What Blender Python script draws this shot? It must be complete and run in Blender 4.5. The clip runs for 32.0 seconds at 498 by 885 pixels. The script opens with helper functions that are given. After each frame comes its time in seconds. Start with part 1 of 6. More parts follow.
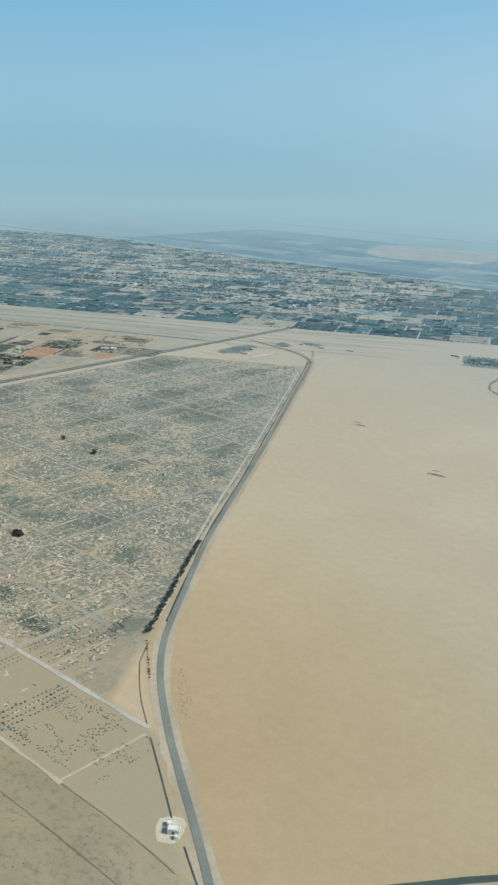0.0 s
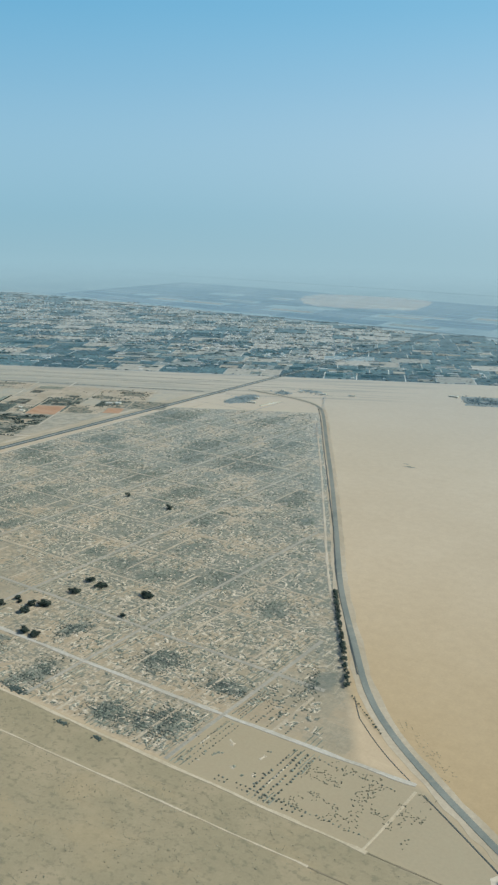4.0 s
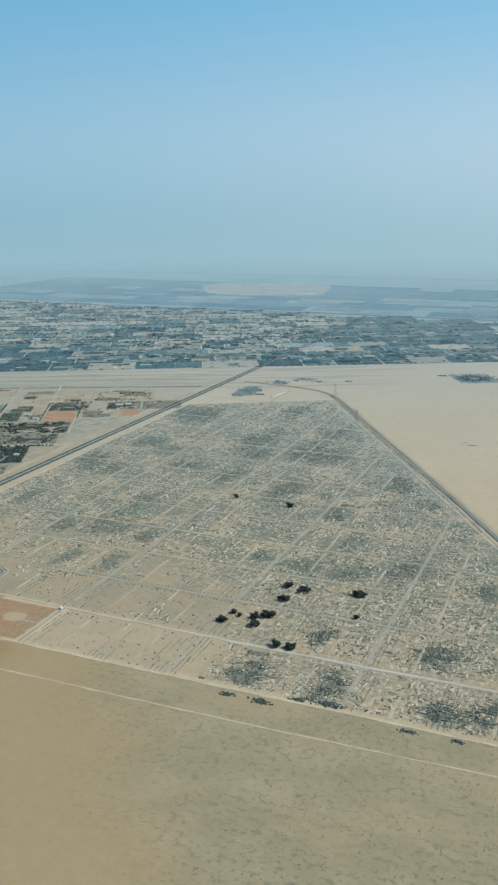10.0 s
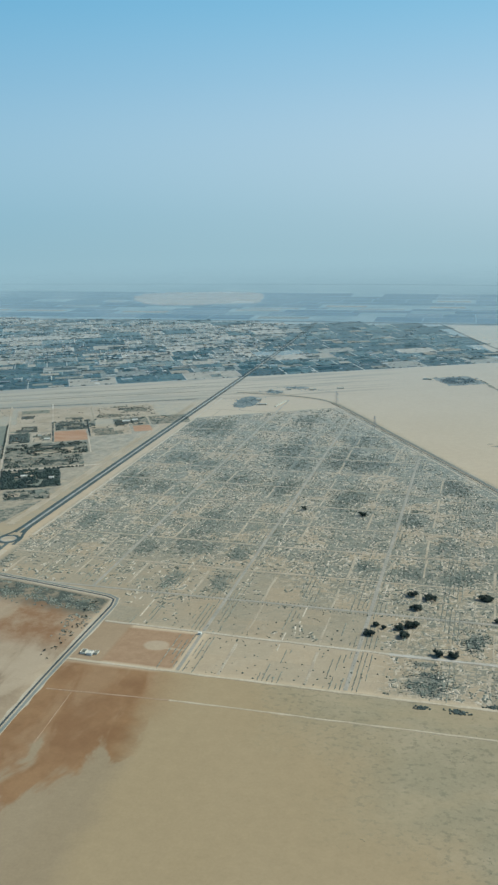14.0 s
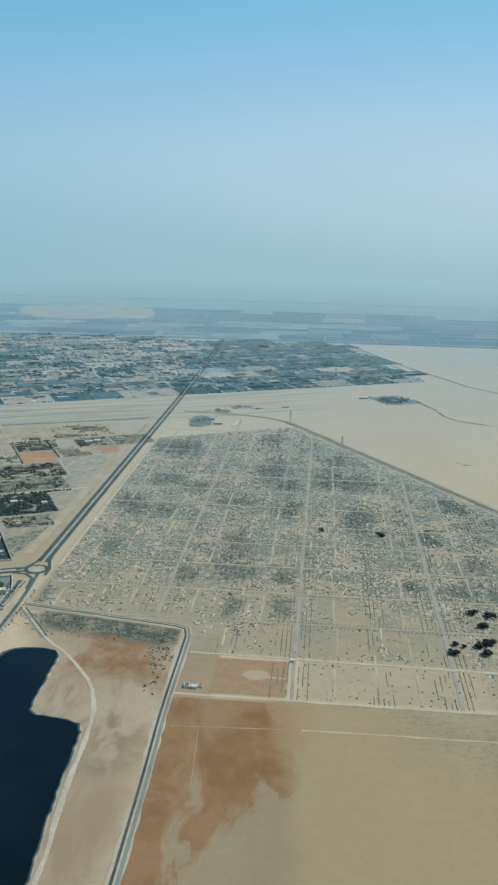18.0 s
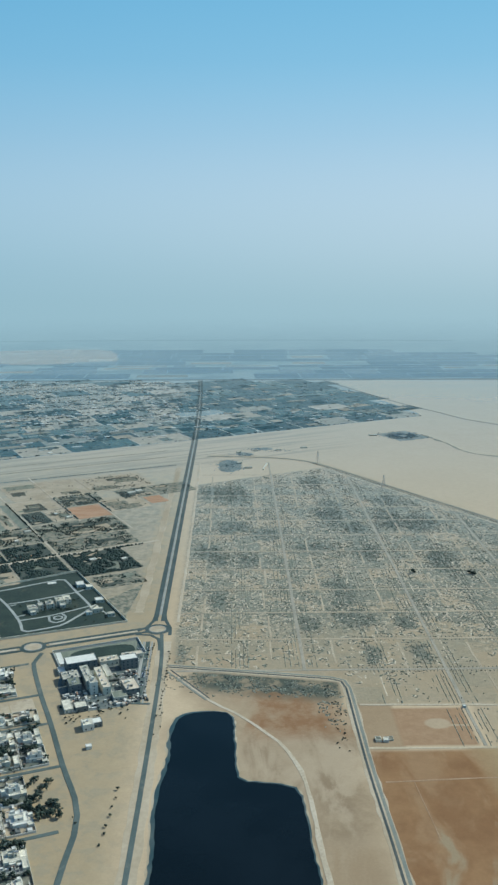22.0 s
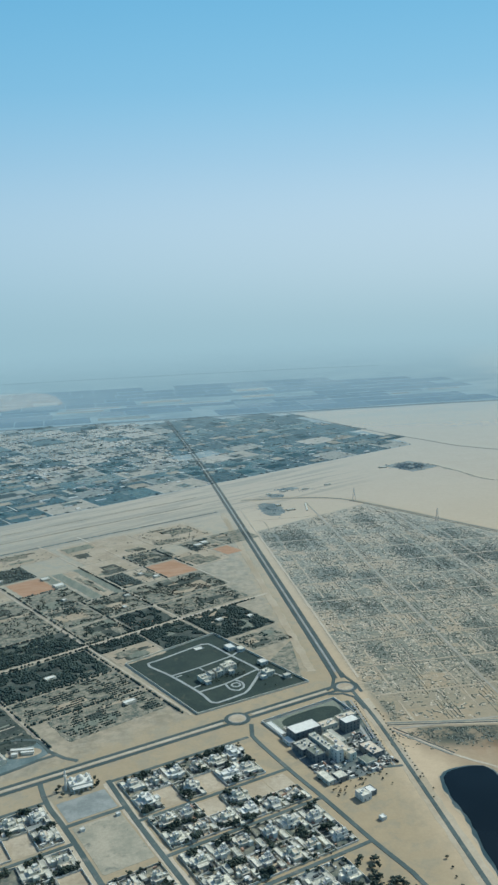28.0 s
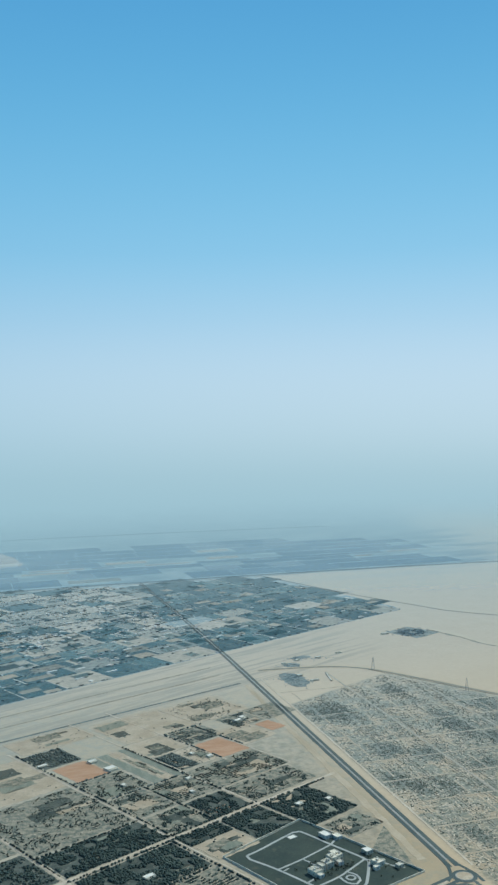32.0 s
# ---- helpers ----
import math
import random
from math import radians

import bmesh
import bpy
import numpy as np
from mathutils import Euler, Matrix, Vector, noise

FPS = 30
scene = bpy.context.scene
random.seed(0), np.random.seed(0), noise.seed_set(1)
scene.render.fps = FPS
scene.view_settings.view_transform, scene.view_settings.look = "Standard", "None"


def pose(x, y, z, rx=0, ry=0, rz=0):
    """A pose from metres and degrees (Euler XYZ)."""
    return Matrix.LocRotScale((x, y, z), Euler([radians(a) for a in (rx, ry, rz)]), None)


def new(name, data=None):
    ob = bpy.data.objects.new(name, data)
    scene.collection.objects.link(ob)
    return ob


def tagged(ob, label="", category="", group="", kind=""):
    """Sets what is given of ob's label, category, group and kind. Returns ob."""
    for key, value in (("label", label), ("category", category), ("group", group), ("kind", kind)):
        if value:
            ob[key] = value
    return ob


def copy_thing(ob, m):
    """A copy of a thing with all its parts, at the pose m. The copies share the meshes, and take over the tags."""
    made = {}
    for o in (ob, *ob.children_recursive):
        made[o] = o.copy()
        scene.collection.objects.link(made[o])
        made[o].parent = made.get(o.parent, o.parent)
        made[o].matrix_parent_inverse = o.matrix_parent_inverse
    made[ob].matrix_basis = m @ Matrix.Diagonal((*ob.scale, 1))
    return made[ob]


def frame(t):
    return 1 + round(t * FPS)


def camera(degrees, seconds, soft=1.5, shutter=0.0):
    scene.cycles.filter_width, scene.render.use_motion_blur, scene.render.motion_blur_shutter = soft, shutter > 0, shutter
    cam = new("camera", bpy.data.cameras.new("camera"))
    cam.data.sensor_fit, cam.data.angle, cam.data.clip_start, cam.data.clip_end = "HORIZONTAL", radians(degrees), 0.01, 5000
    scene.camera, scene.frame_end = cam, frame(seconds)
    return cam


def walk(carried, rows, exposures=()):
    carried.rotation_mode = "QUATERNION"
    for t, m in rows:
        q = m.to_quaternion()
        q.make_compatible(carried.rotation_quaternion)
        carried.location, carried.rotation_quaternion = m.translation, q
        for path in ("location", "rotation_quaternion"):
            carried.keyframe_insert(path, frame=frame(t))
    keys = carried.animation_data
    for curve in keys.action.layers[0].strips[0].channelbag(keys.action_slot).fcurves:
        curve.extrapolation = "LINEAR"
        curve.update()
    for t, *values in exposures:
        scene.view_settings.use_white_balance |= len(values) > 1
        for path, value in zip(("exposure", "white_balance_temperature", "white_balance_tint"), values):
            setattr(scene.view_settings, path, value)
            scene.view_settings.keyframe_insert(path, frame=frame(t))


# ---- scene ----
cam = camera(30.67, 32.0, soft=2.5)
# seconds, x, y, z in metres, yaw, pitch, roll in degrees
ROWS = [
    (0.0, 799.00, -331.85, 240.00, 42.25, -18.04, -1.82),
    (0.5, 783.44, -343.11, 238.56, 41.16, -17.57, -1.89),
    (1.0, 767.85, -354.35, 237.13, 40.11, -16.98, -1.60),
    (1.5, 752.22, -365.53, 235.75, 39.31, -16.34, -1.74),
    (2.0, 736.50, -376.61, 234.42, 38.51, -15.84, -2.26),
    (2.5, 720.65, -387.57, 233.18, 37.59, -15.29, -1.93),
    (3.0, 704.67, -398.39, 232.02, 36.67, -14.71, -1.95),
    (3.5, 688.58, -409.06, 230.94, 35.54, -14.53, -1.52),
    (5.5, 621.43, -447.53, 228.64, 31.24, -14.70, -0.83),
    (6.0, 604.49, -455.87, 228.40, 30.31, -14.62, -0.87),
    (6.5, 587.53, -464.00, 228.22, 29.30, -14.66, -0.63),
    (7.0, 570.59, -471.89, 228.09, 28.26, -14.71, -0.49),
    (7.5, 553.65, -479.51, 228.02, 27.35, -14.71, -0.61),
    (8.0, 536.74, -486.86, 228.00, 26.38, -14.70, -0.37),
    (8.5, 519.86, -493.89, 228.05, 25.34, -14.78, 0.11),
    (9.0, 503.01, -500.61, 228.16, 24.38, -14.94, 0.20),
    (9.5, 486.18, -507.01, 228.34, 23.53, -15.01, 0.32),
    (10.0, 469.36, -513.08, 228.60, 22.68, -15.14, 0.37),
    (10.5, 452.55, -518.86, 228.94, 21.89, -15.35, 0.47),
    (11.0, 435.72, -524.36, 229.37, 21.01, -15.56, 0.75),
    (11.5, 418.90, -529.63, 229.87, 20.13, -15.70, 0.81),
    (12.0, 402.06, -534.72, 230.45, 19.14, -15.63, 0.87),
    (12.5, 385.23, -539.63, 231.10, 18.30, -15.29, 0.80),
    (13.0, 368.37, -544.37, 231.82, 17.26, -15.07, 1.24),
    (13.5, 351.47, -548.94, 232.61, 16.12, -14.97, 1.59),
    (14.0, 334.48, -553.32, 233.46, 15.05, -14.78, 1.03),
    (14.5, 317.39, -557.52, 234.37, 13.84, -14.53, 1.08),
    (15.0, 300.19, -561.55, 235.32, 12.77, -14.31, 1.01),
    (15.5, 282.89, -565.41, 236.31, 11.66, -14.15, 1.33),
    (17.5, 211.29, -576.57, 240.90, 6.55, -14.06, -1.25),
    (18.0, 193.42, -578.25, 242.13, 4.94, -14.00, -1.25),
    (18.5, 175.58, -579.76, 243.37, 3.83, -13.55, -0.74),
    (19.0, 157.79, -581.08, 244.63, 2.76, -12.91, -0.62),
    (19.5, 140.06, -582.20, 245.92, 1.80, -12.35, -0.74),
    (20.0, 122.38, -583.11, 247.25, 1.18, -12.18, -0.02),
    (20.5, 104.74, -583.80, 248.65, 0.67, -12.09, -0.60),
    (21.0, 87.15, -584.27, 250.12, 0.08, -12.06, -0.25),
    (21.5, 69.59, -584.50, 251.66, -0.40, -12.01, 0.07),
    (22.0, 52.09, -584.49, 253.30, -1.07, -11.84, 0.07),
    (22.5, 34.63, -584.23, 255.01, -1.88, -11.73, 0.30),
    (23.0, 17.20, -583.69, 256.82, -2.71, -11.66, 0.62),
    (23.5, -0.21, -582.89, 258.71, -3.41, -11.71, 0.60),
    (24.0, -17.62, -581.82, 260.68, -4.08, -11.73, 1.02),
    (24.5, -35.04, -580.53, 262.73, -4.52, -11.60, 0.69),
    (25.0, -52.49, -579.02, 264.85, -5.06, -11.53, 1.12),
    (25.5, -69.97, -577.31, 267.02, -5.81, -11.69, 1.38),
    (27.5, -140.60, -565.77, 276.93, -9.36, -11.20, 1.84),
    (28.0, -158.31, -562.52, 279.44, -10.23, -10.42, 2.02),
    (28.5, -176.01, -559.25, 281.95, -11.17, -9.37, 1.88),
    (29.0, -193.73, -556.01, 284.44, -12.11, -8.20, 1.87),
    (29.5, -211.45, -552.78, 286.91, -13.06, -6.89, 2.05),
    (30.0, -229.16, -549.57, 289.37, -13.85, -5.71, 2.17),
    (30.5, -246.87, -546.34, 291.83, -14.58, -4.51, 1.84),
    (31.0, -264.56, -543.10, 294.30, -15.31, -3.34, 1.38),
    (31.5, -282.24, -539.85, 296.78, -15.70, -2.12, 0.59),
    (32.0, -299.91, -536.59, 299.25, -16.23, -0.82, 0.99),
]
EXPOSURES = [(0.0, 0.17, 6650, 6), (8.0, 0.13, 6550, 5), (20.0, 0.05, 6250, 2), (27.0, 0.06, 6200, 2), (32.0, 0.13, 6200, 2)]
walk(cam, [(t, pose(x, y, z, 90 + pitch, roll, yaw)) for t, x, y, z, yaw, pitch, roll in ROWS], EXPOSURES)

# ---- sky and sun ----
SUN_ELEVATION, SUN_AZIMUTH = 42.0, 65.0   # degrees; azimuth clockwise from +y


class Graph:
    """Short calls for shader nodes."""

    def __init__(self, tree):
        self.tree = tree
        tree.nodes.clear()

    def node(self, kind, inputs=None, **settings):
        n = self.tree.nodes.new(kind)
        for key, value in settings.items():
            setattr(n, key, value)
        for key, value in (inputs or {}).items():
            if isinstance(value, bpy.types.NodeSocket):
                self.tree.links.new(value, n.inputs[key])
            else:
                n.inputs[key].default_value = value
        return n

    def math(self, op, a, b=0.0, c=0.0, clamp=False):
        return self.node("ShaderNodeMath", {0: a, 1: b, 2: c}, operation=op, use_clamp=clamp).outputs[0]

    def mix(self, fac, a, b, blend="MIX"):
        a, b = [(*v, 1.0) if isinstance(v, tuple) and len(v) == 3 else v for v in (a, b)]
        n = self.node("ShaderNodeMix", data_type="RGBA", blend_type=blend)
        for i, v in ((0, fac), (6, a), (7, b)):
            if isinstance(v, bpy.types.NodeSocket):
                self.tree.links.new(v, n.inputs[i])
            else:
                n.inputs[i].default_value = v
        return n.outputs[2]

    def smooth(self, v, low, high):
        return self.node("ShaderNodeMapRange", {0: v, 1: low, 2: high, 3: 0.0, 4: 1.0}, interpolation_type="SMOOTHSTEP").outputs[0]

    def noise(self, vec, scale, detail=3.0, rough=0.55, distort=0.0):
        return self.node("ShaderNodeTexNoise", {"Vector": vec, "Scale": scale, "Detail": detail, "Roughness": rough, "Distortion": distort})

    def haze_fade(self, shader, co):
        """Paints distance haze: surfaces turn transparent to the sky colour, by distance from the middle of the plain.
        """
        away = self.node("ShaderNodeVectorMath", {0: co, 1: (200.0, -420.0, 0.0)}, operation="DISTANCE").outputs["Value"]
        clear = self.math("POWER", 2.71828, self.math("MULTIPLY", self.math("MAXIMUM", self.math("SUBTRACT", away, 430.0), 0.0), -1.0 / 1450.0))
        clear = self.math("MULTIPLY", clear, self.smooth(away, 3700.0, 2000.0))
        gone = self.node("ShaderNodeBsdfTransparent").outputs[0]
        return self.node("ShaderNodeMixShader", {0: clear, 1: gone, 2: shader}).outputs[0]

    def ramp(self, fac, stops, mode="LINEAR"):
        n = self.node("ShaderNodeValToRGB", {0: fac})
        n.color_ramp.interpolation = mode
        while len(n.color_ramp.elements) < len(stops):
            n.color_ramp.elements.new(0.5)
        for e, (p, c) in zip(n.color_ramp.elements, stops):
            e.position, e.color = p, (*c, 1.0)
        return n.outputs[0]


def srgb(r, g, b):
    return tuple((v / 255 / 12.92) if v < 11 else ((v / 255 + 0.055) / 1.055) ** 2.4 for v in (r, g, b))


world = bpy.data.worlds.new("hazy_sky")
world.use_nodes = True
scene.world = world
g = Graph(world.node_tree)
sky = g.node("ShaderNodeTexSky", sky_type="NISHITA", sun_disc=False, sun_elevation=radians(SUN_ELEVATION),
             sun_rotation=radians(SUN_AZIMUTH), altitude=300.0, air_density=1.0, dust_density=2.0, ozone_density=2.0)
sky_colour = g.mix(1.0, sky.outputs[0], (0.12, 0.12, 0.12), "MULTIPLY")
up = g.node("ShaderNodeSeparateXYZ", {0: g.node("ShaderNodeTexCoord").outputs["Generated"]}).outputs[2]
# dust haze all round the horizon: grey low down, white above, thinning out into the blue; brighter on the sun's side
way = g.node("ShaderNodeTexCoord").outputs["Generated"]
e, a = radians(SUN_ELEVATION), radians(SUN_AZIMUTH)
near_sun = g.node("ShaderNodeVectorMath", {0: way, 1: (math.sin(a) * math.cos(e), math.cos(a) * math.cos(e), math.sin(e))}, operation="DOT_PRODUCT").outputs["Value"]
height = g.math("MULTIPLY", g.math("ADD", up, 0.12), 1 / 0.62, clamp=True)
haze = g.ramp(height, [(0.0, srgb(162, 188, 199)), (0.113, srgb(176, 199, 210)), (0.194, srgb(190, 210, 223)), (0.29, srgb(194, 214, 231)), (0.387, srgb(172, 205, 230)),
                       (0.5, srgb(142, 195, 228)), (0.677, srgb(114, 179, 220)), (0.839, srgb(95, 163, 211)), (1.0, srgb(82, 149, 203))], "B_SPLINE")
glare = g.ramp(g.smooth(near_sun, -0.35, 0.75), [(0.0, (0.50, 0.70, 0.79)), (1.0, (0.96, 0.955, 0.955))])
# below the horizon: the haze colour that shows through faded surfaces
glare = g.mix(g.smooth(up, -0.10, 0.0), g.mix(0.75, glare, (0.85, 0.915, 0.945)), glare)
haze = g.mix(1.0, haze, glare, "MULTIPLY")
colour = g.mix(g.smooth(up, 0.75, 0.42), sky_colour, haze)
back = g.node("ShaderNodeBackground", {0: colour, 1: 1.0})
g.node("ShaderNodeOutputWorld", {0: back.outputs[0]})

sun_lamp = bpy.data.lights.new("sun", "SUN")
sun_lamp.energy, sun_lamp.angle, sun_lamp.color = 3.8, radians(1.5), (0.955, 0.948, 0.875)
sun = new("sun", sun_lamp)
sun.matrix_world = pose(0, 0, 900, 90 - SUN_ELEVATION, 0, -SUN_AZIMUTH + 180)

# ---- materials ----
def surface(name, c1, c2, scale=0.05, rough=0.9, fine=1.5, fine_amount=0.25, c3=None, bump=0.3, stretch=(1, 1, 1), metal=0.0, varied=0.0, island=0.0, specular=0.25, local=False):
    """A two-scale procedural surface: c1 and c2 in broad patches, darker and lighter grain on top, and c3 as sparse stains."""
    m = bpy.data.materials.new(name)
    m.use_nodes = True
    g = Graph(m.node_tree)
    geo = g.node("ShaderNodeNewGeometry")
    co = g.node("ShaderNodeTexCoord").outputs["Object"] if local else geo.outputs["Position"]
    vec = g.node("ShaderNodeMapping", {0: co, 3: stretch}).outputs[0]
    broad = g.noise(vec, scale, 4.0, 0.6)
    col = g.mix(g.smooth(broad.outputs[0], 0.36, 0.64), c1, c2)
    if c3:
        stain = g.noise(vec, scale * 2.7, 5.0, 0.65, 0.4)
        col = g.mix(g.smooth(stain.outputs[0], 0.56, 0.72), col, c3)
    grain = g.noise(vec, fine, 3.0, 0.7)
    shade = g.ramp(grain.outputs[0], [(0.25, (1 - fine_amount,) * 3), (0.75, (1 + fine_amount,) * 3)])
    col = g.mix(1.0, col, shade, "MULTIPLY")
    for amount, r in ((varied, g.node("ShaderNodeObjectInfo").outputs["Random"]), (island, geo.outputs["Random Per Island"])):
        if amount:
            col = g.mix(1.0, col, g.ramp(r, [(0.0, (1 - amount,) * 3), (1.0, (1 + amount, 1 + amount * 0.9, 1 + amount * 0.8))]), "MULTIPLY")
    bs = g.node("ShaderNodeBsdfPrincipled", {"Base Color": col, "Roughness": rough, "Metallic": metal, "Specular IOR Level": specular})
    if bump:
        b = g.node("ShaderNodeBump", {"Strength": bump, "Distance": 0.3, "Height": grain.outputs[0]})
        g.tree.links.new(b.outputs[0], bs.inputs["Normal"])
    g.node("ShaderNodeOutputMaterial", {0: g.haze_fade(bs.outputs[0], geo.outputs["Position"])})
    return m


def palette(name, stops, scale, rough=0.95, fine_amount=0.25, stretch=(1, 1, 1)):
    """A colour picked for each separate piece of a mesh from a row of stops, with patches and grain on top."""
    m = bpy.data.materials.new(name)
    m.use_nodes = True
    g = Graph(m.node_tree)
    geo = g.node("ShaderNodeNewGeometry")
    vec = g.node("ShaderNodeMapping", {0: geo.outputs["Position"], 3: stretch}).outputs[0]
    col = g.ramp(geo.outputs["Random Per Island"], stops, "CONSTANT")
    n = g.noise(vec, scale, 5.0, 0.7).outputs[0]
    col = g.mix(1.0, col, g.ramp(n, [(0.3, (1 - fine_amount * 1.4,) * 3), (0.7, (1 + fine_amount * 1.4,) * 3)]), "MULTIPLY")
    bs = g.node("ShaderNodeBsdfPrincipled", {"Base Color": col, "Roughness": rough, "Specular IOR Level": 0.15})
    g.node("ShaderNodeOutputMaterial", {0: g.haze_fade(bs.outputs[0], geo.outputs["Position"])})
    return m


ASPHALT = surface("asphalt", (0.048, 0.074, 0.072), (0.075, 0.1, 0.096), 0.03, 0.85, 0.8, 0.15)
OLD_ASPHALT = surface("dusty_asphalt", (0.066, 0.093, 0.089), (0.1, 0.128, 0.12), 0.04, 0.9, 0.8, 0.12, c3=(0.17, 0.175, 0.15))
OUTER_ASPHALT = surface("sandy_asphalt", (0.165, 0.182, 0.158), (0.215, 0.225, 0.192), 0.03, 0.9, 0.8, 0.12, c3=(0.30, 0.27, 0.21))
TRACK = surface("pale_gravel_track", (0.41, 0.345, 0.25), (0.47, 0.405, 0.31), 0.05, 0.95, 0.6, 0.2)
STREET_GRAVEL = surface("grey_gravel_street", (0.275, 0.255, 0.203), (0.335, 0.305, 0.242), 0.05, 0.95, 0.6, 0.18)
LANE_SOIL = surface("pale_lane_soil", (0.345, 0.285, 0.2), (0.41, 0.345, 0.25), 0.05, 0.95, 0.6, 0.2)
DESERT_TRACK = surface("faint_sand_track", (0.42, 0.345, 0.235), (0.48, 0.40, 0.285), 0.05, 0.95, 0.6, 0.15)
RUT = surface("dark_rutted_sand", (0.17, 0.145, 0.095), (0.23, 0.19, 0.13), 0.05, 0.95, 0.6, 0.2)
RED_TRACK = surface("faint_red_track", (0.30, 0.20, 0.12), (0.36, 0.255, 0.165), 0.05, 0.95, 0.6, 0.2)
WHITE_ROAD = surface("white_gravel", (0.385, 0.345, 0.275), (0.45, 0.41, 0.34), 0.05, 0.95, 0.5, 0.15)
SAND = surface("verge_sand", (0.365, 0.30, 0.205), (0.44, 0.37, 0.27), 0.02, 0.95, 0.4, 0.12)
PALE_SAND = surface("pale_dug_sand", (0.48, 0.41, 0.305), (0.56, 0.49, 0.38), 0.04, 0.95, 0.4, 0.15)
CHANNEL = surface("dark_wet_channel", (0.045, 0.06, 0.06), (0.075, 0.085, 0.08), 0.06, 0.7, 0.8, 0.25)
CONCRETE = surface("weathered_concrete", (0.20, 0.22, 0.205), (0.28, 0.295, 0.27), 0.1, 0.85, 1.0, 0.15)
KERB = surface("kerb_concrete", (0.27, 0.275, 0.25), (0.34, 0.34, 0.305), 0.1, 0.85, 1.0, 0.12)
WATER = surface("dark_water", (0.003, 0.007, 0.010), (0.005, 0.010, 0.014), 0.02, 0.25, 1.0, 0.1, bump=0.05, specular=0.1)
SHALLOWS = surface("shallow_water", (0.03, 0.06, 0.064), (0.075, 0.10, 0.094), 0.05, 0.35, 0.5, 0.2, bump=0.05)
DEPOT_PAVING = surface("depot_paving", (0.10, 0.145, 0.145), (0.16, 0.205, 0.2), 0.08, 0.9, 0.8, 0.2, c3=(0.25, 0.27, 0.25))
LAWN = surface("dark_lawn", (0.024, 0.042, 0.036), (0.038, 0.056, 0.045), 0.05, 0.9, 0.8, 0.25, c3=(0.07, 0.075, 0.055))
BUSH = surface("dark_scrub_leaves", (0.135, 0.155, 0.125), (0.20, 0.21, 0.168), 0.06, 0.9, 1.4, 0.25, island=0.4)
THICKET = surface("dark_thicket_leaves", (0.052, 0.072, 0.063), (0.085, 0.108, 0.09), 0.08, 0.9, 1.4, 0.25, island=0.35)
# scrub beyond y = 190: haze put in as a paler, greyer leaf colour
HAZED_BUSH = surface("hazed_grey_scrub", (0.145, 0.168, 0.142), (0.205, 0.22, 0.182), 0.03, 0.9, 1.0, 0.3, island=0.3)
# far scrub with the blue of haze put into its leaf colour
FAR_BUSH = surface("haze_blue_far_scrub", (0.13, 0.2, 0.225), (0.18, 0.245, 0.265), 0.03, 0.9, 1.0, 0.25, island=0.3)
BERM = surface("pale_windrow_soil", (0.43, 0.365, 0.265), (0.51, 0.44, 0.335), 0.05, 0.95, 1.0, 0.2, island=0.15)
OLIVE_BUSH = surface("olive_desert_shrub", (0.205, 0.193, 0.132), (0.25, 0.23, 0.16), 0.05, 0.9, 1.0, 0.25, island=0.25)
LEAVES = surface("dark_green_leaves", (0.022, 0.036, 0.03), (0.04, 0.056, 0.042), 0.4, 0.85, 2.5, 0.35, varied=0.25, island=0.3)
BARK = surface("grey_brown_bark", (0.12, 0.09, 0.065), (0.18, 0.14, 0.1), 1.0, 0.9, 4.0, 0.3)
WALL = surface("cream_render", (0.49, 0.47, 0.385), (0.60, 0.58, 0.485), 0.4, 0.85, 3.0, 0.08, varied=0.22)
WHITE_WALL = surface("white_render", (0.58, 0.56, 0.49), (0.66, 0.64, 0.565), 0.4, 0.8, 3.0, 0.06, varied=0.08)
ROOF = surface("dusty_flat_roof", (0.47, 0.45, 0.365), (0.64, 0.615, 0.51), 0.5, 0.9, 2.0, 0.15, varied=0.28)
TAN_ROOF = surface("tan_flat_roof", (0.52, 0.44, 0.33), (0.62, 0.54, 0.42), 0.4, 0.9, 2.0, 0.12)
WHITE_ROOF = surface("white_metal_roof", (0.64, 0.625, 0.55), (0.71, 0.695, 0.62), 0.3, 0.55, 2.0, 0.06)
GREY_WALL = surface("grey_cladding_and_shade", (0.12, 0.14, 0.14), (0.17, 0.19, 0.185), 0.3, 0.6, 2.0, 0.1)
WINDOW = surface("dark_window_glass", (0.03, 0.045, 0.055), (0.05, 0.065, 0.075), 0.3, 0.15, 2.0, 0.1, bump=0.0, specular=0.5)
YARD = surface("swept_yard_soil", (0.095, 0.115, 0.098), (0.24, 0.222, 0.165), 0.16, 0.95, 1.0, 0.25, c3=(0.13, 0.135, 0.11))
STEEL = surface("galvanised_steel", (0.3, 0.33, 0.35), (0.38, 0.4, 0.42), 0.5, 0.5, 2.0, 0.1, metal=0.4)
RED_SOIL = surface("red_tilled_soil", (0.38, 0.21, 0.115), (0.44, 0.265, 0.16), 0.04, 0.95, 0.7, 0.18, stretch=(1, 3, 1))
BARE_SOIL = surface("bare_farm_soil", (0.355, 0.29, 0.2), (0.435, 0.365, 0.265), 0.05, 0.95, 0.5, 0.15, c3=(0.275, 0.235, 0.17))
SCRUB_SOIL = surface("stubble_soil", (0.10, 0.118, 0.095), (0.28, 0.25, 0.183), 0.22, 0.95, 0.9, 0.35, c3=(0.43, 0.37, 0.275))
GROVE_SOIL = surface("grove_floor", (0.042, 0.056, 0.048), (0.08, 0.095, 0.078), 0.07, 0.95, 0.6, 0.35, c3=(0.2, 0.19, 0.155))
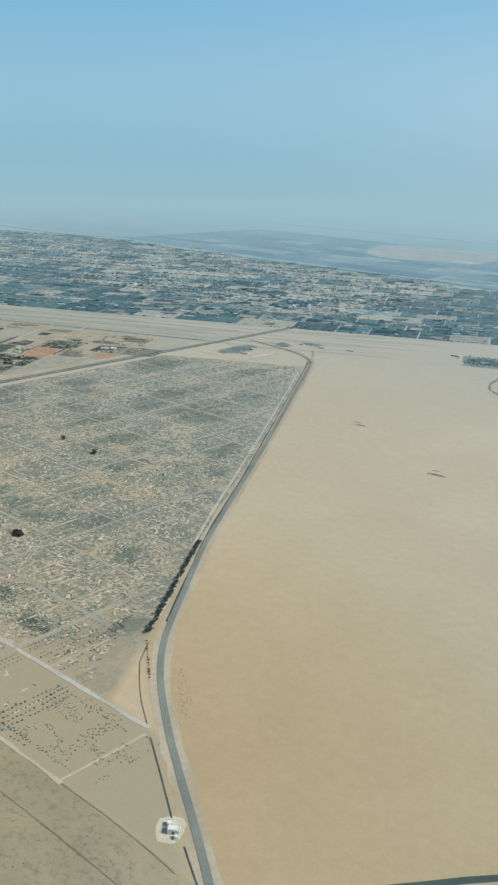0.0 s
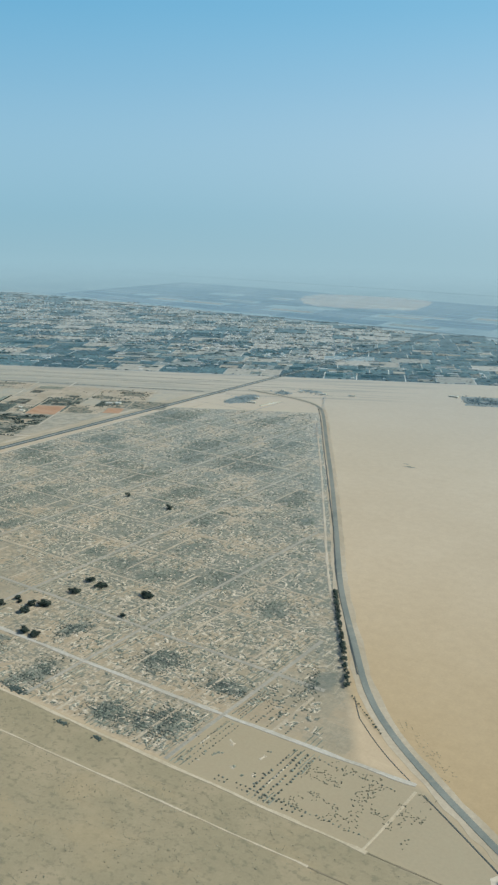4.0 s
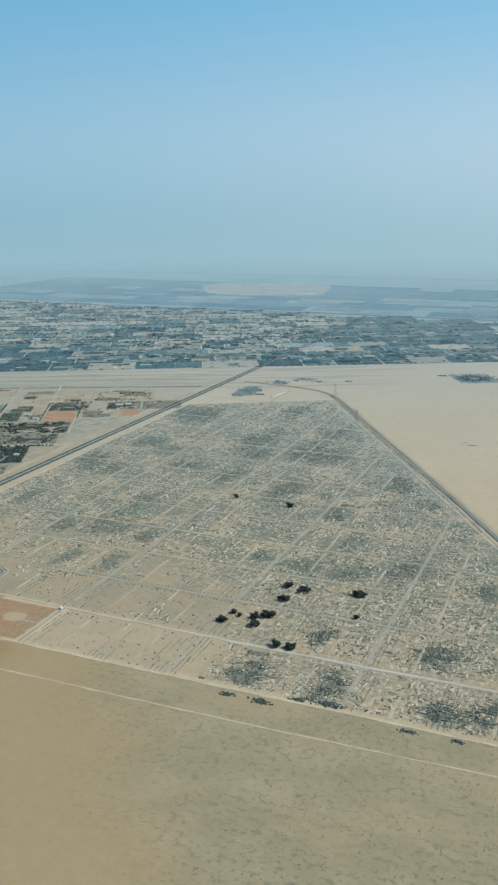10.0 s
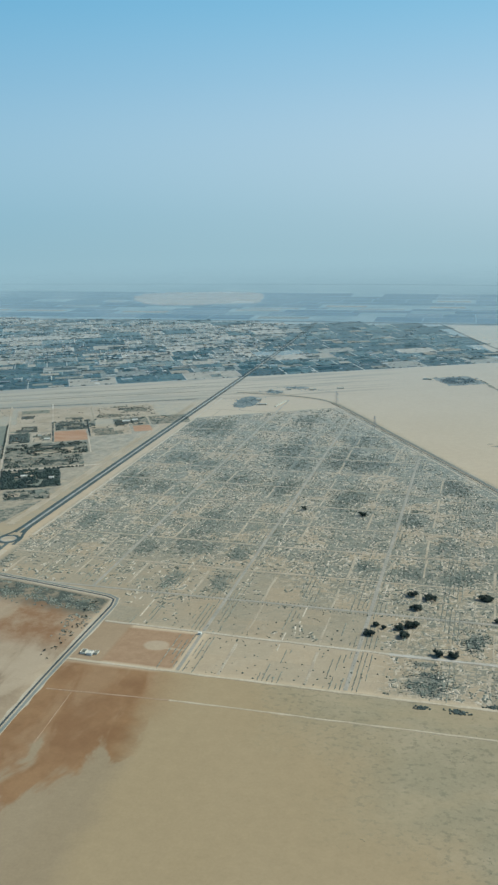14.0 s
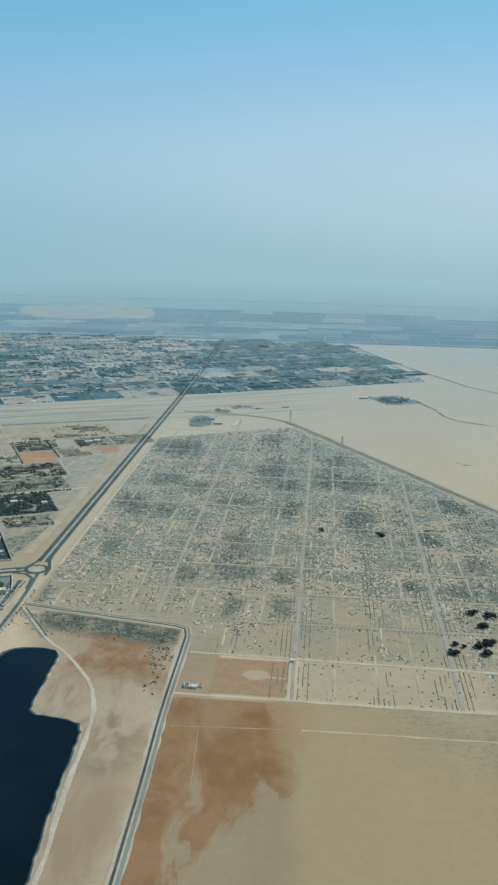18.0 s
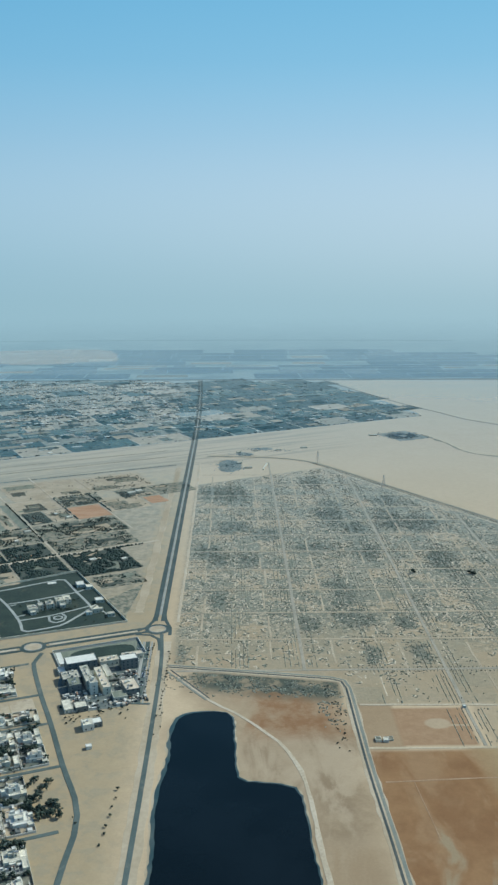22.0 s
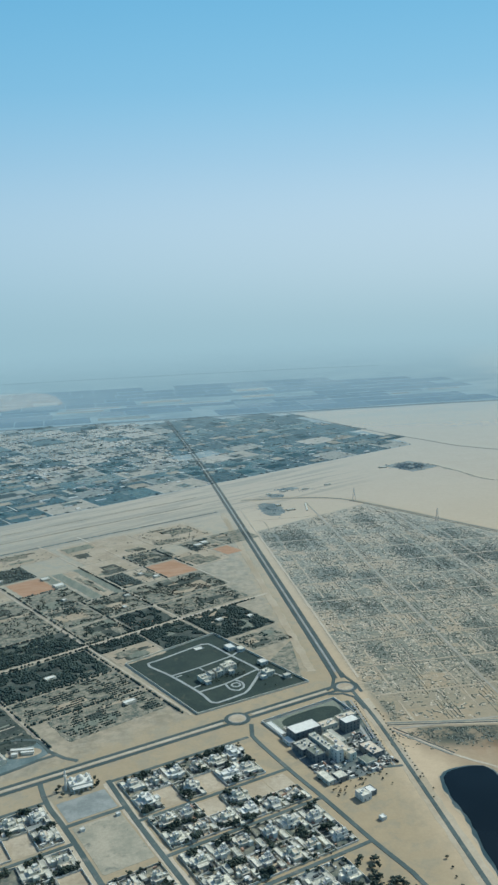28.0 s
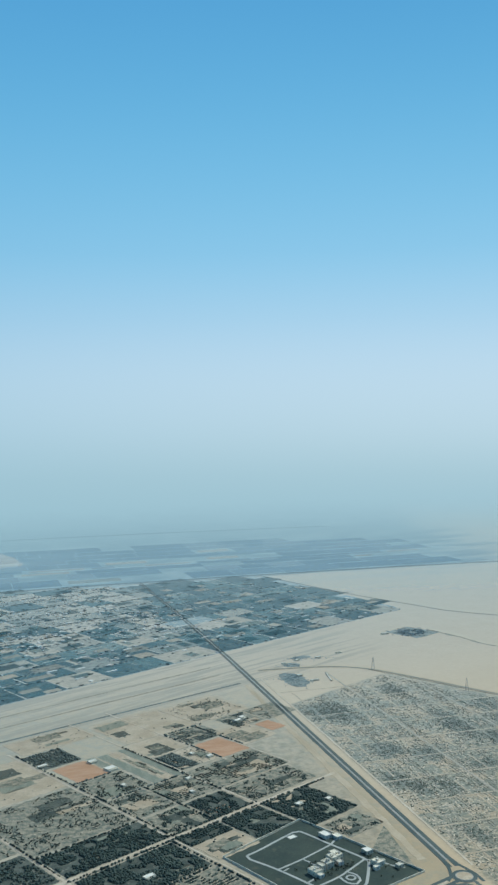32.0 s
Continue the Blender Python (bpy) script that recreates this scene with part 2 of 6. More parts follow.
GREY_CROP = surface("grey_green_crop", (0.165, 0.185, 0.145), (0.225, 0.235, 0.18), 0.05, 0.95, 0.5, 0.2, stretch=(4, 0.6, 1))

# ---- helpers for building ----
def mesh_object(name, verts, faces, material, parent=None, label="", smooth=False):
    me = bpy.data.meshes.new(name)
    me.from_pydata([tuple(v) for v in verts], [], [tuple(f) for f in faces])
    me.materials.append(material)
    if smooth:
        me.shade_smooth()
    ob = new(name, me)
    if parent is not None:
        ob.parent = parent
    if label:
        ob["label"] = label
    return ob


def resample(points, step, closed=False):
    """Points along a smooth Catmull-Rom line."""
    pts = [Vector((*p[:2], 0)) for p in points]
    out = []
    n = len(pts)
    for i in range(n if closed else n - 1):
        if closed:
            p0, p1, p2, p3 = (pts[(i + k) % n] for k in (-1, 0, 1, 2))
        else:
            p0, p1, p2, p3 = pts[max(i - 1, 0)], pts[i], pts[i + 1], pts[min(i + 2, n - 1)]
        k = max(1, int((p2 - p1).length / step))
        for j in range(k):
            t = j / k
            out.append(0.5 * ((2 * p1) + (p2 - p0) * t + (2 * p0 - 5 * p1 + 4 * p2 - p3) * t * t + (3 * p1 - p0 - 3 * p2 + p3) * t ** 3))
    if not closed:
        out.append(pts[-1])
    return out


def strip(name, points, width, material, z=0.1, label="", category="road", step=8.0, closed=False, rag=0.0, parent=None, thick=0.1, offset=0.0):
    """A road or track: a low bank with a flat top along a line; rag makes its edges uneven."""
    pts = resample(points, step, closed)
    rng = random.Random(hash((round(points[0][0]), round(width * 10))) & 0xffff)
    n = len(pts)
    verts, faces = [], []
    for i, p in enumerate(pts):
        a, b = (pts[i - 1], pts[(i + 1) % n]) if closed else (pts[max(i - 1, 0)], pts[min(i + 1, n - 1)])
        d = (b - a).normalized()
        s = Vector((d.y, -d.x, 0))
        wl, wr = (width / 2 + rng.uniform(-rag, rag) for _ in range(2))
        c = p + s * offset
        for v, h in ((c - s * (wl + thick), z - thick), (c - s * wl, z), (c + s * wr, z), (c + s * (wr + thick), z - thick)):
            verts.append((v.x, v.y, h))
    for i in range(n if closed else n - 1):
        for k in range(3):
            a, b = 4 * i + k, 4 * ((i + 1) % n) + k
            faces.append((a, a + 1, b + 1, b))
    ob = mesh_object(name, verts, faces, material, parent)
    return ob if parent is not None else tagged(ob, label, category, kind="structure")


def patch(name, outline, material, z=0.05, label="", category="ground", step=4.0, rag=0.0, parent=None, kind="structure", thick=0.1):
    """A flat piece of ground with a rounded, uneven outline and a low edge."""
    pts = resample(outline, step, True)
    rng = random.Random(len(pts) + int(outline[0][0]))
    pts = [p + Vector((rng.uniform(-rag, rag), rng.uniform(-rag, rag), 0)) for p in pts]
    n = len(pts)
    bm = bmesh.new()
    top = [bm.verts.new((p.x, p.y, z)) for p in pts]
    low = [bm.verts.new((p.x, p.y, z - thick)) for p in pts]
    bm.faces.new(top)
    for i in range(n):
        bm.faces.new((top[i], low[i], low[(i + 1) % n], top[(i + 1) % n]))
    bmesh.ops.triangulate(bm, faces=bm.faces[:1])
    bmesh.ops.recalc_face_normals(bm, faces=bm.faces)
    me = bpy.data.meshes.new(name)
    bm.to_mesh(me)
    bm.free()
    me.materials.append(material)
    ob = new(name, me)
    if parent is not None:
        ob.parent = parent
        return ob
    return tagged(ob, label, category, kind=kind)


def poly(points):
    """The outline of a straight-edged figure with tight corners."""
    out = []
    for (ax, ay), (bx, by) in zip(points, points[1:] + points[:1]):
        out += [(ax + (bx - ax) * t, ay + (by - ay) * t) for t in (0.02, 0.04, 0.35, 0.65, 0.96, 0.98)]
    return out


def frame_of(ox, oy, degrees):
    """Local to world for a turned plan."""
    c, s = math.cos(radians(degrees)), math.sin(radians(degrees))
    return lambda u, v: (ox + u * c - v * s, oy + u * s + v * c)


FARM = frame_of(0, 200, 27.0)        # the farms west of and beyond the main road
TOWN = frame_of(-79.3, -27.1, 20.0)  # the villa district


# dark scrubby hollows of the old plots: x, y, half width, half depth
THICKETS = (
    (281, 103, 14, 19), (310, 184, 13, 19), (344, 147, 8, 17), (224, 126, 12, 21), (310, 54, 8, 20), (261, 4, 8, 12), (294, 2, 15, 15), (316, -3, 10, 14),
    (329, 1, 8, 12), (348, 6, 8, 14), (332, -88, 7, 13), (312, -138, 11, 14), (353, -137, 10, 18), (232, 246, 22, 32), (166, 231, 13, 27), (204, 272, 16, 34),
    (168, 163, 15, 27), (52, 496, 29, 44), (100, 473, 19, 32), (52, 234, 20, 21), (36, 363, 26, 35), (82, 215, 16, 20), (203, 243, 19, 20), (211, 328, 17, 24),
    (305, 196, 11, 18), (124, 176, 21, 18), (32, 166, 15, 29), (50, 354, 20, 41), (40, 148, 13, 22), (64, 143, 9, 22), (41, 52, 8, 20), (139, 409, 16, 31),
    (150, 278, 20, 52), (228, 148, 15, 26), (135, 67, 11, 35), (138, 16, 19, 21), (172, 10, 8, 18), (141, -42, 7, 20), (173, -38, 9, 16), (19, -40, 5, 16),
    (105, 6, 10, 18), (279, 102, 9, 16), (308, -119, 6, 4), (432, -134, 15, 15), (406, -140, 11, 11), (474, -58, 8, 16), (440, -90, 18, 8), (395, -88, 12, 13), (410, 0, 12, 15), (360, 20, 15, 16),
)


# ---- ground ----
def ground_material():
    m = bpy.data.materials.new("desert_soil")
    m.use_nodes = True
    g = Graph(m.node_tree)
    co = g.node("ShaderNodeNewGeometry").outputs["Position"]
    wander = g.noise(co, 0.014, 5.0, 0.62)
    shifted = g.node("ShaderNodeVectorMath", {0: wander.outputs[1], 1: (0.5, 0.5, 0.5)}, operation="SUBTRACT").outputs[0]
    shifted = g.node("ShaderNodeVectorMath", {0: shifted, 3: 90.0}, operation="SCALE").outputs[0]
    shifted_small = g.node("ShaderNodeVectorMath", {0: shifted, 3: 0.05}, operation="SCALE").outputs[0]
    xyz = g.node("ShaderNodeSeparateXYZ", {0: g.node("ShaderNodeVectorMath", {0: co, 1: shifted}).outputs[0]})
    x, y = xyz.outputs[0], xyz.outputs[1]
    flat = g.node("ShaderNodeSeparateXYZ", {0: co})
    fx, fy = flat.outputs[0], flat.outputs[1]

    def box(x, y, x0, x1, y0, y1, soft):
        v = g.math("MULTIPLY", g.smooth(x, x0 - soft, x0 + soft), g.smooth(x, x1 + soft, x1 - soft))
        return g.math("MULTIPLY", v, g.math("MULTIPLY", g.smooth(y, y0 - soft, y0 + soft), g.smooth(y, y1 + soft, y1 - soft)))

    broad = g.noise(co, 0.004, 4.0, 0.6).outputs[0]
    mid = g.noise(co, 0.035, 5.0, 0.62).outputs[0]
    small = g.noise(co, 0.16, 4.0, 0.65).outputs[0]
    fine = g.noise(co, 0.7, 3.0, 0.7).outputs[0]
    dense0 = g.noise(co, 0.075, 6.0, 0.7).outputs[0]
    col = g.mix(g.smooth(broad, 0.3, 0.7), (0.44, 0.335, 0.212), (0.495, 0.386, 0.258))
    # the open sand: golden near the bend of the outer road, pinkish and pale farther out
    golden = g.math("MULTIPLY", g.smooth(g.math("ADD", fy, g.math("MULTIPLY", g.math("SUBTRACT", mid, 0.5), 60.0)), 190, -150), g.smooth(g.math("MULTIPLY_ADD", fx, 0.69, fy), 268, 284))
    col = g.mix(g.math("MULTIPLY", golden, 0.7), col, g.mix(mid, (0.345, 0.235, 0.108), (0.40, 0.285, 0.142)))
    # olive silt on the plain south of the plots
    silt = g.math("MULTIPLY", g.smooth(g.math("ADD", x, g.math("MULTIPLY", y, 0.8)), 75, 130), g.math("MULTIPLY", g.smooth(fy, -154, -157), g.smooth(g.math("MULTIPLY_ADD", fx, 0.69, fy), 284, 262)))
    col = g.mix(g.math("MULTIPLY", silt, g.math("MULTIPLY_ADD", g.smooth(mid, 0.3, 0.6), 0.25, 0.65)), col, g.mix(dense0, (0.235, 0.205, 0.13), (0.285, 0.24, 0.15)))
    warm = g.math("MULTIPLY", g.smooth(fx, 165, 180), g.math("MULTIPLY", g.smooth(fy, -154, -157), g.smooth(g.math("ADD", x, g.math("MULTIPLY", y, 0.8)), 150, 90)))
    col = g.mix(g.math("MULTIPLY", warm, 0.85), col, g.mix(broad, (0.285, 0.208, 0.11), (0.325, 0.245, 0.14)))
    pocks = g.smooth(g.noise(g.node("ShaderNodeMapping", {0: co, 3: (0.28, 0.34, 1.0)}).outputs[0], 1.0, 4.0, 0.65).outputs[0], 0.5, 0.66)
    col = g.mix(g.math("MULTIPLY", silt, g.math("MULTIPLY", pocks, 0.6)), col, (0.175, 0.16, 0.105))
    drift = g.math("MULTIPLY", silt, g.smooth(g.noise(g.node("ShaderNodeMapping", {0: co, 2: (0.0, 0.0, -0.35), 3: (0.016, 0.03, 1.0)}).outputs[0], 1.0, 4.0, 0.6).outputs[0], 0.52, 0.64))
    col = g.mix(g.math("MULTIPLY", drift, 0.6), col, (0.335, 0.265, 0.16))
    # worn pale ground along the edge of the plots and round the lake
    col = g.mix(g.math("MULTIPLY", box(x, y, 24, 118, -450, -20, 14), g.math("MULTIPLY_ADD", g.smooth(small, 0.3, 0.7), 0.4, 0.6)), col, g.mix(mid, (0.285, 0.212, 0.135), (0.34, 0.265, 0.178)))
    col = g.mix(g.smooth(fx, 12, -12), col, g.mix(1.0, col, (0.76, 0.775, 0.75), "MULTIPLY"))
    col = g.mix(g.math("MULTIPLY", g.smooth(fx, 20, -20), g.math("MULTIPLY", g.smooth(dense0, 0.46, 0.6), 0.55)), col, (0.265, 0.24, 0.175))
    # red soil: the corner beside the lake, a square plot, and the flat beyond the drain with pale silt tongues
    blown = g.noise(g.node("ShaderNodeMapping", {0: co, 2: (0.0, 0.0, 0.5), 3: (0.05, 0.022, 1.0)}).outputs[0], 1.0, 4.0, 0.6, 0.6).outputs[0]
    side = g.math("ADD", fx, g.math("MULTIPLY", fy, 0.078))
    flatland = g.math("MULTIPLY", g.smooth(fx, 119, 122), g.math("MULTIPLY", g.smooth(g.math("MULTIPLY_ADD", g.math("SUBTRACT", mid, 0.5), 24.0, side), 176, 160), g.smooth(fy, -155, -160)))
    tongue = g.math("ADD", g.math("MULTIPLY_ADD", fx, 0.012, -1.95), g.math("MULTIPLY_ADD", fy, -0.0065, -1.33))
    tongue = g.smooth(g.math("ADD", tongue, g.math("MULTIPLY_ADD", blown, 2.2, -1.1)), 0.16, 0.40)
    ochre = g.mix(g.smooth(g.noise(co, 0.03, 4.0, 0.6).outputs[0], 0.38, 0.62), (0.195, 0.097, 0.042), (0.25, 0.138, 0.064))
    ochre = g.mix(g.math("MULTIPLY", g.smooth(blown, 0.46, 0.62), 0.6), ochre, (0.285, 0.178, 0.096))
    col = g.mix(g.math("MULTIPLY", flatland, 0.92), col, g.mix(g.math("MULTIPLY", tongue, 0.85), ochre, (0.28, 0.222, 0.14)))
    spill = g.math("MULTIPLY", g.math("MULTIPLY", g.smooth(side, 162, 168), g.smooth(side, 190, 165)), g.smooth(fy, -155, -162))
    col = g.mix(g.math("MULTIPLY", spill, g.math("MULTIPLY", g.smooth(fy, -215, -180), 0.6)), col, (0.29, 0.19, 0.1))
    col = g.mix(g.math("MULTIPLY", box(fx, fy, 122, 142, -157, -84, 1.5), 0.85), col, g.mix(mid, (0.245, 0.165, 0.095), (0.33, 0.245, 0.155)))
    plot_red = box(fx, fy, 141, 181, -153, -113, 1.5)
    heart = g.node("ShaderNodeVectorMath", {0: g.node("ShaderNodeVectorMath", {0: co, 1: shifted_small}).outputs[0], 1: (0.13, 0.17, 0.0), 2: (-21.3, 22.1, 0.0)}, operation="MULTIPLY_ADD").outputs[0]
    heart = g.smooth(g.node("ShaderNodeVectorMath", {0: heart}, operation="LENGTH").outputs["Value"], 1.1, 0.75)
    heart = g.math("MAXIMUM", heart, box(fx, fy, 166, 181, -133.2, -131.2, 0.6))
    col = g.mix(g.math("MULTIPLY", plot_red, g.math("MULTIPLY_ADD", small, -0.35, 0.95)), col, g.mix(heart, (0.265, 0.155, 0.085), (0.37, 0.285, 0.19)))
    corner = box(g.math("MULTIPLY_ADD", g.math("SUBTRACT", blown, 0.5), 60.0, fx), g.math("MULTIPLY_ADD", g.math("SUBTRACT", mid, 0.5), 50.0, fy), 60, 112, -146, -92, 9)
    col = g.mix(g.math("MULTIPLY", corner, g.math("MULTIPLY_ADD", g.smooth(dense0, 0.62, 0.4), 0.45, 0.45)), col, g.mix(dense0, (0.195, 0.095, 0.043), (0.27, 0.155, 0.082)))
    faded = g.math("MULTIPLY", box(fx, fy, 88, 118, -430, -222, 10), g.smooth(blown, 0.4, 0.6))
    col = g.mix(g.math("MULTIPLY", faded, 0.6), col, (0.265, 0.185, 0.11))
    crust = g.math("MULTIPLY", box(fx, fy, 50, 118, -232, -142, 12), g.smooth(mid, 0.3, 0.55))
    col = g.mix(g.math("MULTIPLY", crust, 0.75), col, g.mix(g.smooth(blown, 0.40, 0.60), (0.215, 0.155, 0.097), (0.385, 0.305, 0.21)))
    # dry farm soil of the old plots, bounded by the outer road
    line = g.math("ADD", g.math("MULTIPLY", fx, 0.857), g.math("MULTIPLY", fy, 0.515))
    plots = g.math("MULTIPLY", box(fx, fy, 12, 560, -108, 505, 4), g.smooth(line, 394, 386))
    plots = g.math("MULTIPLY", plots, g.smooth(g.math("MULTIPLY_ADD", fx, -0.55, fy), 392, 384))
    plots = g.math("MULTIPLY", plots, g.math("MAXIMUM", g.smooth(g.math("ADD", fy, g.math("MULTIPLY", fx, 0.185)), -61, -58), g.smooth(fx, 119, 121)))
    dense = g.noise(co, 0.06, 5.0, 0.68).outputs[0]

    def dashes(sx, sy, seed):
        """Noise drawn out along one axis: short rows left by old furrows and hedges."""
        at = g.node("ShaderNodeMapping", {0: co, 1: (seed, seed * 0.37, 0.0), 3: (sx, sy, 1.0)}).outputs[0]
        return g.noise(at, 1.0, 2.0, 0.5, 0.9).outputs[0]

    cell = g.node("ShaderNodeCombineXYZ", {0: g.math("FLOOR", g.math("MULTIPLY", g.math("SUBTRACT", g.math("MULTIPLY_ADD", g.math("SUBTRACT", small, 0.5), 5.0, fx), 8.0), 1 / 22.0)), 1: g.math("FLOOR", g.math("MULTIPLY", g.math("ADD", g.math("MULTIPLY_ADD", g.math("SUBTRACT", fine, 0.5), 3.0, fy), 18.0), 1 / 23.0))}).outputs[0]
    lot = g.node("ShaderNodeTexWhiteNoise", {0: cell}, noise_dimensions="2D").outputs[0]
    hollow = None
    for tx, ty, rx, ry in THICKETS:
        d = g.node("ShaderNodeVectorMath", {0: co, 1: (1.0 / rx, 1.0 / ry, 0.0), 2: (-tx / rx, -ty / ry, 0.0)}, operation="MULTIPLY_ADD").outputs[0]
        d = g.node("ShaderNodeVectorMath", {0: d}, operation="LENGTH").outputs["Value"]
        hollow = d if hollow is None else g.math("MINIMUM", hollow, d)
    hollow = g.smooth(g.math("ADD", hollow, g.math("MULTIPLY_ADD", dense, 2.4, -1.2)), 1.15, 0.35)
    grey = g.math("ADD", g.math("MULTIPLY", mid, 0.75), g.math("MULTIPLY_ADD", lot, 0.10, g.math("MULTIPLY", dense, 0.2)))
    thick = g.math("MULTIPLY", g.smooth(grey, 0.45, 0.57), g.math("MULTIPLY_ADD", g.smooth(fy, -95, 40), 0.6, 0.4))
    thick = g.math("MAXIMUM", thick, hollow)
    soil = g.mix(g.smooth(lot, 0.2, 0.9), (0.33, 0.262, 0.172), (0.29, 0.243, 0.165))
    soil = g.mix(g.math("MULTIPLY", g.smooth(mid, 0.42, 0.62), 0.4), soil, (0.395, 0.315, 0.212))
    worked = g.smooth(g.math("ADD", g.math("MULTIPLY", g.noise(co, 0.045, 3.0, 0.6).outputs[0], 0.8), g.math("MULTIPLY", lot, 0.2)), 0.40, 0.56)
    worked = g.math("MAXIMUM", g.math("MULTIPLY", worked, g.math("MULTIPLY_ADD", g.smooth(fy, -80, 10), 0.65, 0.35)), g.math("MULTIPLY", hollow, 0.8))
    lush = g.math("MAXIMUM", thick, g.math("MULTIPLY", worked, 0.75))
    soil = g.mix(g.math("MULTIPLY", thick, 0.4), soil, (0.19, 0.195, 0.152))
    rich = g.math("MULTIPLY_ADD", g.math("MAXIMUM", g.smooth(g.math("MULTIPLY_ADD", g.smooth(fx, 240, 190), -45.0, fy), -78, -20), g.math("MULTIPLY", g.smooth(fx, 278, 300), g.smooth(fx, 454, 446))), 0.8, 0.2)
    ridge = g.math("MAXIMUM", dashes(0.19, 0.52, 31.0), dashes(0.52, 0.19, 77.0))
    soil = g.mix(g.math("MULTIPLY", g.smooth(g.math("MULTIPLY_ADD", worked, 0.07, ridge), 0.59, 0.65), g.math("MULTIPLY", rich, 0.72)), soil, (0.50, 0.43, 0.325))
    brush = g.math("MAXIMUM", dashes(0.20, 0.55, 5.0), dashes(0.55, 0.20, 143.0))
    brush = g.smooth(g.math("MULTIPLY_ADD", lush, 0.15, brush), 0.605, 0.675)
    soil = g.mix(g.math("MULTIPLY", brush, g.math("MULTIPLY", rich, 0.8)), soil, (0.128, 0.145, 0.118))
    soil = g.mix(g.math("MULTIPLY", hollow, 0.5), soil, (0.092, 0.114, 0.1))
    col = g.mix(g.math("MULTIPLY", plots, 0.97), col, soil)
    col = g.mix(g.math("MULTIPLY", g.math("MULTIPLY", box(fx, fy, 452, 640, -156, -108, 3), g.smooth(g.math("MULTIPLY_ADD", fx, 0.69, fy), 280, 268)), g.math("MULTIPLY_ADD", small, 0.5, 0.45)), col, (0.29, 0.25, 0.165))
    south = g.math("MULTIPLY", box(fx, fy, 188, 452, -153, -107, 3), g.math("MULTIPLY_ADD", g.smooth(fx, 280, 294), 0.3, 0.6))
    col = g.mix(south, col, soil)
    # damp dark strip of scrub below the drain
    below = g.math("ADD", fy, g.math("MULTIPLY", fx, 0.185))
    damp = g.math("MULTIPLY", g.math("MULTIPLY", g.smooth(below, -92, -74), g.smooth(below, -58, -61)), g.math("MULTIPLY", g.smooth(fx, 14, 40), g.smooth(fx, 117, 112)))
    col = g.mix(g.math("MULTIPLY", damp, g.math("MULTIPLY_ADD", g.smooth(dense0, 0.4, 0.56), 0.6, 0.4)), col, (0.075, 0.087, 0.07))
    u = g.math("ADD", g.math("MULTIPLY", fx, 0.891), g.math("MULTIPLY", g.math("SUBTRACT", fy, 200.0), 0.454))
    v = g.math("ADD", g.math("MULTIPLY", fx, -0.454), g.math("MULTIPLY", g.math("SUBTRACT", fy, 200.0), 0.891))
    q = g.math("ADD", g.math("MULTIPLY", g.math("ADD", fx, 79.3), -0.342), g.math("MULTIPLY", g.math("ADD", fy, 27.1), 0.94))
    farms = g.math("MULTIPLY", box(u, v, -760, 96, -140, 150, 8), g.math("MULTIPLY", g.smooth(fx, -19, -23), g.smooth(q, 7, 12)))
    col = g.mix(g.math("MULTIPLY", farms, 0.6), col, g.ramp(g.math("ADD", g.math("MULTIPLY", dense, 0.6), g.math("MULTIPLY", small, 0.4)), [(0.40, (0.19, 0.172, 0.125)), (0.49, (0.275, 0.235, 0.168)), (0.58, (0.37, 0.305, 0.215))]))
    # another sand tone beyond the farms, drawn out along the belt, then broad bands of scrubland
    col = g.mix(g.smooth(fy, 330, 640), col, g.mix(mid, (0.40, 0.298, 0.19), (0.46, 0.355, 0.238)))
    drawn = g.noise(g.node("ShaderNodeMapping", {0: g.node("ShaderNodeCombineXYZ", {0: u, 1: v}).outputs[0], 3: (0.006, 0.075, 1.0)}).outputs[0], 1.0, 4.0, 0.6).outputs[0]
    belt = g.math("MULTIPLY", g.math("MULTIPLY", g.smooth(v, 230, 262), g.smooth(v, 410, 396)), g.smooth(fx, 250, 120))
    col = g.mix(g.math("MULTIPLY", belt, g.math("MULTIPLY", g.smooth(drawn, 0.46, 0.58), 0.6)), col, (0.25, 0.2, 0.135))
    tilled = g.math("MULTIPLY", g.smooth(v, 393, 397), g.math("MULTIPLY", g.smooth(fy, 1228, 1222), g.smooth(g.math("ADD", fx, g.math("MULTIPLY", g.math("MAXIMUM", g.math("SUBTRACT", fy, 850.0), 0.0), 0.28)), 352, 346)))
    # far tilled land, with haze blue put into the soil colour
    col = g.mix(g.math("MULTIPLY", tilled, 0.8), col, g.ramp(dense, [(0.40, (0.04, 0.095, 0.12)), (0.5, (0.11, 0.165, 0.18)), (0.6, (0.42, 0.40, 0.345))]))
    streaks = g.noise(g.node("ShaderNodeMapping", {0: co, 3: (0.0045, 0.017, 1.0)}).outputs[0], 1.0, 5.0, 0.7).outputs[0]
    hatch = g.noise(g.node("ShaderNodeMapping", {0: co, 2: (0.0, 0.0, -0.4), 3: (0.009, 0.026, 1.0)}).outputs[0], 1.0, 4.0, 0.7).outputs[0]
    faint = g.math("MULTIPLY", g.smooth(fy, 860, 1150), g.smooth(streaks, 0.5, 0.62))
    # haze is painted into these far streaks and the scrubland as blue
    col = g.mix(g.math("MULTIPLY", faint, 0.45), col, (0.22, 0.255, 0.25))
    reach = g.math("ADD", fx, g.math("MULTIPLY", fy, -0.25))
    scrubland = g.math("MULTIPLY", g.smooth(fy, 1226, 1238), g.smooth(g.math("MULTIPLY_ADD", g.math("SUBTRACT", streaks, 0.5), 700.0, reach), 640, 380))
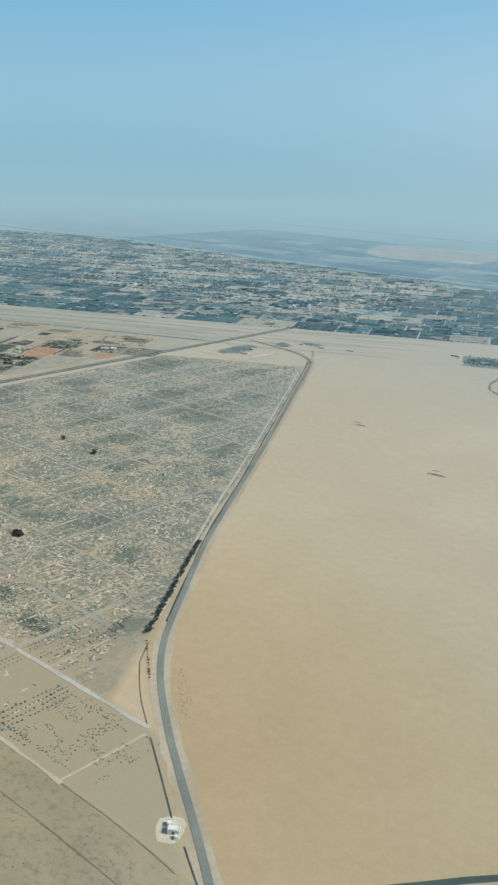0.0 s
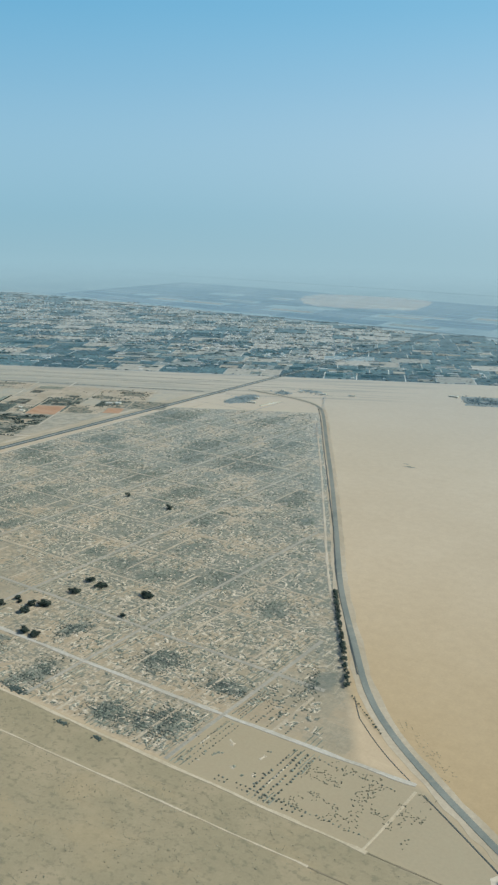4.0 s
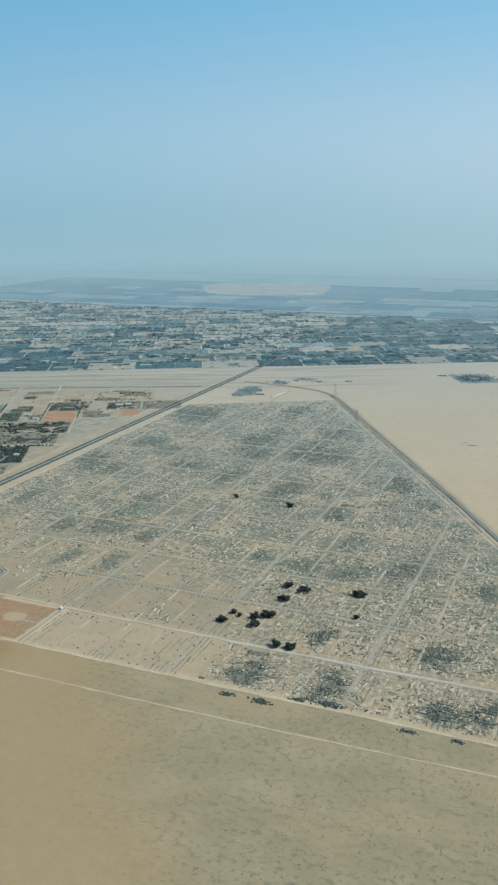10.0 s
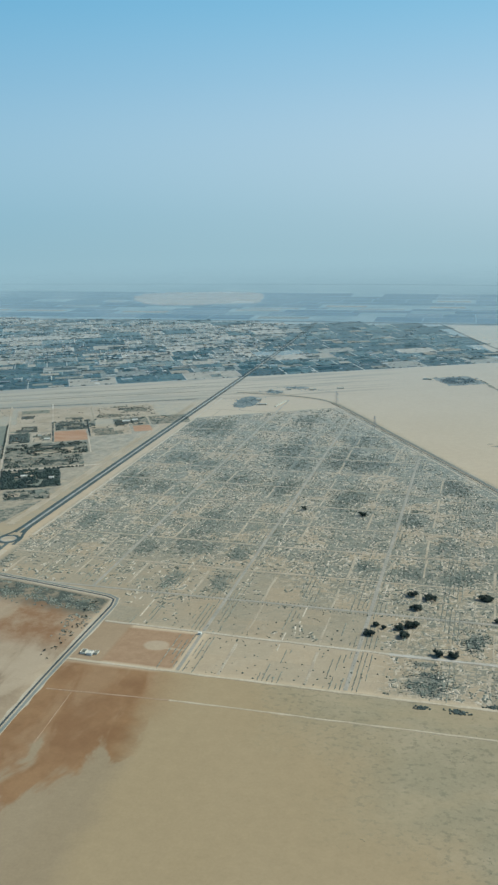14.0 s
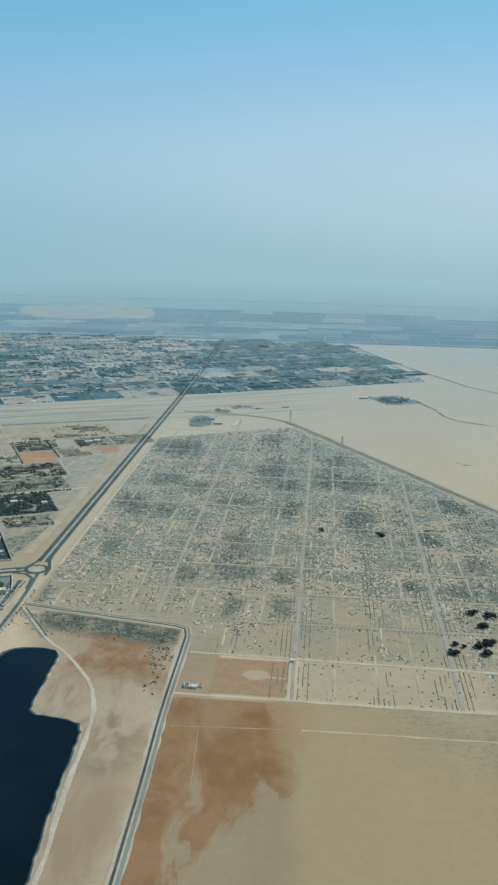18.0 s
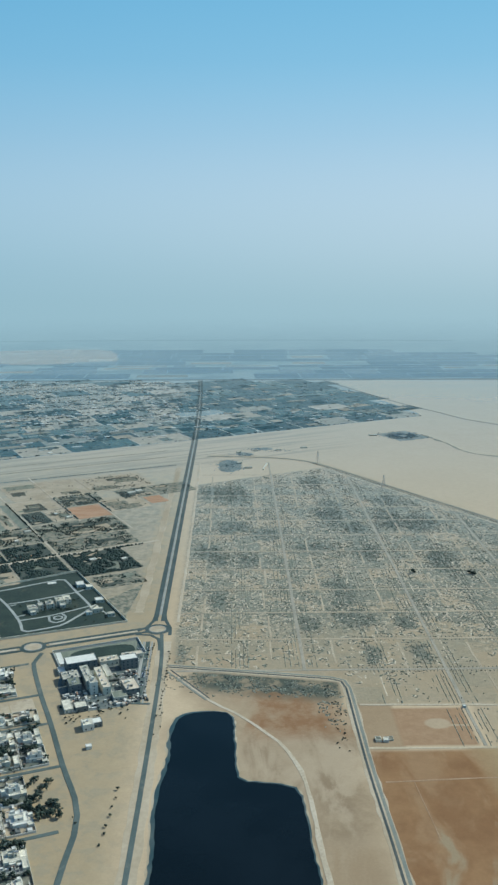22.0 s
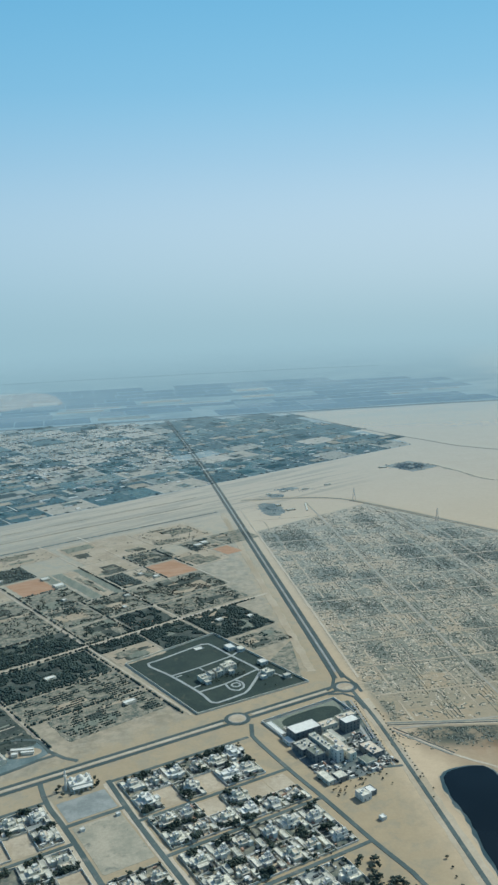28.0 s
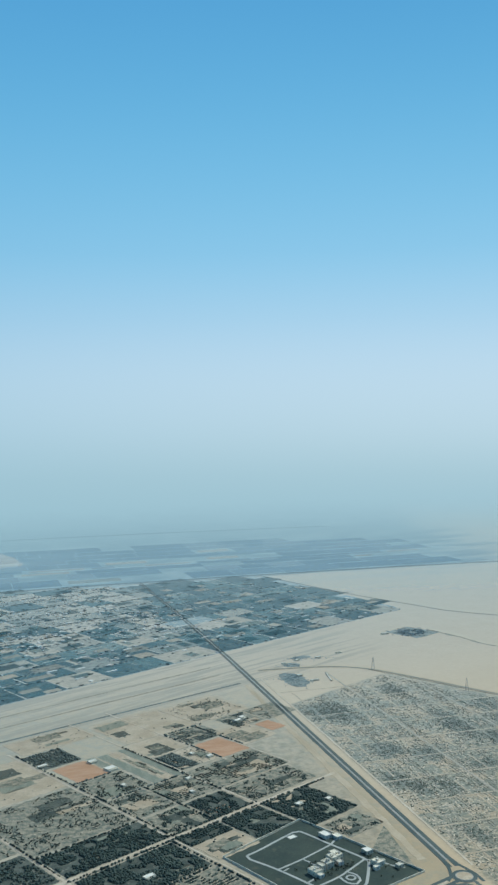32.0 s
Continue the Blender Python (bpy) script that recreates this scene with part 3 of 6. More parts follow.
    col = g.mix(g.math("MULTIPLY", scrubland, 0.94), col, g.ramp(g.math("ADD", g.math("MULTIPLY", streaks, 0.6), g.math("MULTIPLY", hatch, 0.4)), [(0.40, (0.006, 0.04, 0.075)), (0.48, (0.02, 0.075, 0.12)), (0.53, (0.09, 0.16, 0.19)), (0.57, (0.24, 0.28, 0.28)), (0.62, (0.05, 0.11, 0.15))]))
    col = g.mix(1.0, col, g.ramp(fine, [(0.25, (0.94,) * 3), (0.75, (1.06,) * 3)]), "MULTIPLY")
    col = g.mix(1.0, col, g.ramp(small, [(0.25, (0.94,) * 3), (0.75, (1.06,) * 3)]), "MULTIPLY")
    bs = g.node("ShaderNodeBsdfPrincipled", {"Base Color": col, "Roughness": 0.95, "Specular IOR Level": 0.1})
    g.node("ShaderNodeOutputMaterial", {0: g.haze_fade(bs.outputs[0], co)})
    return m


GROUND = ground_material()
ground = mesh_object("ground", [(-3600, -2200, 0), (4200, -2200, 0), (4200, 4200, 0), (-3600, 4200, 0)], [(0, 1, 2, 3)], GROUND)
tagged(ground, "pale sandy desert plain reaching the hazy horizon", "ground", kind="structure")

# ---- roads and tracks ----
OUTER = [(900, -345), (760, -246), (626, -151), (581, -121), (553, -102), (522, -78), (497, -52), (470, -14), (425, 52), (371, 143), (307, 250), (234, 369), (176, 464), (148, 503), (120, 522), (84, 532), (20, 540)]
strip("outer_verge", OUTER, 9.5, SAND, 0.05, "pale graded sand verge of the outer road", "verge", rag=0.8)
strip("outer_road", OUTER, 3.2, OUTER_ASPHALT, 0.20, "grey dusty asphalt road between farm plots and open sand")
strip("fence_line", [(494, -60), (505, -76), (515, -85), (530, -97), (547, -108)], 0.3, CHANNEL, 0.13, "thin dark fence line in the sand", "fence")
strip("outer_ditch", [(640, -164), (625, -155.3), (609, -146)], 0.6, CHANNEL, 0.12, "narrow dark pipe trench in the sand", "channel")
strip("outer_ditch", [(595, -139), (575, -126), (553, -112)], 0.6, CHANNEL, 0.12, "narrow dark pipe trench in the sand", "channel")
strip("outer_ditch", [(485, -40), (455, 4), (414, 66), (363, 152), (301, 253), (228, 372), (176, 457), (150, 497)], 0.8, CHANNEL, 0.16, "dark roadside ditch along the outer road", "channel", rag=0.25)
INNER = [(478, -38), (458, -8), (414, 56), (360, 145), (297, 250), (224, 369), (172, 453)]
strip("inner_track", INNER, 1.5, TRACK, 0.14, "white gravel track inside the farm boundary", rag=0.3)
for s in (2.7, -2.7):
    strip("main_carriageway", [(s, 14), (s, 300), (s, 700), (s - 4, 960), (s - 12, 1240)], 3.1, ASPHALT, 0.20, "dark asphalt carriageway of a straight dual road", step=40)
strip("median", [(0, 24), (0, 300), (0, 700), (-4, 960), (-12, 1236)], 1.5, KERB, 0.32, "pale raised kerbed strip between two carriageways", "median", step=40, thick=0.12)
strip("west_shoulder", [(-16, 30), (-15, 110), (-14, 300), (-12, 480)], 6.0, SAND, 0.06, "pale graded sand shoulder beside the main road", "verge", rag=0.8)
strip("east_service_track", [(13, 12), (13.5, 200), (12, 500)], 2.0, TRACK, 0.1, "pale service track beside the main road", rag=0.3)
strip("south_road", [(3.4, -8), (6.4, -54), (7.1, -127), (7.2, -188), (7.0, -243), (6, -420)], 2.3, OLD_ASPHALT, 0.20, "grey asphalt road beside the lake")
strip("south_verge", [(6, -20), (7, -100), (7.5, -210), (6, -420)], 9.0, SAND, 0.05, "graded sand verge beside the lake road", "verge", rag=0.6)
strip("gravel_road", [(124, -108.5), (200, -110), (289, -111.8)], 2.0, TRACK, 0.16, "pale sand track across the old plots", rag=0.4)
strip("white_road", [(289, -111.8), (340, -112), (450, -111), (548, -108)], 2.3, WHITE_ROAD, 0.16, "white gravel track across the old plots", rag=0.4)
strip("border_track", [(122, -155), (260, -156), (364, -156), (460, -156.5), (550, -156)], 1.7, DESERT_TRACK, 0.13, "pale sand track along the plots' edge", rag=0.4)
strip("desert_track", [(126, -186), (160, -184), (190, -182.5)], 0.9, RED_TRACK, 0.1, "faint vehicle track in red soil", rag=0.3)
strip("desert_track", [(190, -182.5), (240, -182), (346, -181), (450, -178), (536, -175)], 0.9, DESERT_TRACK, 0.1, "faint vehicle track in the sand", rag=0.3)
strip("rutted_track", [(550, -156), (585, -155.3), (616, -157)], 0.6, RUT, 0.11, "dark rutted track in the sand", rag=0.2)
strip("rutted_track", [(536, -175), (572, -174.3), (640, -173.6)], 0.6, RUT, 0.11, "dark rutted track in the sand", rag=0.2)
strip("desert_track", [(140, -186), (141.5, -208), (143, -231)], 0.5, RED_TRACK, 0.09, "faint vehicle track in red soil", rag=0.3)


def outer_limit(x):
    """The y at which the plots end below the outer road, less a margin."""
    return min(505, (378 - 0.857 * x) / 0.515)


STREETS = (96, 184, 272, 363, 452)
CORRIDORS = (56, 144, 232, 318, 408, 500)
LANES = (30, 76, 118, 162, 207, 250, 298, 342, 387, 432, 477)
for i, x in enumerate(STREETS):
    strip("plot_street", [(x, -154 if x > 100 else -64), (x, (outer_limit(x) - 150) / 2), (x, outer_limit(x))], 2.0, STREET_GRAVEL, 0.145 + 0.004 * i, "pale straight track between old farm plots", step=30, rag=0.2)
CROSS = (-64, -18, 28, 73, 118, 164, 210, 256, 302, 348, 394, 440)
strip("rim_road", [(640, -150), (662, -124), (680, -102), (698, -80), (735, -42), (900, 120)], 3.0, ASPHALT, 0.2, "dark road crossing the sand")
for i, y in enumerate(CROSS):
    far = (378 - 0.515 * y) / 0.857
    if far > 60:
        strip("cross_track", [(16, y), (far / 2, y), (far, y)], 2.2 if i == 0 else 1.3, STREET_GRAVEL if i == 0 else LANE_SOIL, 0.105, "narrow pale cross track between old plots", step=30, rag=0.4)

# short pale lanes up the middle of each plot
lane_rng = random.Random(3)
for x in LANES:
    for y, next_y in zip((-155, -111) + CROSS, (-111,) + CROSS):
        if lane_rng.random() < 0.86 and (x > 190 or y > -70):
            length = (next_y - y) * lane_rng.uniform(0.6, 0.85)
            start = y + 1.5 if lane_rng.random() < 0.7 or y < -150 else next_y - 1.5 - length
            if start + length < outer_limit(x) - 8:
                dx = lane_rng.uniform(-1.5, 1.5)
                strip("plot_lane", [(x + dx, start), (x + dx + lane_rng.uniform(-0.4, 0.4), start + length / 2), (x + dx, start + length)], lane_rng.uniform(1.0, 1.6), LANE_SOIL, 0.1, "short pale lane into an old plot", step=6, rag=0.25)
strip("side_track", [(549.7, -111.7), (549, -134), (548, -155.6)], 1.2, DESERT_TRACK, 0.1, "faint side track in the sand", rag=0.3)

# ---- drains ----
DRAIN = [(11, -57), (61, -66), (111, -75.5), (117.5, -79), (119.5, -88), (120, -170), (122, -235), (124, -330), (126, -440)]
strip("drain_bank", DRAIN, 6.0, SAND, 0.07, "sandy bank of a straight drainage channel", "bank", rag=0.5)
strip("drain", DRAIN, 1.1, CHANNEL, 0.17, "dark straight drainage channel with a black edge", "channel", offset=0.8)
strip("drain_road", DRAIN, 1.5, OUTER_ASPHALT, 0.14, "grey service road along the drainage channel", "road", offset=-1.6, step=10)

strip("drain", [(13, -62), (25, -80), (38, -99.5)], 0.9, CHANNEL, 0.16, "short dark side channel beside damp scrub", "channel", rag=0.15)
strip("drain_road", [(11, -64), (23, -82), (36, -101)], 1.3, OUTER_ASPHALT, 0.13, "narrow grey service road along a side channel", rag=0.2)

# ---- lake ----
LAKE = [(20, -128), (26, -118), (44, -115), (51, -122), (52, -150), (53.5, -181), (58, -184.5), (74, -187), (83, -195), (85, -220), (87.5, -260), (91, -297), (93, -330), (94, -420), (12, -420), (15, -300), (17, -240), (15.5, -200), (19, -165), (18.5, -145)]
patch("shore", [(x + (1.2 if x > 45 else -2.6), y + (1.2 if y > -200 else 0)) for x, y in LAKE], SAND, 0.04, "pale crusted sand shore round the lake", "shore", rag=0.7)
patch("shallows", [(x + (0.8 if x > 45 else -1.8), y + (0.9 if y > -200 else 0)) for x, y in LAKE], SHALLOWS, 0.08, "shallow murky teal water along the shore", "lake", rag=0.7)
patch("water", LAKE, WATER, 0.12, "dark blue still lake water", "lake", rag=0.5)
strip("lake_track", [(18, -72), (36, -99), (45, -109), (60, -125), (75, -147), (83, -166), (87, -185), (88.6, -210), (89.6, -235), (91.6, -262), (94.6, -297), (98, -420)], 1.9, TRACK, 0.11, "pale curving sand track round the lake", "track", rag=0.4)

# ---- roundabouts and the cross road ----
def ring(name, x, y, r, width, material, z, label, category):
    return strip(name, [(x + r * math.cos(k * math.pi / 8), y + r * math.sin(k * math.pi / 8)) for k in range(16)], width, material, z, label, category, 2.0, True)


for x, y in ((0, 0), (-79.3, -27.1)):
    ring("roundabout", x, y, 7.3, 2.6, ASPHALT, 0.23, "dark asphalt ring of a roundabout", "roundabout")
    patch("roundabout_island", [(x + 5.9 * math.cos(k * math.pi / 6), y + 5.9 * math.sin(k * math.pi / 6)) for k in range(12)], KERB, 0.36, "round kerbed island with sandy top", "island", 1.5, thick=0.3)
    patch("island_sand", [(x + 5.3 * math.cos(k * math.pi / 6), y + 5.3 * math.sin(k * math.pi / 6)) for k in range(12)], BARE_SOIL, 0.42, "bare tan soil inside the roundabout kerb", "island", 1.5)
for a, b in ((8, 76), (-8, -500)):
    for s in (3.1, -3.1):
        pts = [TOWN(u, s) for u in (a, (a + b) / 2, b)]
        strip("cross_carriageway", pts, 2.7, ASPHALT, 0.205, "dark asphalt carriageway of the cross road", step=30)
    strip("cross_median", [TOWN(u, 0) for u in (a * 1.3, (a + b) / 2, b if b < 0 else b - 6)], 2.6, TRACK, 0.33, "pale raised strip between two carriageways", "median", step=30)
strip("slip_road", [(-14, -3), (-8, 3), (-4.0, 14), (-2.8, 34)], 2.2, ASPHALT, 0.21, "asphalt slip lane past the roundabout")
strip("slip_road", [(9, -10), (8.6, 2), (4.4, 16), (2.8, 34)], 2.2, ASPHALT, 0.212, "asphalt slip lane past the roundabout")
strip("slip_road", [(-14, -8), (-4, -9.5), (2, -16), (4, -34)], 2.2, ASPHALT, 0.214, "asphalt slip lane past the roundabout")

# ---- roads of the villa district ----
for u in (-98, -134):
    strip("villa_verge", [TOWN(u, -24), TOWN(u - 1, -90), TOWN(u - 3, -330)], 6.0, TRACK, 0.045, "pale dusty verge of a villa road", "verge", rag=0.5)
EAST = [TOWN(4, -11), TOWN(-3, -24), TOWN(-5, -68), TOWN(-5, -103), TOWN(-6, -148), TOWN(-5.5, -178), TOWN(-7, -192), TOWN(-11, -206), TOWN(-18.4, -223), TOWN(-34, -262), TOWN(-62, -330)]
strip("east_villa_road", EAST, 2.6, OLD_ASPHALT, 0.19, "grey asphalt road along the villa district")
for i, v in enumerate((-24, -68, -103, -148, -201)):
    strip("villa_street", [TOWN(u, v) for u in (-98, -50, -17 if v == -201 else -6)], 2.3, OLD_ASPHALT, 0.165 + 0.003 * i, "narrow grey street between walled villas")
strip("west_villa_road", [TOWN(-97, -22), TOWN(-99, -68), TOWN(-100, -148), TOWN(-101, -330)], 2.8, OLD_ASPHALT, 0.185, "grey asphalt road along the villa district")
strip("far_villa_road", [TOWN(-131, -4), TOWN(-134, -29), TOWN(-133, -81), TOWN(-135, -330)], 2.8, OLD_ASPHALT, 0.187, "grey asphalt road beside an empty lot")
for i, v in enumerate((-24, -68, -112, -156)):
    strip("villa_street", [TOWN(u, v) for u in (-133, -200, -320)], 2.3, OLD_ASPHALT, 0.155 + 0.003 * i, "narrow grey street between walled villas")
strip("lot_road", [TOWN(-133, -52), TOWN(-99, -52)], 2.6, OLD_ASPHALT, 0.15, "short grey road past an empty lot")
patch("car_park", poly([TOWN(*p) for p in ((-130, -29), (-102, -29), (-102, -49), (-130, -49))]), CONCRETE, 0.07, "empty grey dusty car park by a mosque", "car park", 3.0)
for i, (s, w, mat) in enumerate(((-9.5, 2.4, OLD_ASPHALT), (-6.2, 1.6, KERB), (-3.6, 2.6, OLD_ASPHALT), (-0.9, 1.0, KERB))):
    strip("service_road", [(s - 1, -20), (s, -60), (s + 0.5, -104)], w, mat, 0.16 + 0.01 * i, "grey service lane and parking strip by the school", "road")
strip("service_road", [(-11, -104), (4, -105)], 2.0, OLD_ASPHALT, 0.165, "grey link road to the service lanes", "road", 4.0)
strip("bypass", [TOWN(-104, 8), TOWN(-110, 16), TOWN(-115, 28), TOWN(-117, 46), TOWN(-128, 54), TOWN(-150, 54), TOWN(-260, 62)], 2.6, OLD_ASPHALT, 0.17, "dusty side road leading to a depot")
strip("bypass", [TOWN(-113, 22), TOWN(-124, 22), TOWN(-150, 18), TOWN(-230, 14)], 2.4, OLD_ASPHALT, 0.172, "dusty side road leading to a depot")
patch("depot_yard", poly([TOWN(*p) for p in ((-115, 27), (-118, 47), (-130, 55), (-200, 53), (-200, 16), (-150, 19), (-124, 23))]), DEPOT_PAVING, 0.08, "worn teal-grey yard of a depot", "yard", 3.0)
patch("depot_island", [TOWN(-129 + 10.5 * math.cos(k * math.pi / 8), 35 - 2.5 * math.cos(k * math.pi / 8) + 6.2 * math.sin(k * math.pi / 8)) for k in range(16)], BARE_SOIL, 0.2, "sandy oval island in the depot yard", "island", 2.0, thick=0.2)

# ---- plants ----
HEMI = np.array([(0, 0, 1.0)] + [(math.cos(k * 1.2566), math.sin(k * 1.2566), 0.62) for k in range(5)] + [(0.85 * math.cos(k * 1.2566 + 0.3), 0.85 * math.sin(k * 1.2566 + 0.3), -0.05) for k in range(5)])
HEMI_FACES = [(0, 1 + k, 1 + (k + 1) % 5) for k in range(5)] + [f for k in range(5) for f in ((1 + k, 6 + k, 6 + (k + 1) % 5), (1 + k, 6 + (k + 1) % 5, 1 + (k + 1) % 5))]
RIDGE = np.array([(-0.5, -0.5, 0), (0.5, -0.5, 0), (0.5, 0.5, 0), (-0.5, 0.5, 0), (-0.38, 0, 1.0), (0.38, 0, 1.0)])
RIDGE_FACES = [(0, 1, 5), (0, 5, 4), (2, 3, 4), (2, 4, 5), (1, 2, 5), (3, 0, 4)]
BOX = np.array([(x, y, z) for z in (0, 1) for x, y in ((-0.5, -0.5), (0.5, -0.5), (0.5, 0.5), (-0.5, 0.5))], float)
BOX_FACES = [(4, 5, 6), (4, 6, 7)] + [f for k in range(4) for f in ((k, (k + 1) % 4, 4 + (k + 1) % 4), (k, 4 + (k + 1) % 4, 4 + k))]


def scatter_mesh(name, rows, material, base=HEMI, faces=HEMI_FACES, jitter=0.22, seed=1):
    """Many small solids in one mesh. rows: x, y, z, size x, size y, size z, turn."""
    rng = np.random.default_rng(seed)
    rows = np.array(rows, float).reshape(-1, 7)
    n, k = len(rows), len(base)
    v = base[None] * rows[:, None, 3:6] * (1 + rng.uniform(-jitter, jitter, (n, k, 1)))
    c, s = np.cos(rows[:, 6])[:, None], np.sin(rows[:, 6])[:, None]
    v = np.stack([v[..., 0] * c - v[..., 1] * s, v[..., 0] * s + v[..., 1] * c, v[..., 2]], -1) + rows[:, None, :3]
    f = (np.array(faces)[None] + (np.arange(n) * k)[:, None, None]).reshape(-1, 3)
    me = bpy.data.meshes.new(name)
    me.vertices.add(n * k)
    me.vertices.foreach_set("co", v.astype(np.float32).ravel())
    me.loops.add(len(f) * 3)
    me.loops.foreach_set("vertex_index", f.astype(np.int32).ravel())
    me.polygons.add(len(f))
    me.polygons.foreach_set("loop_start", np.arange(0, len(f) * 3, 3, dtype=np.int32))
    me.update(calc_edges=True)
    me.validate()
    if base is not HEMI:
        me.shade_flat()
    me.materials.append(material)
    return new(name, me)


def stuff(ob, label, category, parent=None):
    return tagged(ob, label, category, kind="stuff")


def wave(x, y, size, seed=0.0):
    return noise.noise(Vector((x / size, y / size, seed)))


rng = random.Random(7)
bushes = {"near": [], "far": []}
berms = []


def bush(x, y, r, h=None):
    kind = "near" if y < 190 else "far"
    bushes[kind].append((x, y, 0, r * rng.uniform(0.8, 1.25), r * rng.uniform(0.8, 1.25), (h or r) * rng.uniform(0.7, 1.2), rng.uniform(0, 6.28)))


def hollow_at(x, y):
    """How deep inside a dark hollow a place lies, 0 to 1."""
    return max(0.0, min(1.0, max(1.25 - math.hypot((x - tx) / rx, (y - ty) / ry) for tx, ty, rx, ry in THICKETS) + 0.5 * wave(x, y, 9, 13.0)))


def in_plots(x, y):
    if y > min(outer_limit(x) - 4, 385 + 0.55 * x) or x < 15:
        return False
    return y > -106 and (x > 122 or y > -58 - 0.185 * x + 8) or x > 290 and -152 < y < -114


tufts = []


def row(x, y, run, w, a, h=None):
    """A low unbroken piece of scrub line."""
    tufts.append((x, y, 0, run * 1.5, w * 2, h or rng.uniform(0.2, 0.45), a))


def kept_clear(x, y):
    """Streets, cross tracks and lanes are kept free of scrub."""
    return min(abs(x - q) for q in STREETS) < 2.2 or min(abs(y - q) for q in CROSS + (-111, -155)) < 1.8 or min(abs(x - q) for q in LANES) < 1.4


lot_rng = random.Random(12)
LOTS = {(i, j): lot_rng.uniform(-0.45, 0.45) for i in range(-2, 30) for j in range(-6, 14)}


def lot_mood(x, y):
    """Each old plot is thinner or thicker grown than the next."""
    return LOTS[int((x - 8) // 22), int((y + 18) // 46)]


# broken furrow lines: scrub on one side of a low soil ridge, turning at right angles
for _ in range(44000):
    x, y = rng.uniform(16, 545), rng.uniform(-152, 500)
    if not in_plots(x, y) or kept_clear(x, y):
        continue
    tone = hollow_at(x, y)
    much = 0.22 + 0.5 * max(0.0, min(1.0, (y + 75) / 80)) + 0.9 * wave(x, y, 45, 3.0) + 0.5 * tone + (0.4 if x > 280 and y < 170 else 0.0) + lot_mood(x, y) - (0.9 if x > 450 and y < -112 else 0.45 if x < 285 and y < -60 else 0.0)
    if rng.random() > much:
        continue
    a = rng.choice((0, 1.571, 3.1416, 4.712)) + rng.uniform(-0.12, 0.12)
    bend = rng.uniform(-0.6, 0.6)
    side = rng.choice((-1, 1))
    scrubby = rng.random() < 0.6 + 0.35 * tone
    ridged = rng.random() < 0.5 - 0.4 * tone
    for _ in range(rng.randrange(1, 5)):
        run = rng.uniform(0.7, 1.7)
        x, y = x + math.cos(a) * run, y + math.sin(a) * run
        if not in_plots(x, y) or kept_clear(x, y):
            break
        if ridged:
            berms.append((x, y, 0, run * 1.3, rng.uniform(0.8, 1.4), rng.uniform(0.12, 0.28), a))
        if scrubby:
            row(x - math.sin(a) * side * 1.0, y + math.cos(a) * side * 1.0, run * 0.62, rng.uniform(0.32, 0.85), a)
        a += bend * rng.uniform(0.2, 1.5) + (rng.choice((-1.571, 1.571)) if rng.random() < 0.22 else 0)
# low scrub in the hollows
for tx, ty, rx, ry in THICKETS:
    for _ in range(int(rx * ry * 1.6)):
        x, y = tx + rng.uniform(-1.2, 1.2) * rx, ty + rng.uniform(-1.2, 1.2) * ry
        if in_plots(x, y) and not kept_clear(x, y) and rng.random() < 0.8 * hollow_at(x, y):
            row(x, y, rng.uniform(0.5, 1.6), rng.uniform(0.25, 0.6), rng.choice((0.0, 1.571)) + rng.uniform(-0.3, 0.3))
# planted lines along the streets and in the corridors between them, each line broken in its own places
for x in STREETS + CORRIDORS:
    lines = (-11.5, -8.2, -5.4, -3.0, 3.0, 5.4, 8.2) if x in STREETS else (-5.2, -2.6, 0.0, 2.6, 5.2)
    for d in lines:
        hold = rng.uniform(-0.12, 0.12)
        y = -153.0
        while y < outer_limit(x + d) - 4:
            if in_plots(x + d, min(y, outer_limit(x + d) - 5)) | (y < -60) and not (-114 < y < -108) and (x > 170 or y > -60 or (x > 130 and y > -108)):
                w = 0.8 * wave(x + d * 3.0, y, 30, 5.0) + 0.4 * wave(x + d * 5, y, 9, 2.0) + hold
                if w > (-0.05 if y > -66 else -0.04):
                    row(x + d + rng.uniform(-0.12, 0.12), y, 1.4, rng.uniform(0.18, 0.34), 1.571, rng.uniform(0.14, 0.3))
                elif w < -0.3 and d in (-2.6, 2.6, 5.4):
                    berms.append((x + d, y, 0, 2.2, 0.9, 0.15, 1.571))
            y += rng.uniform(1.2, 1.9)
# combs of short hedges on both sides of the cross tracks
for y in CROSS[:6]:
    for d in (-2.6, 2.6):
        x = 18.0
        while x < (370 - 0.515 * y) / 0.857:
            if (y < -60 and x > 122) or (y > -60 and wave(x, y + d, 30, 7.0) > 0.0):
                row(x, y + d, 0.75, rng.uniform(0.25, 0.42), 1.571 + rng.uniform(-0.2, 0.2), 0.35)
            x += rng.uniform(2.2, 3.0)
# single bushes round the edges of the bare southern plots
for _ in range(700):
    x, y = rng.uniform(146, 294), rng.uniform(-153, -66)
    if abs(y + 111) > 3 and (x > 188 or y > -108):
        edge = min(abs(y - q) for q in (-64, -111, -155))
        if edge < 6 or rng.random() < 0.35:
            bush(x, y, rng.uniform(0.25, 0.6))
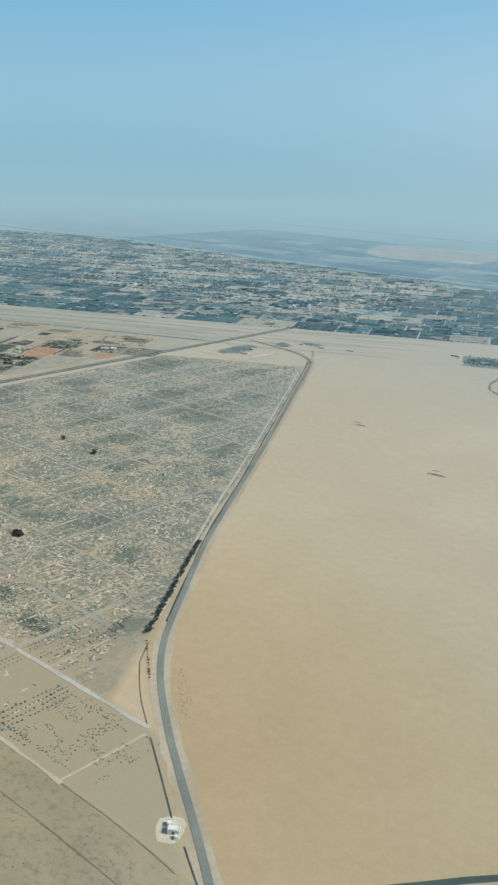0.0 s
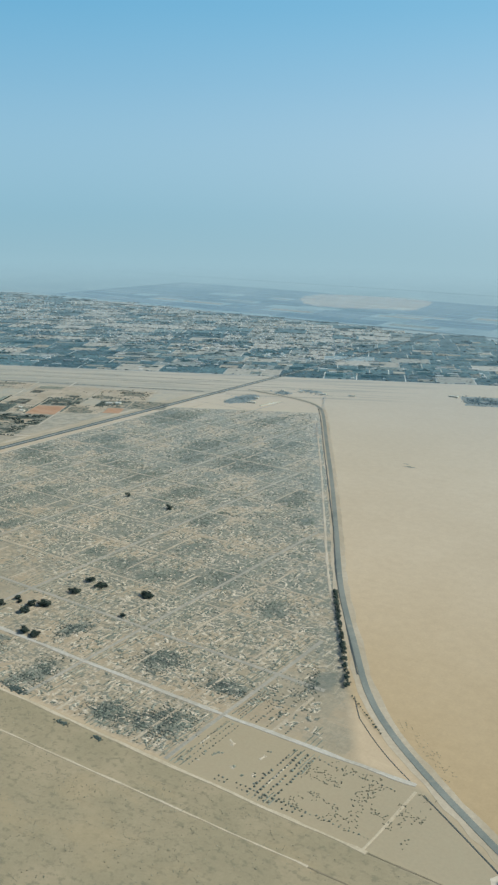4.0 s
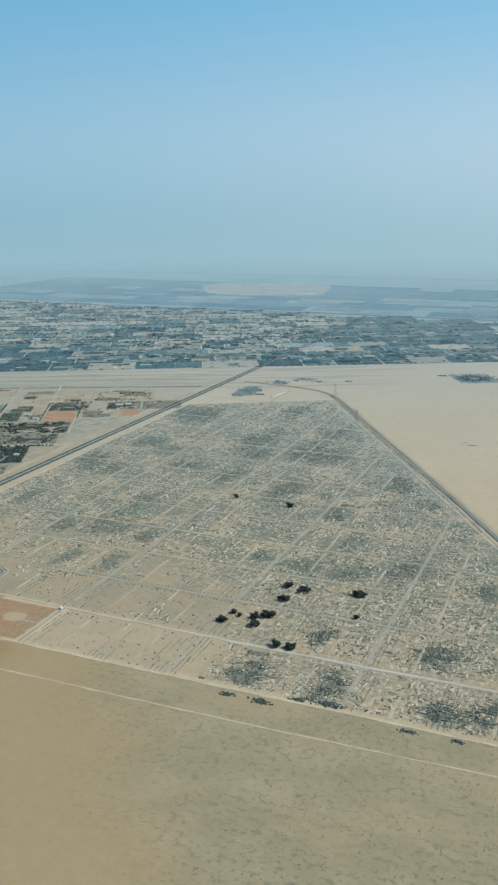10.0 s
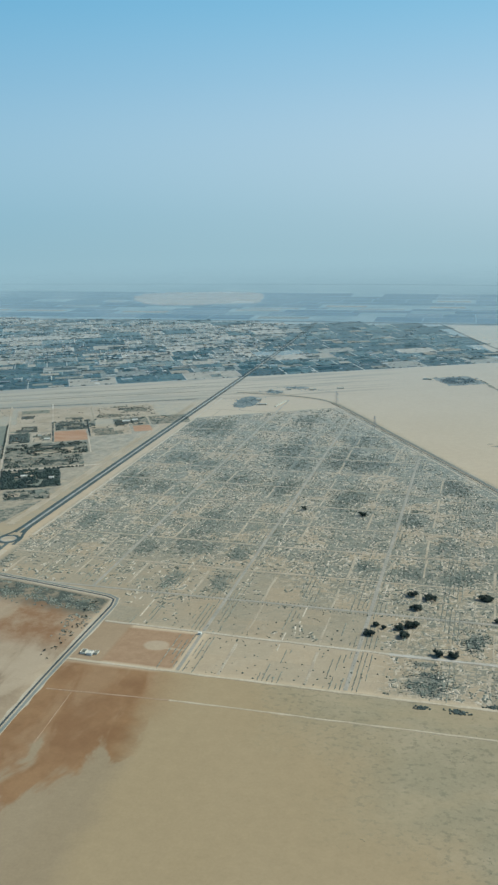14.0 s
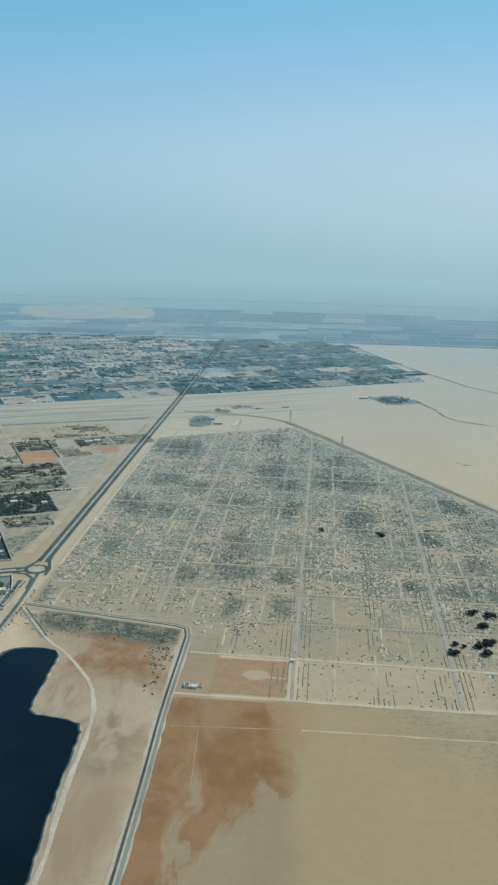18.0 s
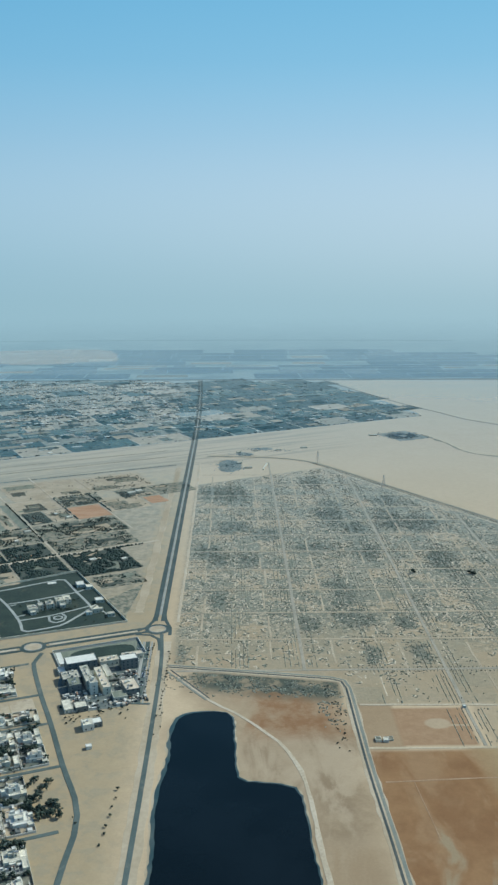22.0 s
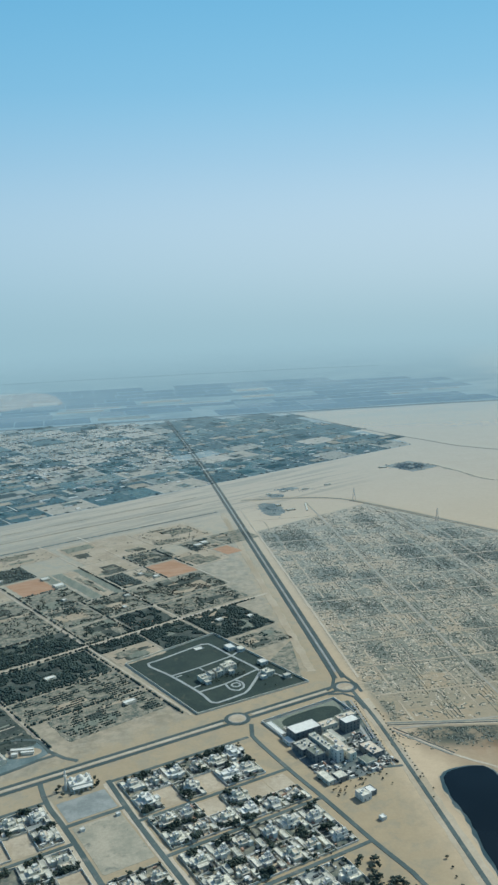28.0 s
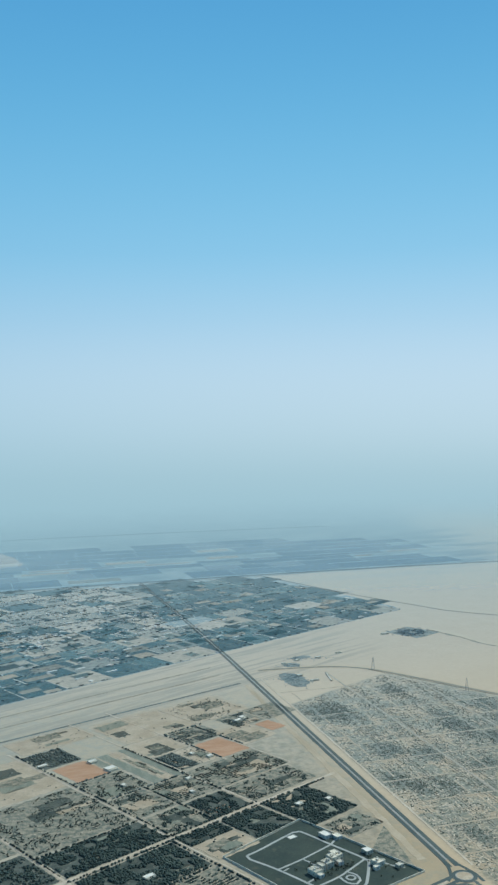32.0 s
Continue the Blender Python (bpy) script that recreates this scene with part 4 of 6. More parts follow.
# dotted orchard rows in the plots beside the outer road
for x in (494, 497.5, 501, 504.5):
    for k in range(17):
        if wave(x, k * 2.2, 8, 2.0) > -0.3:
            bush(x + rng.uniform(-0.3, 0.3), -152 + 2.25 * k, rng.uniform(0.4, 0.75), 0.6)
for k in range(20):
    for y in (-152.6, -149.8):
        if rng.random() < 0.75:
            bush(478 + 2.2 * k, y + rng.uniform(-0.4, 0.4), rng.uniform(0.35, 0.65), 0.5)
for y in (-116, -149):
    for k in range(18):
        bush(507 + 2.1 * k + rng.uniform(-0.4, 0.4), y + rng.uniform(-0.5, 0.5), rng.uniform(0.3, 0.5))
for x in (456, 459, 465, 468, 474, 480, 484):
    y = -107.0
    while y < min(-68.0, outer_limit(x) - 8):
        if wave(x, y, 9, 6.0) > -0.1:
            bush(x, y, rng.uniform(0.3, 0.55), 0.4)
        y += rng.uniform(1.8, 2.8)
for x in (457, 460, 463):
    for k in range(16):
        bush(x + rng.uniform(-0.3, 0.3), -151 + 2.4 * k, rng.uniform(0.3, 0.5), 0.4)
# damp ground below the drain
for cx, cy, rx, ry, amount in ((64, -72, 50, 6, 900), (60, -84, 34, 9, 500), (92, -90, 22, 10, 360), (108, -110, 7, 22, 200)):
    for _ in range(amount):
        bx, by = cx + rng.gauss(0, 0.6) * rx, cy + rng.gauss(0, 0.5) * ry
        if by + 0.185 * bx < -61 and wave(bx, by, 7, 13.0) > -0.1 and bx < 116:
            row(bx, by, rng.uniform(0.4, 1.4), rng.uniform(0.25, 0.6), rng.uniform(0, 3))
# dense dark thickets of the southern plots
dark_rows = []
for tx, ty, rx, ry in THICKETS:
    if ty < -30 and tx > 290:
        for _ in range(int(rx * ry * 6.0)):
            x, y = tx + rng.gauss(0, 0.55) * rx, ty + rng.gauss(0, 0.55) * ry
            if rng.random() < 0.5:
                y = round(y / 2.2) * 2.2 + rng.uniform(-0.25, 0.25)
            if in_plots(x, y) and wave(x, y, 6, 13.0) > -0.12 and abs(y + 111.5) > 2.5:
                r = rng.uniform(0.18, 0.42)
                dark_rows.append((x, y, 0, r * rng.uniform(0.9, 1.5), r, r * 0.7, rng.uniform(0, 6.28)))
for tx, ty, rx, ry in ((309.6, -161.2, 3.6, 1.8), (327.2, -161, 5.0, 2.0), (357, -152, 8, 2.0), (396, -160, 4, 1.5), (343, -153.5, 5, 1.4), (418, -159.5, 3, 1.2)):
    for _ in range(int(rx * ry * 9)):
        x, y = tx + rng.gauss(0, 0.5) * rx, ty + rng.gauss(0, 0.5) * ry
        r = rng.uniform(0.3, 0.6)
        dark_rows.append((x, y, 0, r * 1.4, r, r * 0.6, rng.uniform(0, 6.28)))
stuff(scatter_mesh("thicket", dark_rows, THICKET, seed=41), "dense near-black scrub thickets on old plots", "scrub")
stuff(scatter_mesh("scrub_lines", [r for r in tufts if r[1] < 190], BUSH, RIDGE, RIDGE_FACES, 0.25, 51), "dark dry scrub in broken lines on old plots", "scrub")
stuff(scatter_mesh("scrub_lines", [r for r in tufts if r[1] >= 190], HAZED_BUSH, RIDGE, RIDGE_FACES, 0.25, 52), "grey haze-tinted scrub in broken lines on old plots", "scrub")
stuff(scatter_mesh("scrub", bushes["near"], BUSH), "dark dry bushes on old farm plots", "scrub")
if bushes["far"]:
    stuff(scatter_mesh("scrub", bushes["far"], HAZED_BUSH, seed=2), "grey haze-tinted bushes on old farm plots", "scrub")
stuff(scatter_mesh("windrows", berms, BERM, RIDGE, RIDGE_FACES, 0.12), "pale low curling soil ridges on old plots", "soil ridge")
# the open plain: tiny shrubs, thick in places
shrubs = []
for _ in range(8000):
    x, y = rng.uniform(265, 600), rng.uniform(-330, -160)
    if 0.6 * wave(x * 0.7, y, 40, 11.0) + min(0.3, 0.004 * (x + 0.25 * y - 262)) + 0.5 * wave(x * 0.5, y, 6, 4.0) > 0.22:
        r = rng.uniform(0.13, 0.30)
        shrubs.append((x, y, 0, r * rng.uniform(0.9, 1.5), r, r * 0.6, rng.uniform(-0.3, 0.3)))
for _ in range(700):
    x, y = rng.uniform(504, 560), rng.uniform(-150, -112)
    if wave(x, y, 10, 1.0) > 0.0:
        shrubs.append((x, y, 0, rng.uniform(0.2, 0.5), rng.uniform(0.2, 0.5), 0.3, rng.uniform(0, 3)))
for _ in range(70):
    t = rng.random()
    x, y = 520 + 40 * t + rng.uniform(-3, 3), -64 - 32 * t + rng.uniform(-3, 3)
    shrubs.append((x, y, 0, 0.35, 0.2, 0.2, 0.0))
stuff(scatter_mesh("desert_shrubs", shrubs, OLIVE_BUSH, seed=4), "tiny scattered shrubs on the sandy plain", "shrub")


# ---- trees ----
root_rows = {}


def tree_template(name, height, spread, clumps, seed, flat=0.7):
    r = random.Random(seed)
    root = new(name)
    bm = bmesh.new()
    rings = []
    for z, w in ((-0.1, 0.16), (height * 0.3, 0.12), (height * 0.6, 0.07)):
        rings.append([bm.verts.new((w * height / 3 * math.cos(a), w * height / 3 * math.sin(a), z)) for a in (0, 1.257, 2.513, 3.77, 5.027)])
    for lo, hi in zip(rings, rings[1:]):
        for k in range(5):
            bm.faces.new((lo[k], lo[(k + 1) % 5], hi[(k + 1) % 5], hi[k]))
    for k in range(4):
        a = k * 1.57 + r.uniform(-0.4, 0.4)
        tip = Vector((math.cos(a) * spread * 0.6, math.sin(a) * spread * 0.6, height * r.uniform(0.6, 0.8)))
        b0 = [bm.verts.new((0.04 * height / 3 * math.cos(q), 0.04 * height / 3 * math.sin(q), height * 0.35)) for q in (0, 2.1, 4.2)]
        t0 = bm.verts.new(tip)
        for j in range(3):
            bm.faces.new((b0[j], b0[(j + 1) % 3], t0))
    me = bpy.data.meshes.new("trunk")
    bm.to_mesh(me)
    bm.free()
    me.materials.append(BARK)
    trunk = new("trunk", me)
    trunk.parent = root
    rows = []
    lobes = [(r.uniform(-0.55, 0.55) * spread, r.uniform(-0.55, 0.55) * spread, height * r.uniform(0.5, 0.75), spread * r.uniform(0.35, 0.6)) for _ in range(6)]
    for _ in range(clumps):
        lx, ly, lz, lr = r.choice(lobes)
        d = Vector((r.gauss(0, 1), r.gauss(0, 1), r.gauss(0, 1))).normalized() * lr * r.uniform(0.5, 1.08)
        s = r.uniform(0.16, 0.3) * spread * 0.72
        rows.append((lx + d.x, ly + d.y, max(0.25 * height, lz + d.z * flat), s * r.uniform(0.8, 1.3), s, s * r.uniform(0.7, 1.1), r.uniform(0, 6.28)))
    root_rows[name + str(seed)] = rows
    crown = scatter_mesh("crown", rows, LEAVES, jitter=0.22, seed=seed)
    crown.parent = root
    return root


TREES = []
for i, (h, w, n, fl) in enumerate(((3.4, 2.2, 110, 0.8), (2.6, 1.7, 90, 0.9), (4.0, 2.0, 110, 1.0), (2.2, 2.4, 110, 0.6), (3.0, 1.5, 80, 1.1))):
    TREES.append(tagged(tree_template("tree", h, w, n, 20 + i, fl), "dark green broad-crowned tree in dry soil", "tree"))
tree_places = []


def plant(x, y, scale=1.0, k=None, label=""):
    """A tree of one of the five shapes, turned and sized by chance."""
    k = rng.randrange(5) if k is None else k
    s = scale * rng.uniform(0.8, 1.2)
    m = Matrix.Translation((x, y, 0.02)) @ Matrix.Rotation(rng.uniform(0, 6.28), 4, "Z") @ Matrix.Diagonal((s, s, s * rng.uniform(0.85, 1.1), 1))
    tree_places.append((k, m, label))


# lone dark clumps among the plots
for x, y, n, w in ((294, -34, 3, 3.0), (305.4, -37.5, 5, 4.0), (298, -53, 4, 4.0), (337.5, -32, 6, 4.5), (275.6, -91, 3, 3.0), (278, -80, 2, 1.5), (282, -83, 1, 1), (291, -81.5, 3, 2.5), (297, -78, 6, 4.5),
                   (295.6, -90, 4, 4), (314, -107.5, 4, 2.5), (322, -107.5, 4, 3.0), (244, 103.6, 4, 3.5), (197, 108, 2, 2.0), (344, -61, 2, 2)):
    for _ in range(n * 3):
        plant(x + rng.uniform(-w, w) * 0.7, y + rng.uniform(-w, w) * 0.55, 0.85, label="dark tree in a clump on an old plot")
# hedge of trees along the outer road
for k in range(70):
    t = k / 69
    x, y = 489 - 62 * t, -53 + 98 * t
    plant(x - 2.0 + rng.uniform(-0.7, 0.7), y - 1.0, 0.66, label="small dark tree in a roadside row")
for k in range(14):
    t = k / 13
    plant(493 + 26 * t, -61 - 21 * t, 0.28, label="low dark shrub in a roadside row")
# beside the lake road and on the sand
for x, y in ((-4, -190), (-4, -197), (-5, -204), (-5, -211), (-6, -219), (-6, -224), (-22, -212), (-20, -216), (-7, -232), (12, -132), (9, -120), (9, -140), (-8, -122), (-30, -104)):
    plant(x, y, 0.45, label="small dark tree on the sandy verge")
for k in range(22):
    plant(11 + rng.uniform(-1, 1), -36 - 5 * k * 0.8, 0.3, label="small dark roadside tree")
    plant(-0.5 + rng.uniform(-0.4, 0.4), -24 - 3.4 * k, 0.3, label="small dark roadside tree")
# shrubs beside the drain
for _ in range(40):
    plant(117 - rng.uniform(3, 12), rng.uniform(-160, -82), 0.3, label="small dark shrub by the drain")

# ---- farms west of the main road ----
def field(u0, u1, v0, v1, material, label, z=0.06, f=FARM):
    return patch("field", poly([f(u0, v0), f(u1, v0), f(u1, v1), f(u0, v1)]), material, z, label, "field", 3.0, 0.6)


def grove(u0, u1, v0, v1, amount, size=0.8, rows=True, f=FARM, store=None):
    """Scrub and small trees over a field, in rows or by chance."""
    for _ in range(amount):
        u, v = rng.uniform(u0, u1), rng.uniform(v0, v1)
        if rows:
            v = v0 + round((v - v0) / 3.0) * 3.0 + rng.uniform(-0.4, 0.4)
        x, y = f(u, v)
        if wave(x, y, 8, 6.0) + 0.6 * wave(x, y, 22, 2.0) > (-0.22 if size > 0.6 else 0.02) and x < -20:
            r = size * rng.uniform(0.7, 1.9)
            store.append((x, y, 0, r, r, r * rng.uniform(0.8, 1.5), rng.uniform(0, 6.28)))


DARK, PALE, MIDDLE = GROVE_SOIL, BARE_SOIL, SCRUB_SOIL
near_grove, far_grove = [], []
FIELDS = [
    (-57, -23, 102, 145, RED_SOIL, "square field of red tilled soil", 0), (-184, -151, 145, 187, RED_SOIL, "square field of red tilled soil", 0), (27, 46, 122, 148, RED_SOIL, "small field of red tilled soil", 0),
    (-104, -60, 147, 190, PALE, "bare pale sandy field", 0), (-80, -59, 104, 144, PALE, "bare pale field with sheds", 40), (-103, -82, 104, 144, DARK, "dark bushy field", 260),
    (-56, -12, 149, 186, MIDDLE, "scrubby field with dark bushes", 420), (-20, 24, 112, 158, PALE, "bare pale sandy field", 20), (8, 46, 152, 188, MIDDLE, "farmstead plot with dark trees", 300),
    (-138, -128, 97, 185, GREY_CROP, "narrow strip of grey-green crop", 0), (-126, -117, 97, 185, BARE_SOIL, "narrow strip of bare soil", 0), (-115, -107, 97, 185, GREY_CROP, "narrow strip of grey-green crop", 0),
    (-149, -140, 145, 187, GREY_CROP, "strip of grey-green crop", 0), (-188, -142, 98, 142, MIDDLE, "scrubby field with white sheds", 320), (-188, -150, 191, 232, DARK, "dark green field", 200),
    (-188, -152, 50, 94, MIDDLE, "grey-green scrub field", 260), (-150, -108, 50, 94, MIDDLE, "grey scrub field", 380), (-105, -24, 50, 98, MIDDLE, "old grove with a bare middle", 900),
    (-78, -38, 56, 86, PALE, "bare sandy clearing in a grove", 10), (-280, -192, 8, 46, DARK, "dark grove of dense trees", 900), (-188, -150, 8, 46, MIDDLE, "grey-green scrub field", 260),
    (-147, -109, 8, 46, DARK, "very dark tilled field with an orange patch", 220), (-140, -126, 12, 22, RED_SOIL, "small patch of orange soil", 0), (-105, -30, 10, 47, MIDDLE, "scrub field with bare soil", 380),
    (-280, -192, 50, 142, MIDDLE, "grey scrub field", 700), (-280, -192, 146, 232, PALE, "bare pale field", 15), (-372, -285, 8, 60, DARK, "dark field with dense trees", 420), (-372, -285, 64, 140, MIDDLE, "scrubby field", 320),
    (-280, -198, -46, 0, DARK, "very dark dense grove", 1100), (-280, -198, -84, -50, MIDDLE, "old scrubby grove", 700), (-270, -198, -122, -88, MIDDLE, "old scrubby plot with bare soil", 420),
    (-190, -152, -46, -18, PALE, "bare sandy square", 12), (-192, -150, -16, 1, DARK, "dark grove strip", 200), (-149, -108, -40, 1, DARK, "dark dense grove", 520), (-105, -52, -55, 1, DARK, "dark grove with small buildings", 700),
    (-372, -285, -110, 2, DARK, "dark field striped by pale paths", 130), (-100, -62, -88, -60, MIDDLE, "scrubby corner field", 140), (-460, -376, -100, 140, DARK, "dark distant grove", 500), (-560, -464, -100, 240, MIDDLE, "scrubby distant field", 300), (-460, -285, 144, 260, PALE, "bare pale distant field", 120),
    (-98, -14, 192, 262, PALE, "bare pale field with a dark pond", 15), (-12, 60, 192, 256, PALE, "pale field with grey scrub", 160), (-184, -104, 236, 276, PALE, "bare pale strip", 15), (48, 92, 150, 190, MIDDLE, "scrub beside the main road", 160),
]
for i, (u0, u1, v0, v1, material, label, amount) in enumerate(FIELDS):
    field(u0, u1, v0, v1, material, label, 0.06 + 0.012 * (i % 4))
    if amount:
        grove(u0 + 1, u1 - 1, v0 + 1, v1 - 1, int(amount * (4.0 if material is DARK else 3.2)), 0.62 if material is DARK else 0.42, rng.random() < 0.3, FARM, near_grove if v0 < 100 else far_grove)
# uneven patches inside the fields: bare spots, crop strips, thickets
for k in range(230):
    u0, u1, v0, v1, material, label, amount = FIELDS[rng.randrange(len(FIELDS))]
    if material in (RED_SOIL, GREY_CROP):
        continue
    w, h = min(u1 - u0, 60) * rng.uniform(0.15, 0.55), min(v1 - v0, 50) * rng.uniform(0.08, 0.4)
    a, b = rng.uniform(u0 + 1, u1 - w - 1), rng.uniform(v0 + 1, v1 - h - 1)
    inner = rng.choice((SCRUB_SOIL, SCRUB_SOIL, GROVE_SOIL, GREY_CROP) if material is PALE else (BARE_SOIL, SCRUB_SOIL, GROVE_SOIL, GROVE_SOIL, GREY_CROP))
    if FARM(a + w, b + h)[0] < -18 and FARM(a + w, b)[0] < -18:
        patch("field_patch", poly([FARM(a, b), FARM(a + w, b), FARM(a + w, b + h), FARM(a, b + h)]), inner, 0.118 + 0.0006 * k, "uneven patch of soil and stubble in a field", "field", 2.5, rng.uniform(0.4, 1.6))
stripe_rng = random.Random(5)
for k in range(26):
    v0 = -106 + 4.1 * k
    for u0, u1 in ((-371, -330), (-328, -286)):
        if stripe_rng.random() < 0.7:
            a, b = stripe_rng.uniform(u0, u0 + 14), stripe_rng.uniform(u1 - 16, u1)
            patch("crop_strip", poly([FARM(a, v0), FARM(b, v0), FARM(b, v0 + 2.2), FARM(a, v0 + 2.2)]), stripe_rng.choice((GREY_CROP, SCRUB_SOIL, GROVE_SOIL, LAWN)), 0.265, "narrow crop strip in a dark field", "field", 3.0, 0.15)
# hedges along the field edges
for u0, v0, u1, v1, n in ((-282, 2, -30, 2, 200), (-282, 8, -100, 8, 120), (-190, 2, -190, 240, 160), (-107, 48, -107, 190, 120), (-282, -120, -282, 140, 160), (-150, 8, -150, 96, 70), (-58, 100, -58, 190, 70), (-58, 188, -10, 188, 40),
                          (-282, 47, -190, 47, 90), (-190, 96, -108, 96, 70), (-190, 144, -150, 144, 40), (-20, 110, -20, 190, 60), (-196, -140, -196, 0, 120), (-280, -86, -198, -86, 80), (-280, -48, -198, -48, 90)):
    for _ in range(n):
        t = rng.random()
        x, y = FARM(u0 + (u1 - u0) * t, v0 + (v1 - v0) * t + rng.uniform(-0.5, 0.5))
        if x < -17:
            r = rng.uniform(0.5, 1.1)
            (near_grove if v0 < 90 else far_grove).append((x, y, 0, r, r, r * 1.5, rng.uniform(0, 6)))
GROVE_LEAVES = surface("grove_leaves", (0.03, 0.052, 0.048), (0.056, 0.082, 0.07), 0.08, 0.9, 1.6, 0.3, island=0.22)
# paler copy of the grove leaves, with haze put into the colour
FAR_LEAVES = surface("hazed_grove_leaves", (0.085, 0.115, 0.105), (0.13, 0.155, 0.135), 0.05, 0.9, 1.2, 0.3, island=0.3)
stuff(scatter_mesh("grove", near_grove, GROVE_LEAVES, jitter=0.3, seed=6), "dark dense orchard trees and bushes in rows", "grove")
stuff(scatter_mesh("grove", far_grove, FAR_LEAVES, jitter=0.3, seed=7), "haze-paled dark bushes along distant fields", "grove")
# farm roads
strip("farm_road", [FARM(u, 4.5) for u in (-460, -300, -150, -14)], 3.6, TRACK, 0.15, "pale sand road between dark groves", "road", step=12, rag=0.6)
for i, (u, v0, v1) in enumerate(((-283, -125, 250), (-193, -142, 250), (-106, 5, 285), (-22, 50, 120), (-58, 95, 290))):
    strip("farm_lane", [FARM(u, v) for v in (v0, (v0 + v1) / 2, v1)], 1.8, TRACK, 0.16 + 0.004 * i, "pale lane between fields", "road", step=20, rag=0.3)
strip("belt_road", [FARM(u, 281 - 0.06 * (u + 100)) for u in (-600, -300, -100, 118)], 3.0, OLD_ASPHALT, 0.15, "grey road along the sand belt", "road", step=30)
strip("belt_track", [FARM(u, 318 - 0.04 * u) for u in (-600, -300, -100, 125)], 2.2, RUT, 0.12, "dark rutted track along the sand belt", "road", step=30, rag=0.6)
strip("belt_track", [FARM(u, 352 - 0.03 * u) for u in (-600, -300, -100, 140)], 1.6, RUT, 0.12, "dark rutted track along the sand belt", "road", step=30, rag=0.6)
for v in (-20, -40, -60, -80):
    strip("farm_lane", [FARM(u, v) for u in (-370, -330, -288)], 1.0, TRACK, 0.15, "pale lane in a dark field", "road", step=20, rag=0.2)
# the wedge of dark scrub beside the main road
patch("field", poly([(-18, 88), (-22, 50), (-25, 14), (-44, 52)]), SCRUB_SOIL, 0.065, "wedge of dark scrub beside the road", "field", 5.0, 0.3)

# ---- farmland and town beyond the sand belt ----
# haze blue is mixed into the dark fields' own green
DARK_FIELDS = palette("haze_blue_dark_fields", [(0.0, (0.012, 0.062, 0.08)), (0.35, (0.024, 0.086, 0.105)), (0.65, (0.055, 0.13, 0.145)), (0.88, (0.14, 0.2, 0.195))], 0.2, stretch=(0.6, 1.0, 1), fine_amount=0.45)
PALE_FIELDS = palette("far_pale_fields", [(0.0, (0.39, 0.355, 0.285)), (0.3, (0.30, 0.295, 0.25)), (0.55, (0.45, 0.415, 0.345)), (0.8, (0.21, 0.235, 0.215))], 0.15, stretch=(0.6, 1.0, 1), fine_amount=0.25)
FAR_LANE = palette("far_pale_lanes", [(0.0, (0.44, 0.43, 0.385)), (0.4, (0.34, 0.36, 0.34)), (0.75, (0.58, 0.56, 0.50))], 0.1, fine_amount=0.15)
PALE_BLOCKS = palette("far_house_walls", [(0.0, (0.76, 0.75, 0.70)), (0.3, (0.62, 0.61, 0.57)), (0.6, (0.52, 0.49, 0.43)), (0.8, (0.36, 0.38, 0.38))], 0.1, fine_amount=0.08)
# far leaves carry the same haze blue in their colour
FAR_TREES = surface("haze_blue_far_trees", (0.035, 0.088, 0.105), (0.06, 0.12, 0.132), 0.03, 0.9, 1.0, 0.25, island=0.3)
TILT = radians(27)


def far_inside(x, y):
    """Cultivated land between the sand belt, the far highway and the road along the eastern sand."""
    return y < 1222 and x < 345 - max(0, y - 850) * 0.28 and abs(x + (12 if y > 900 else 0)) > 1


def far_town(x, y):
    return x < -12 and y > 800 + 0.28 * max(-400.0, x) + 60 * wave(x, y, 140, 9.0)


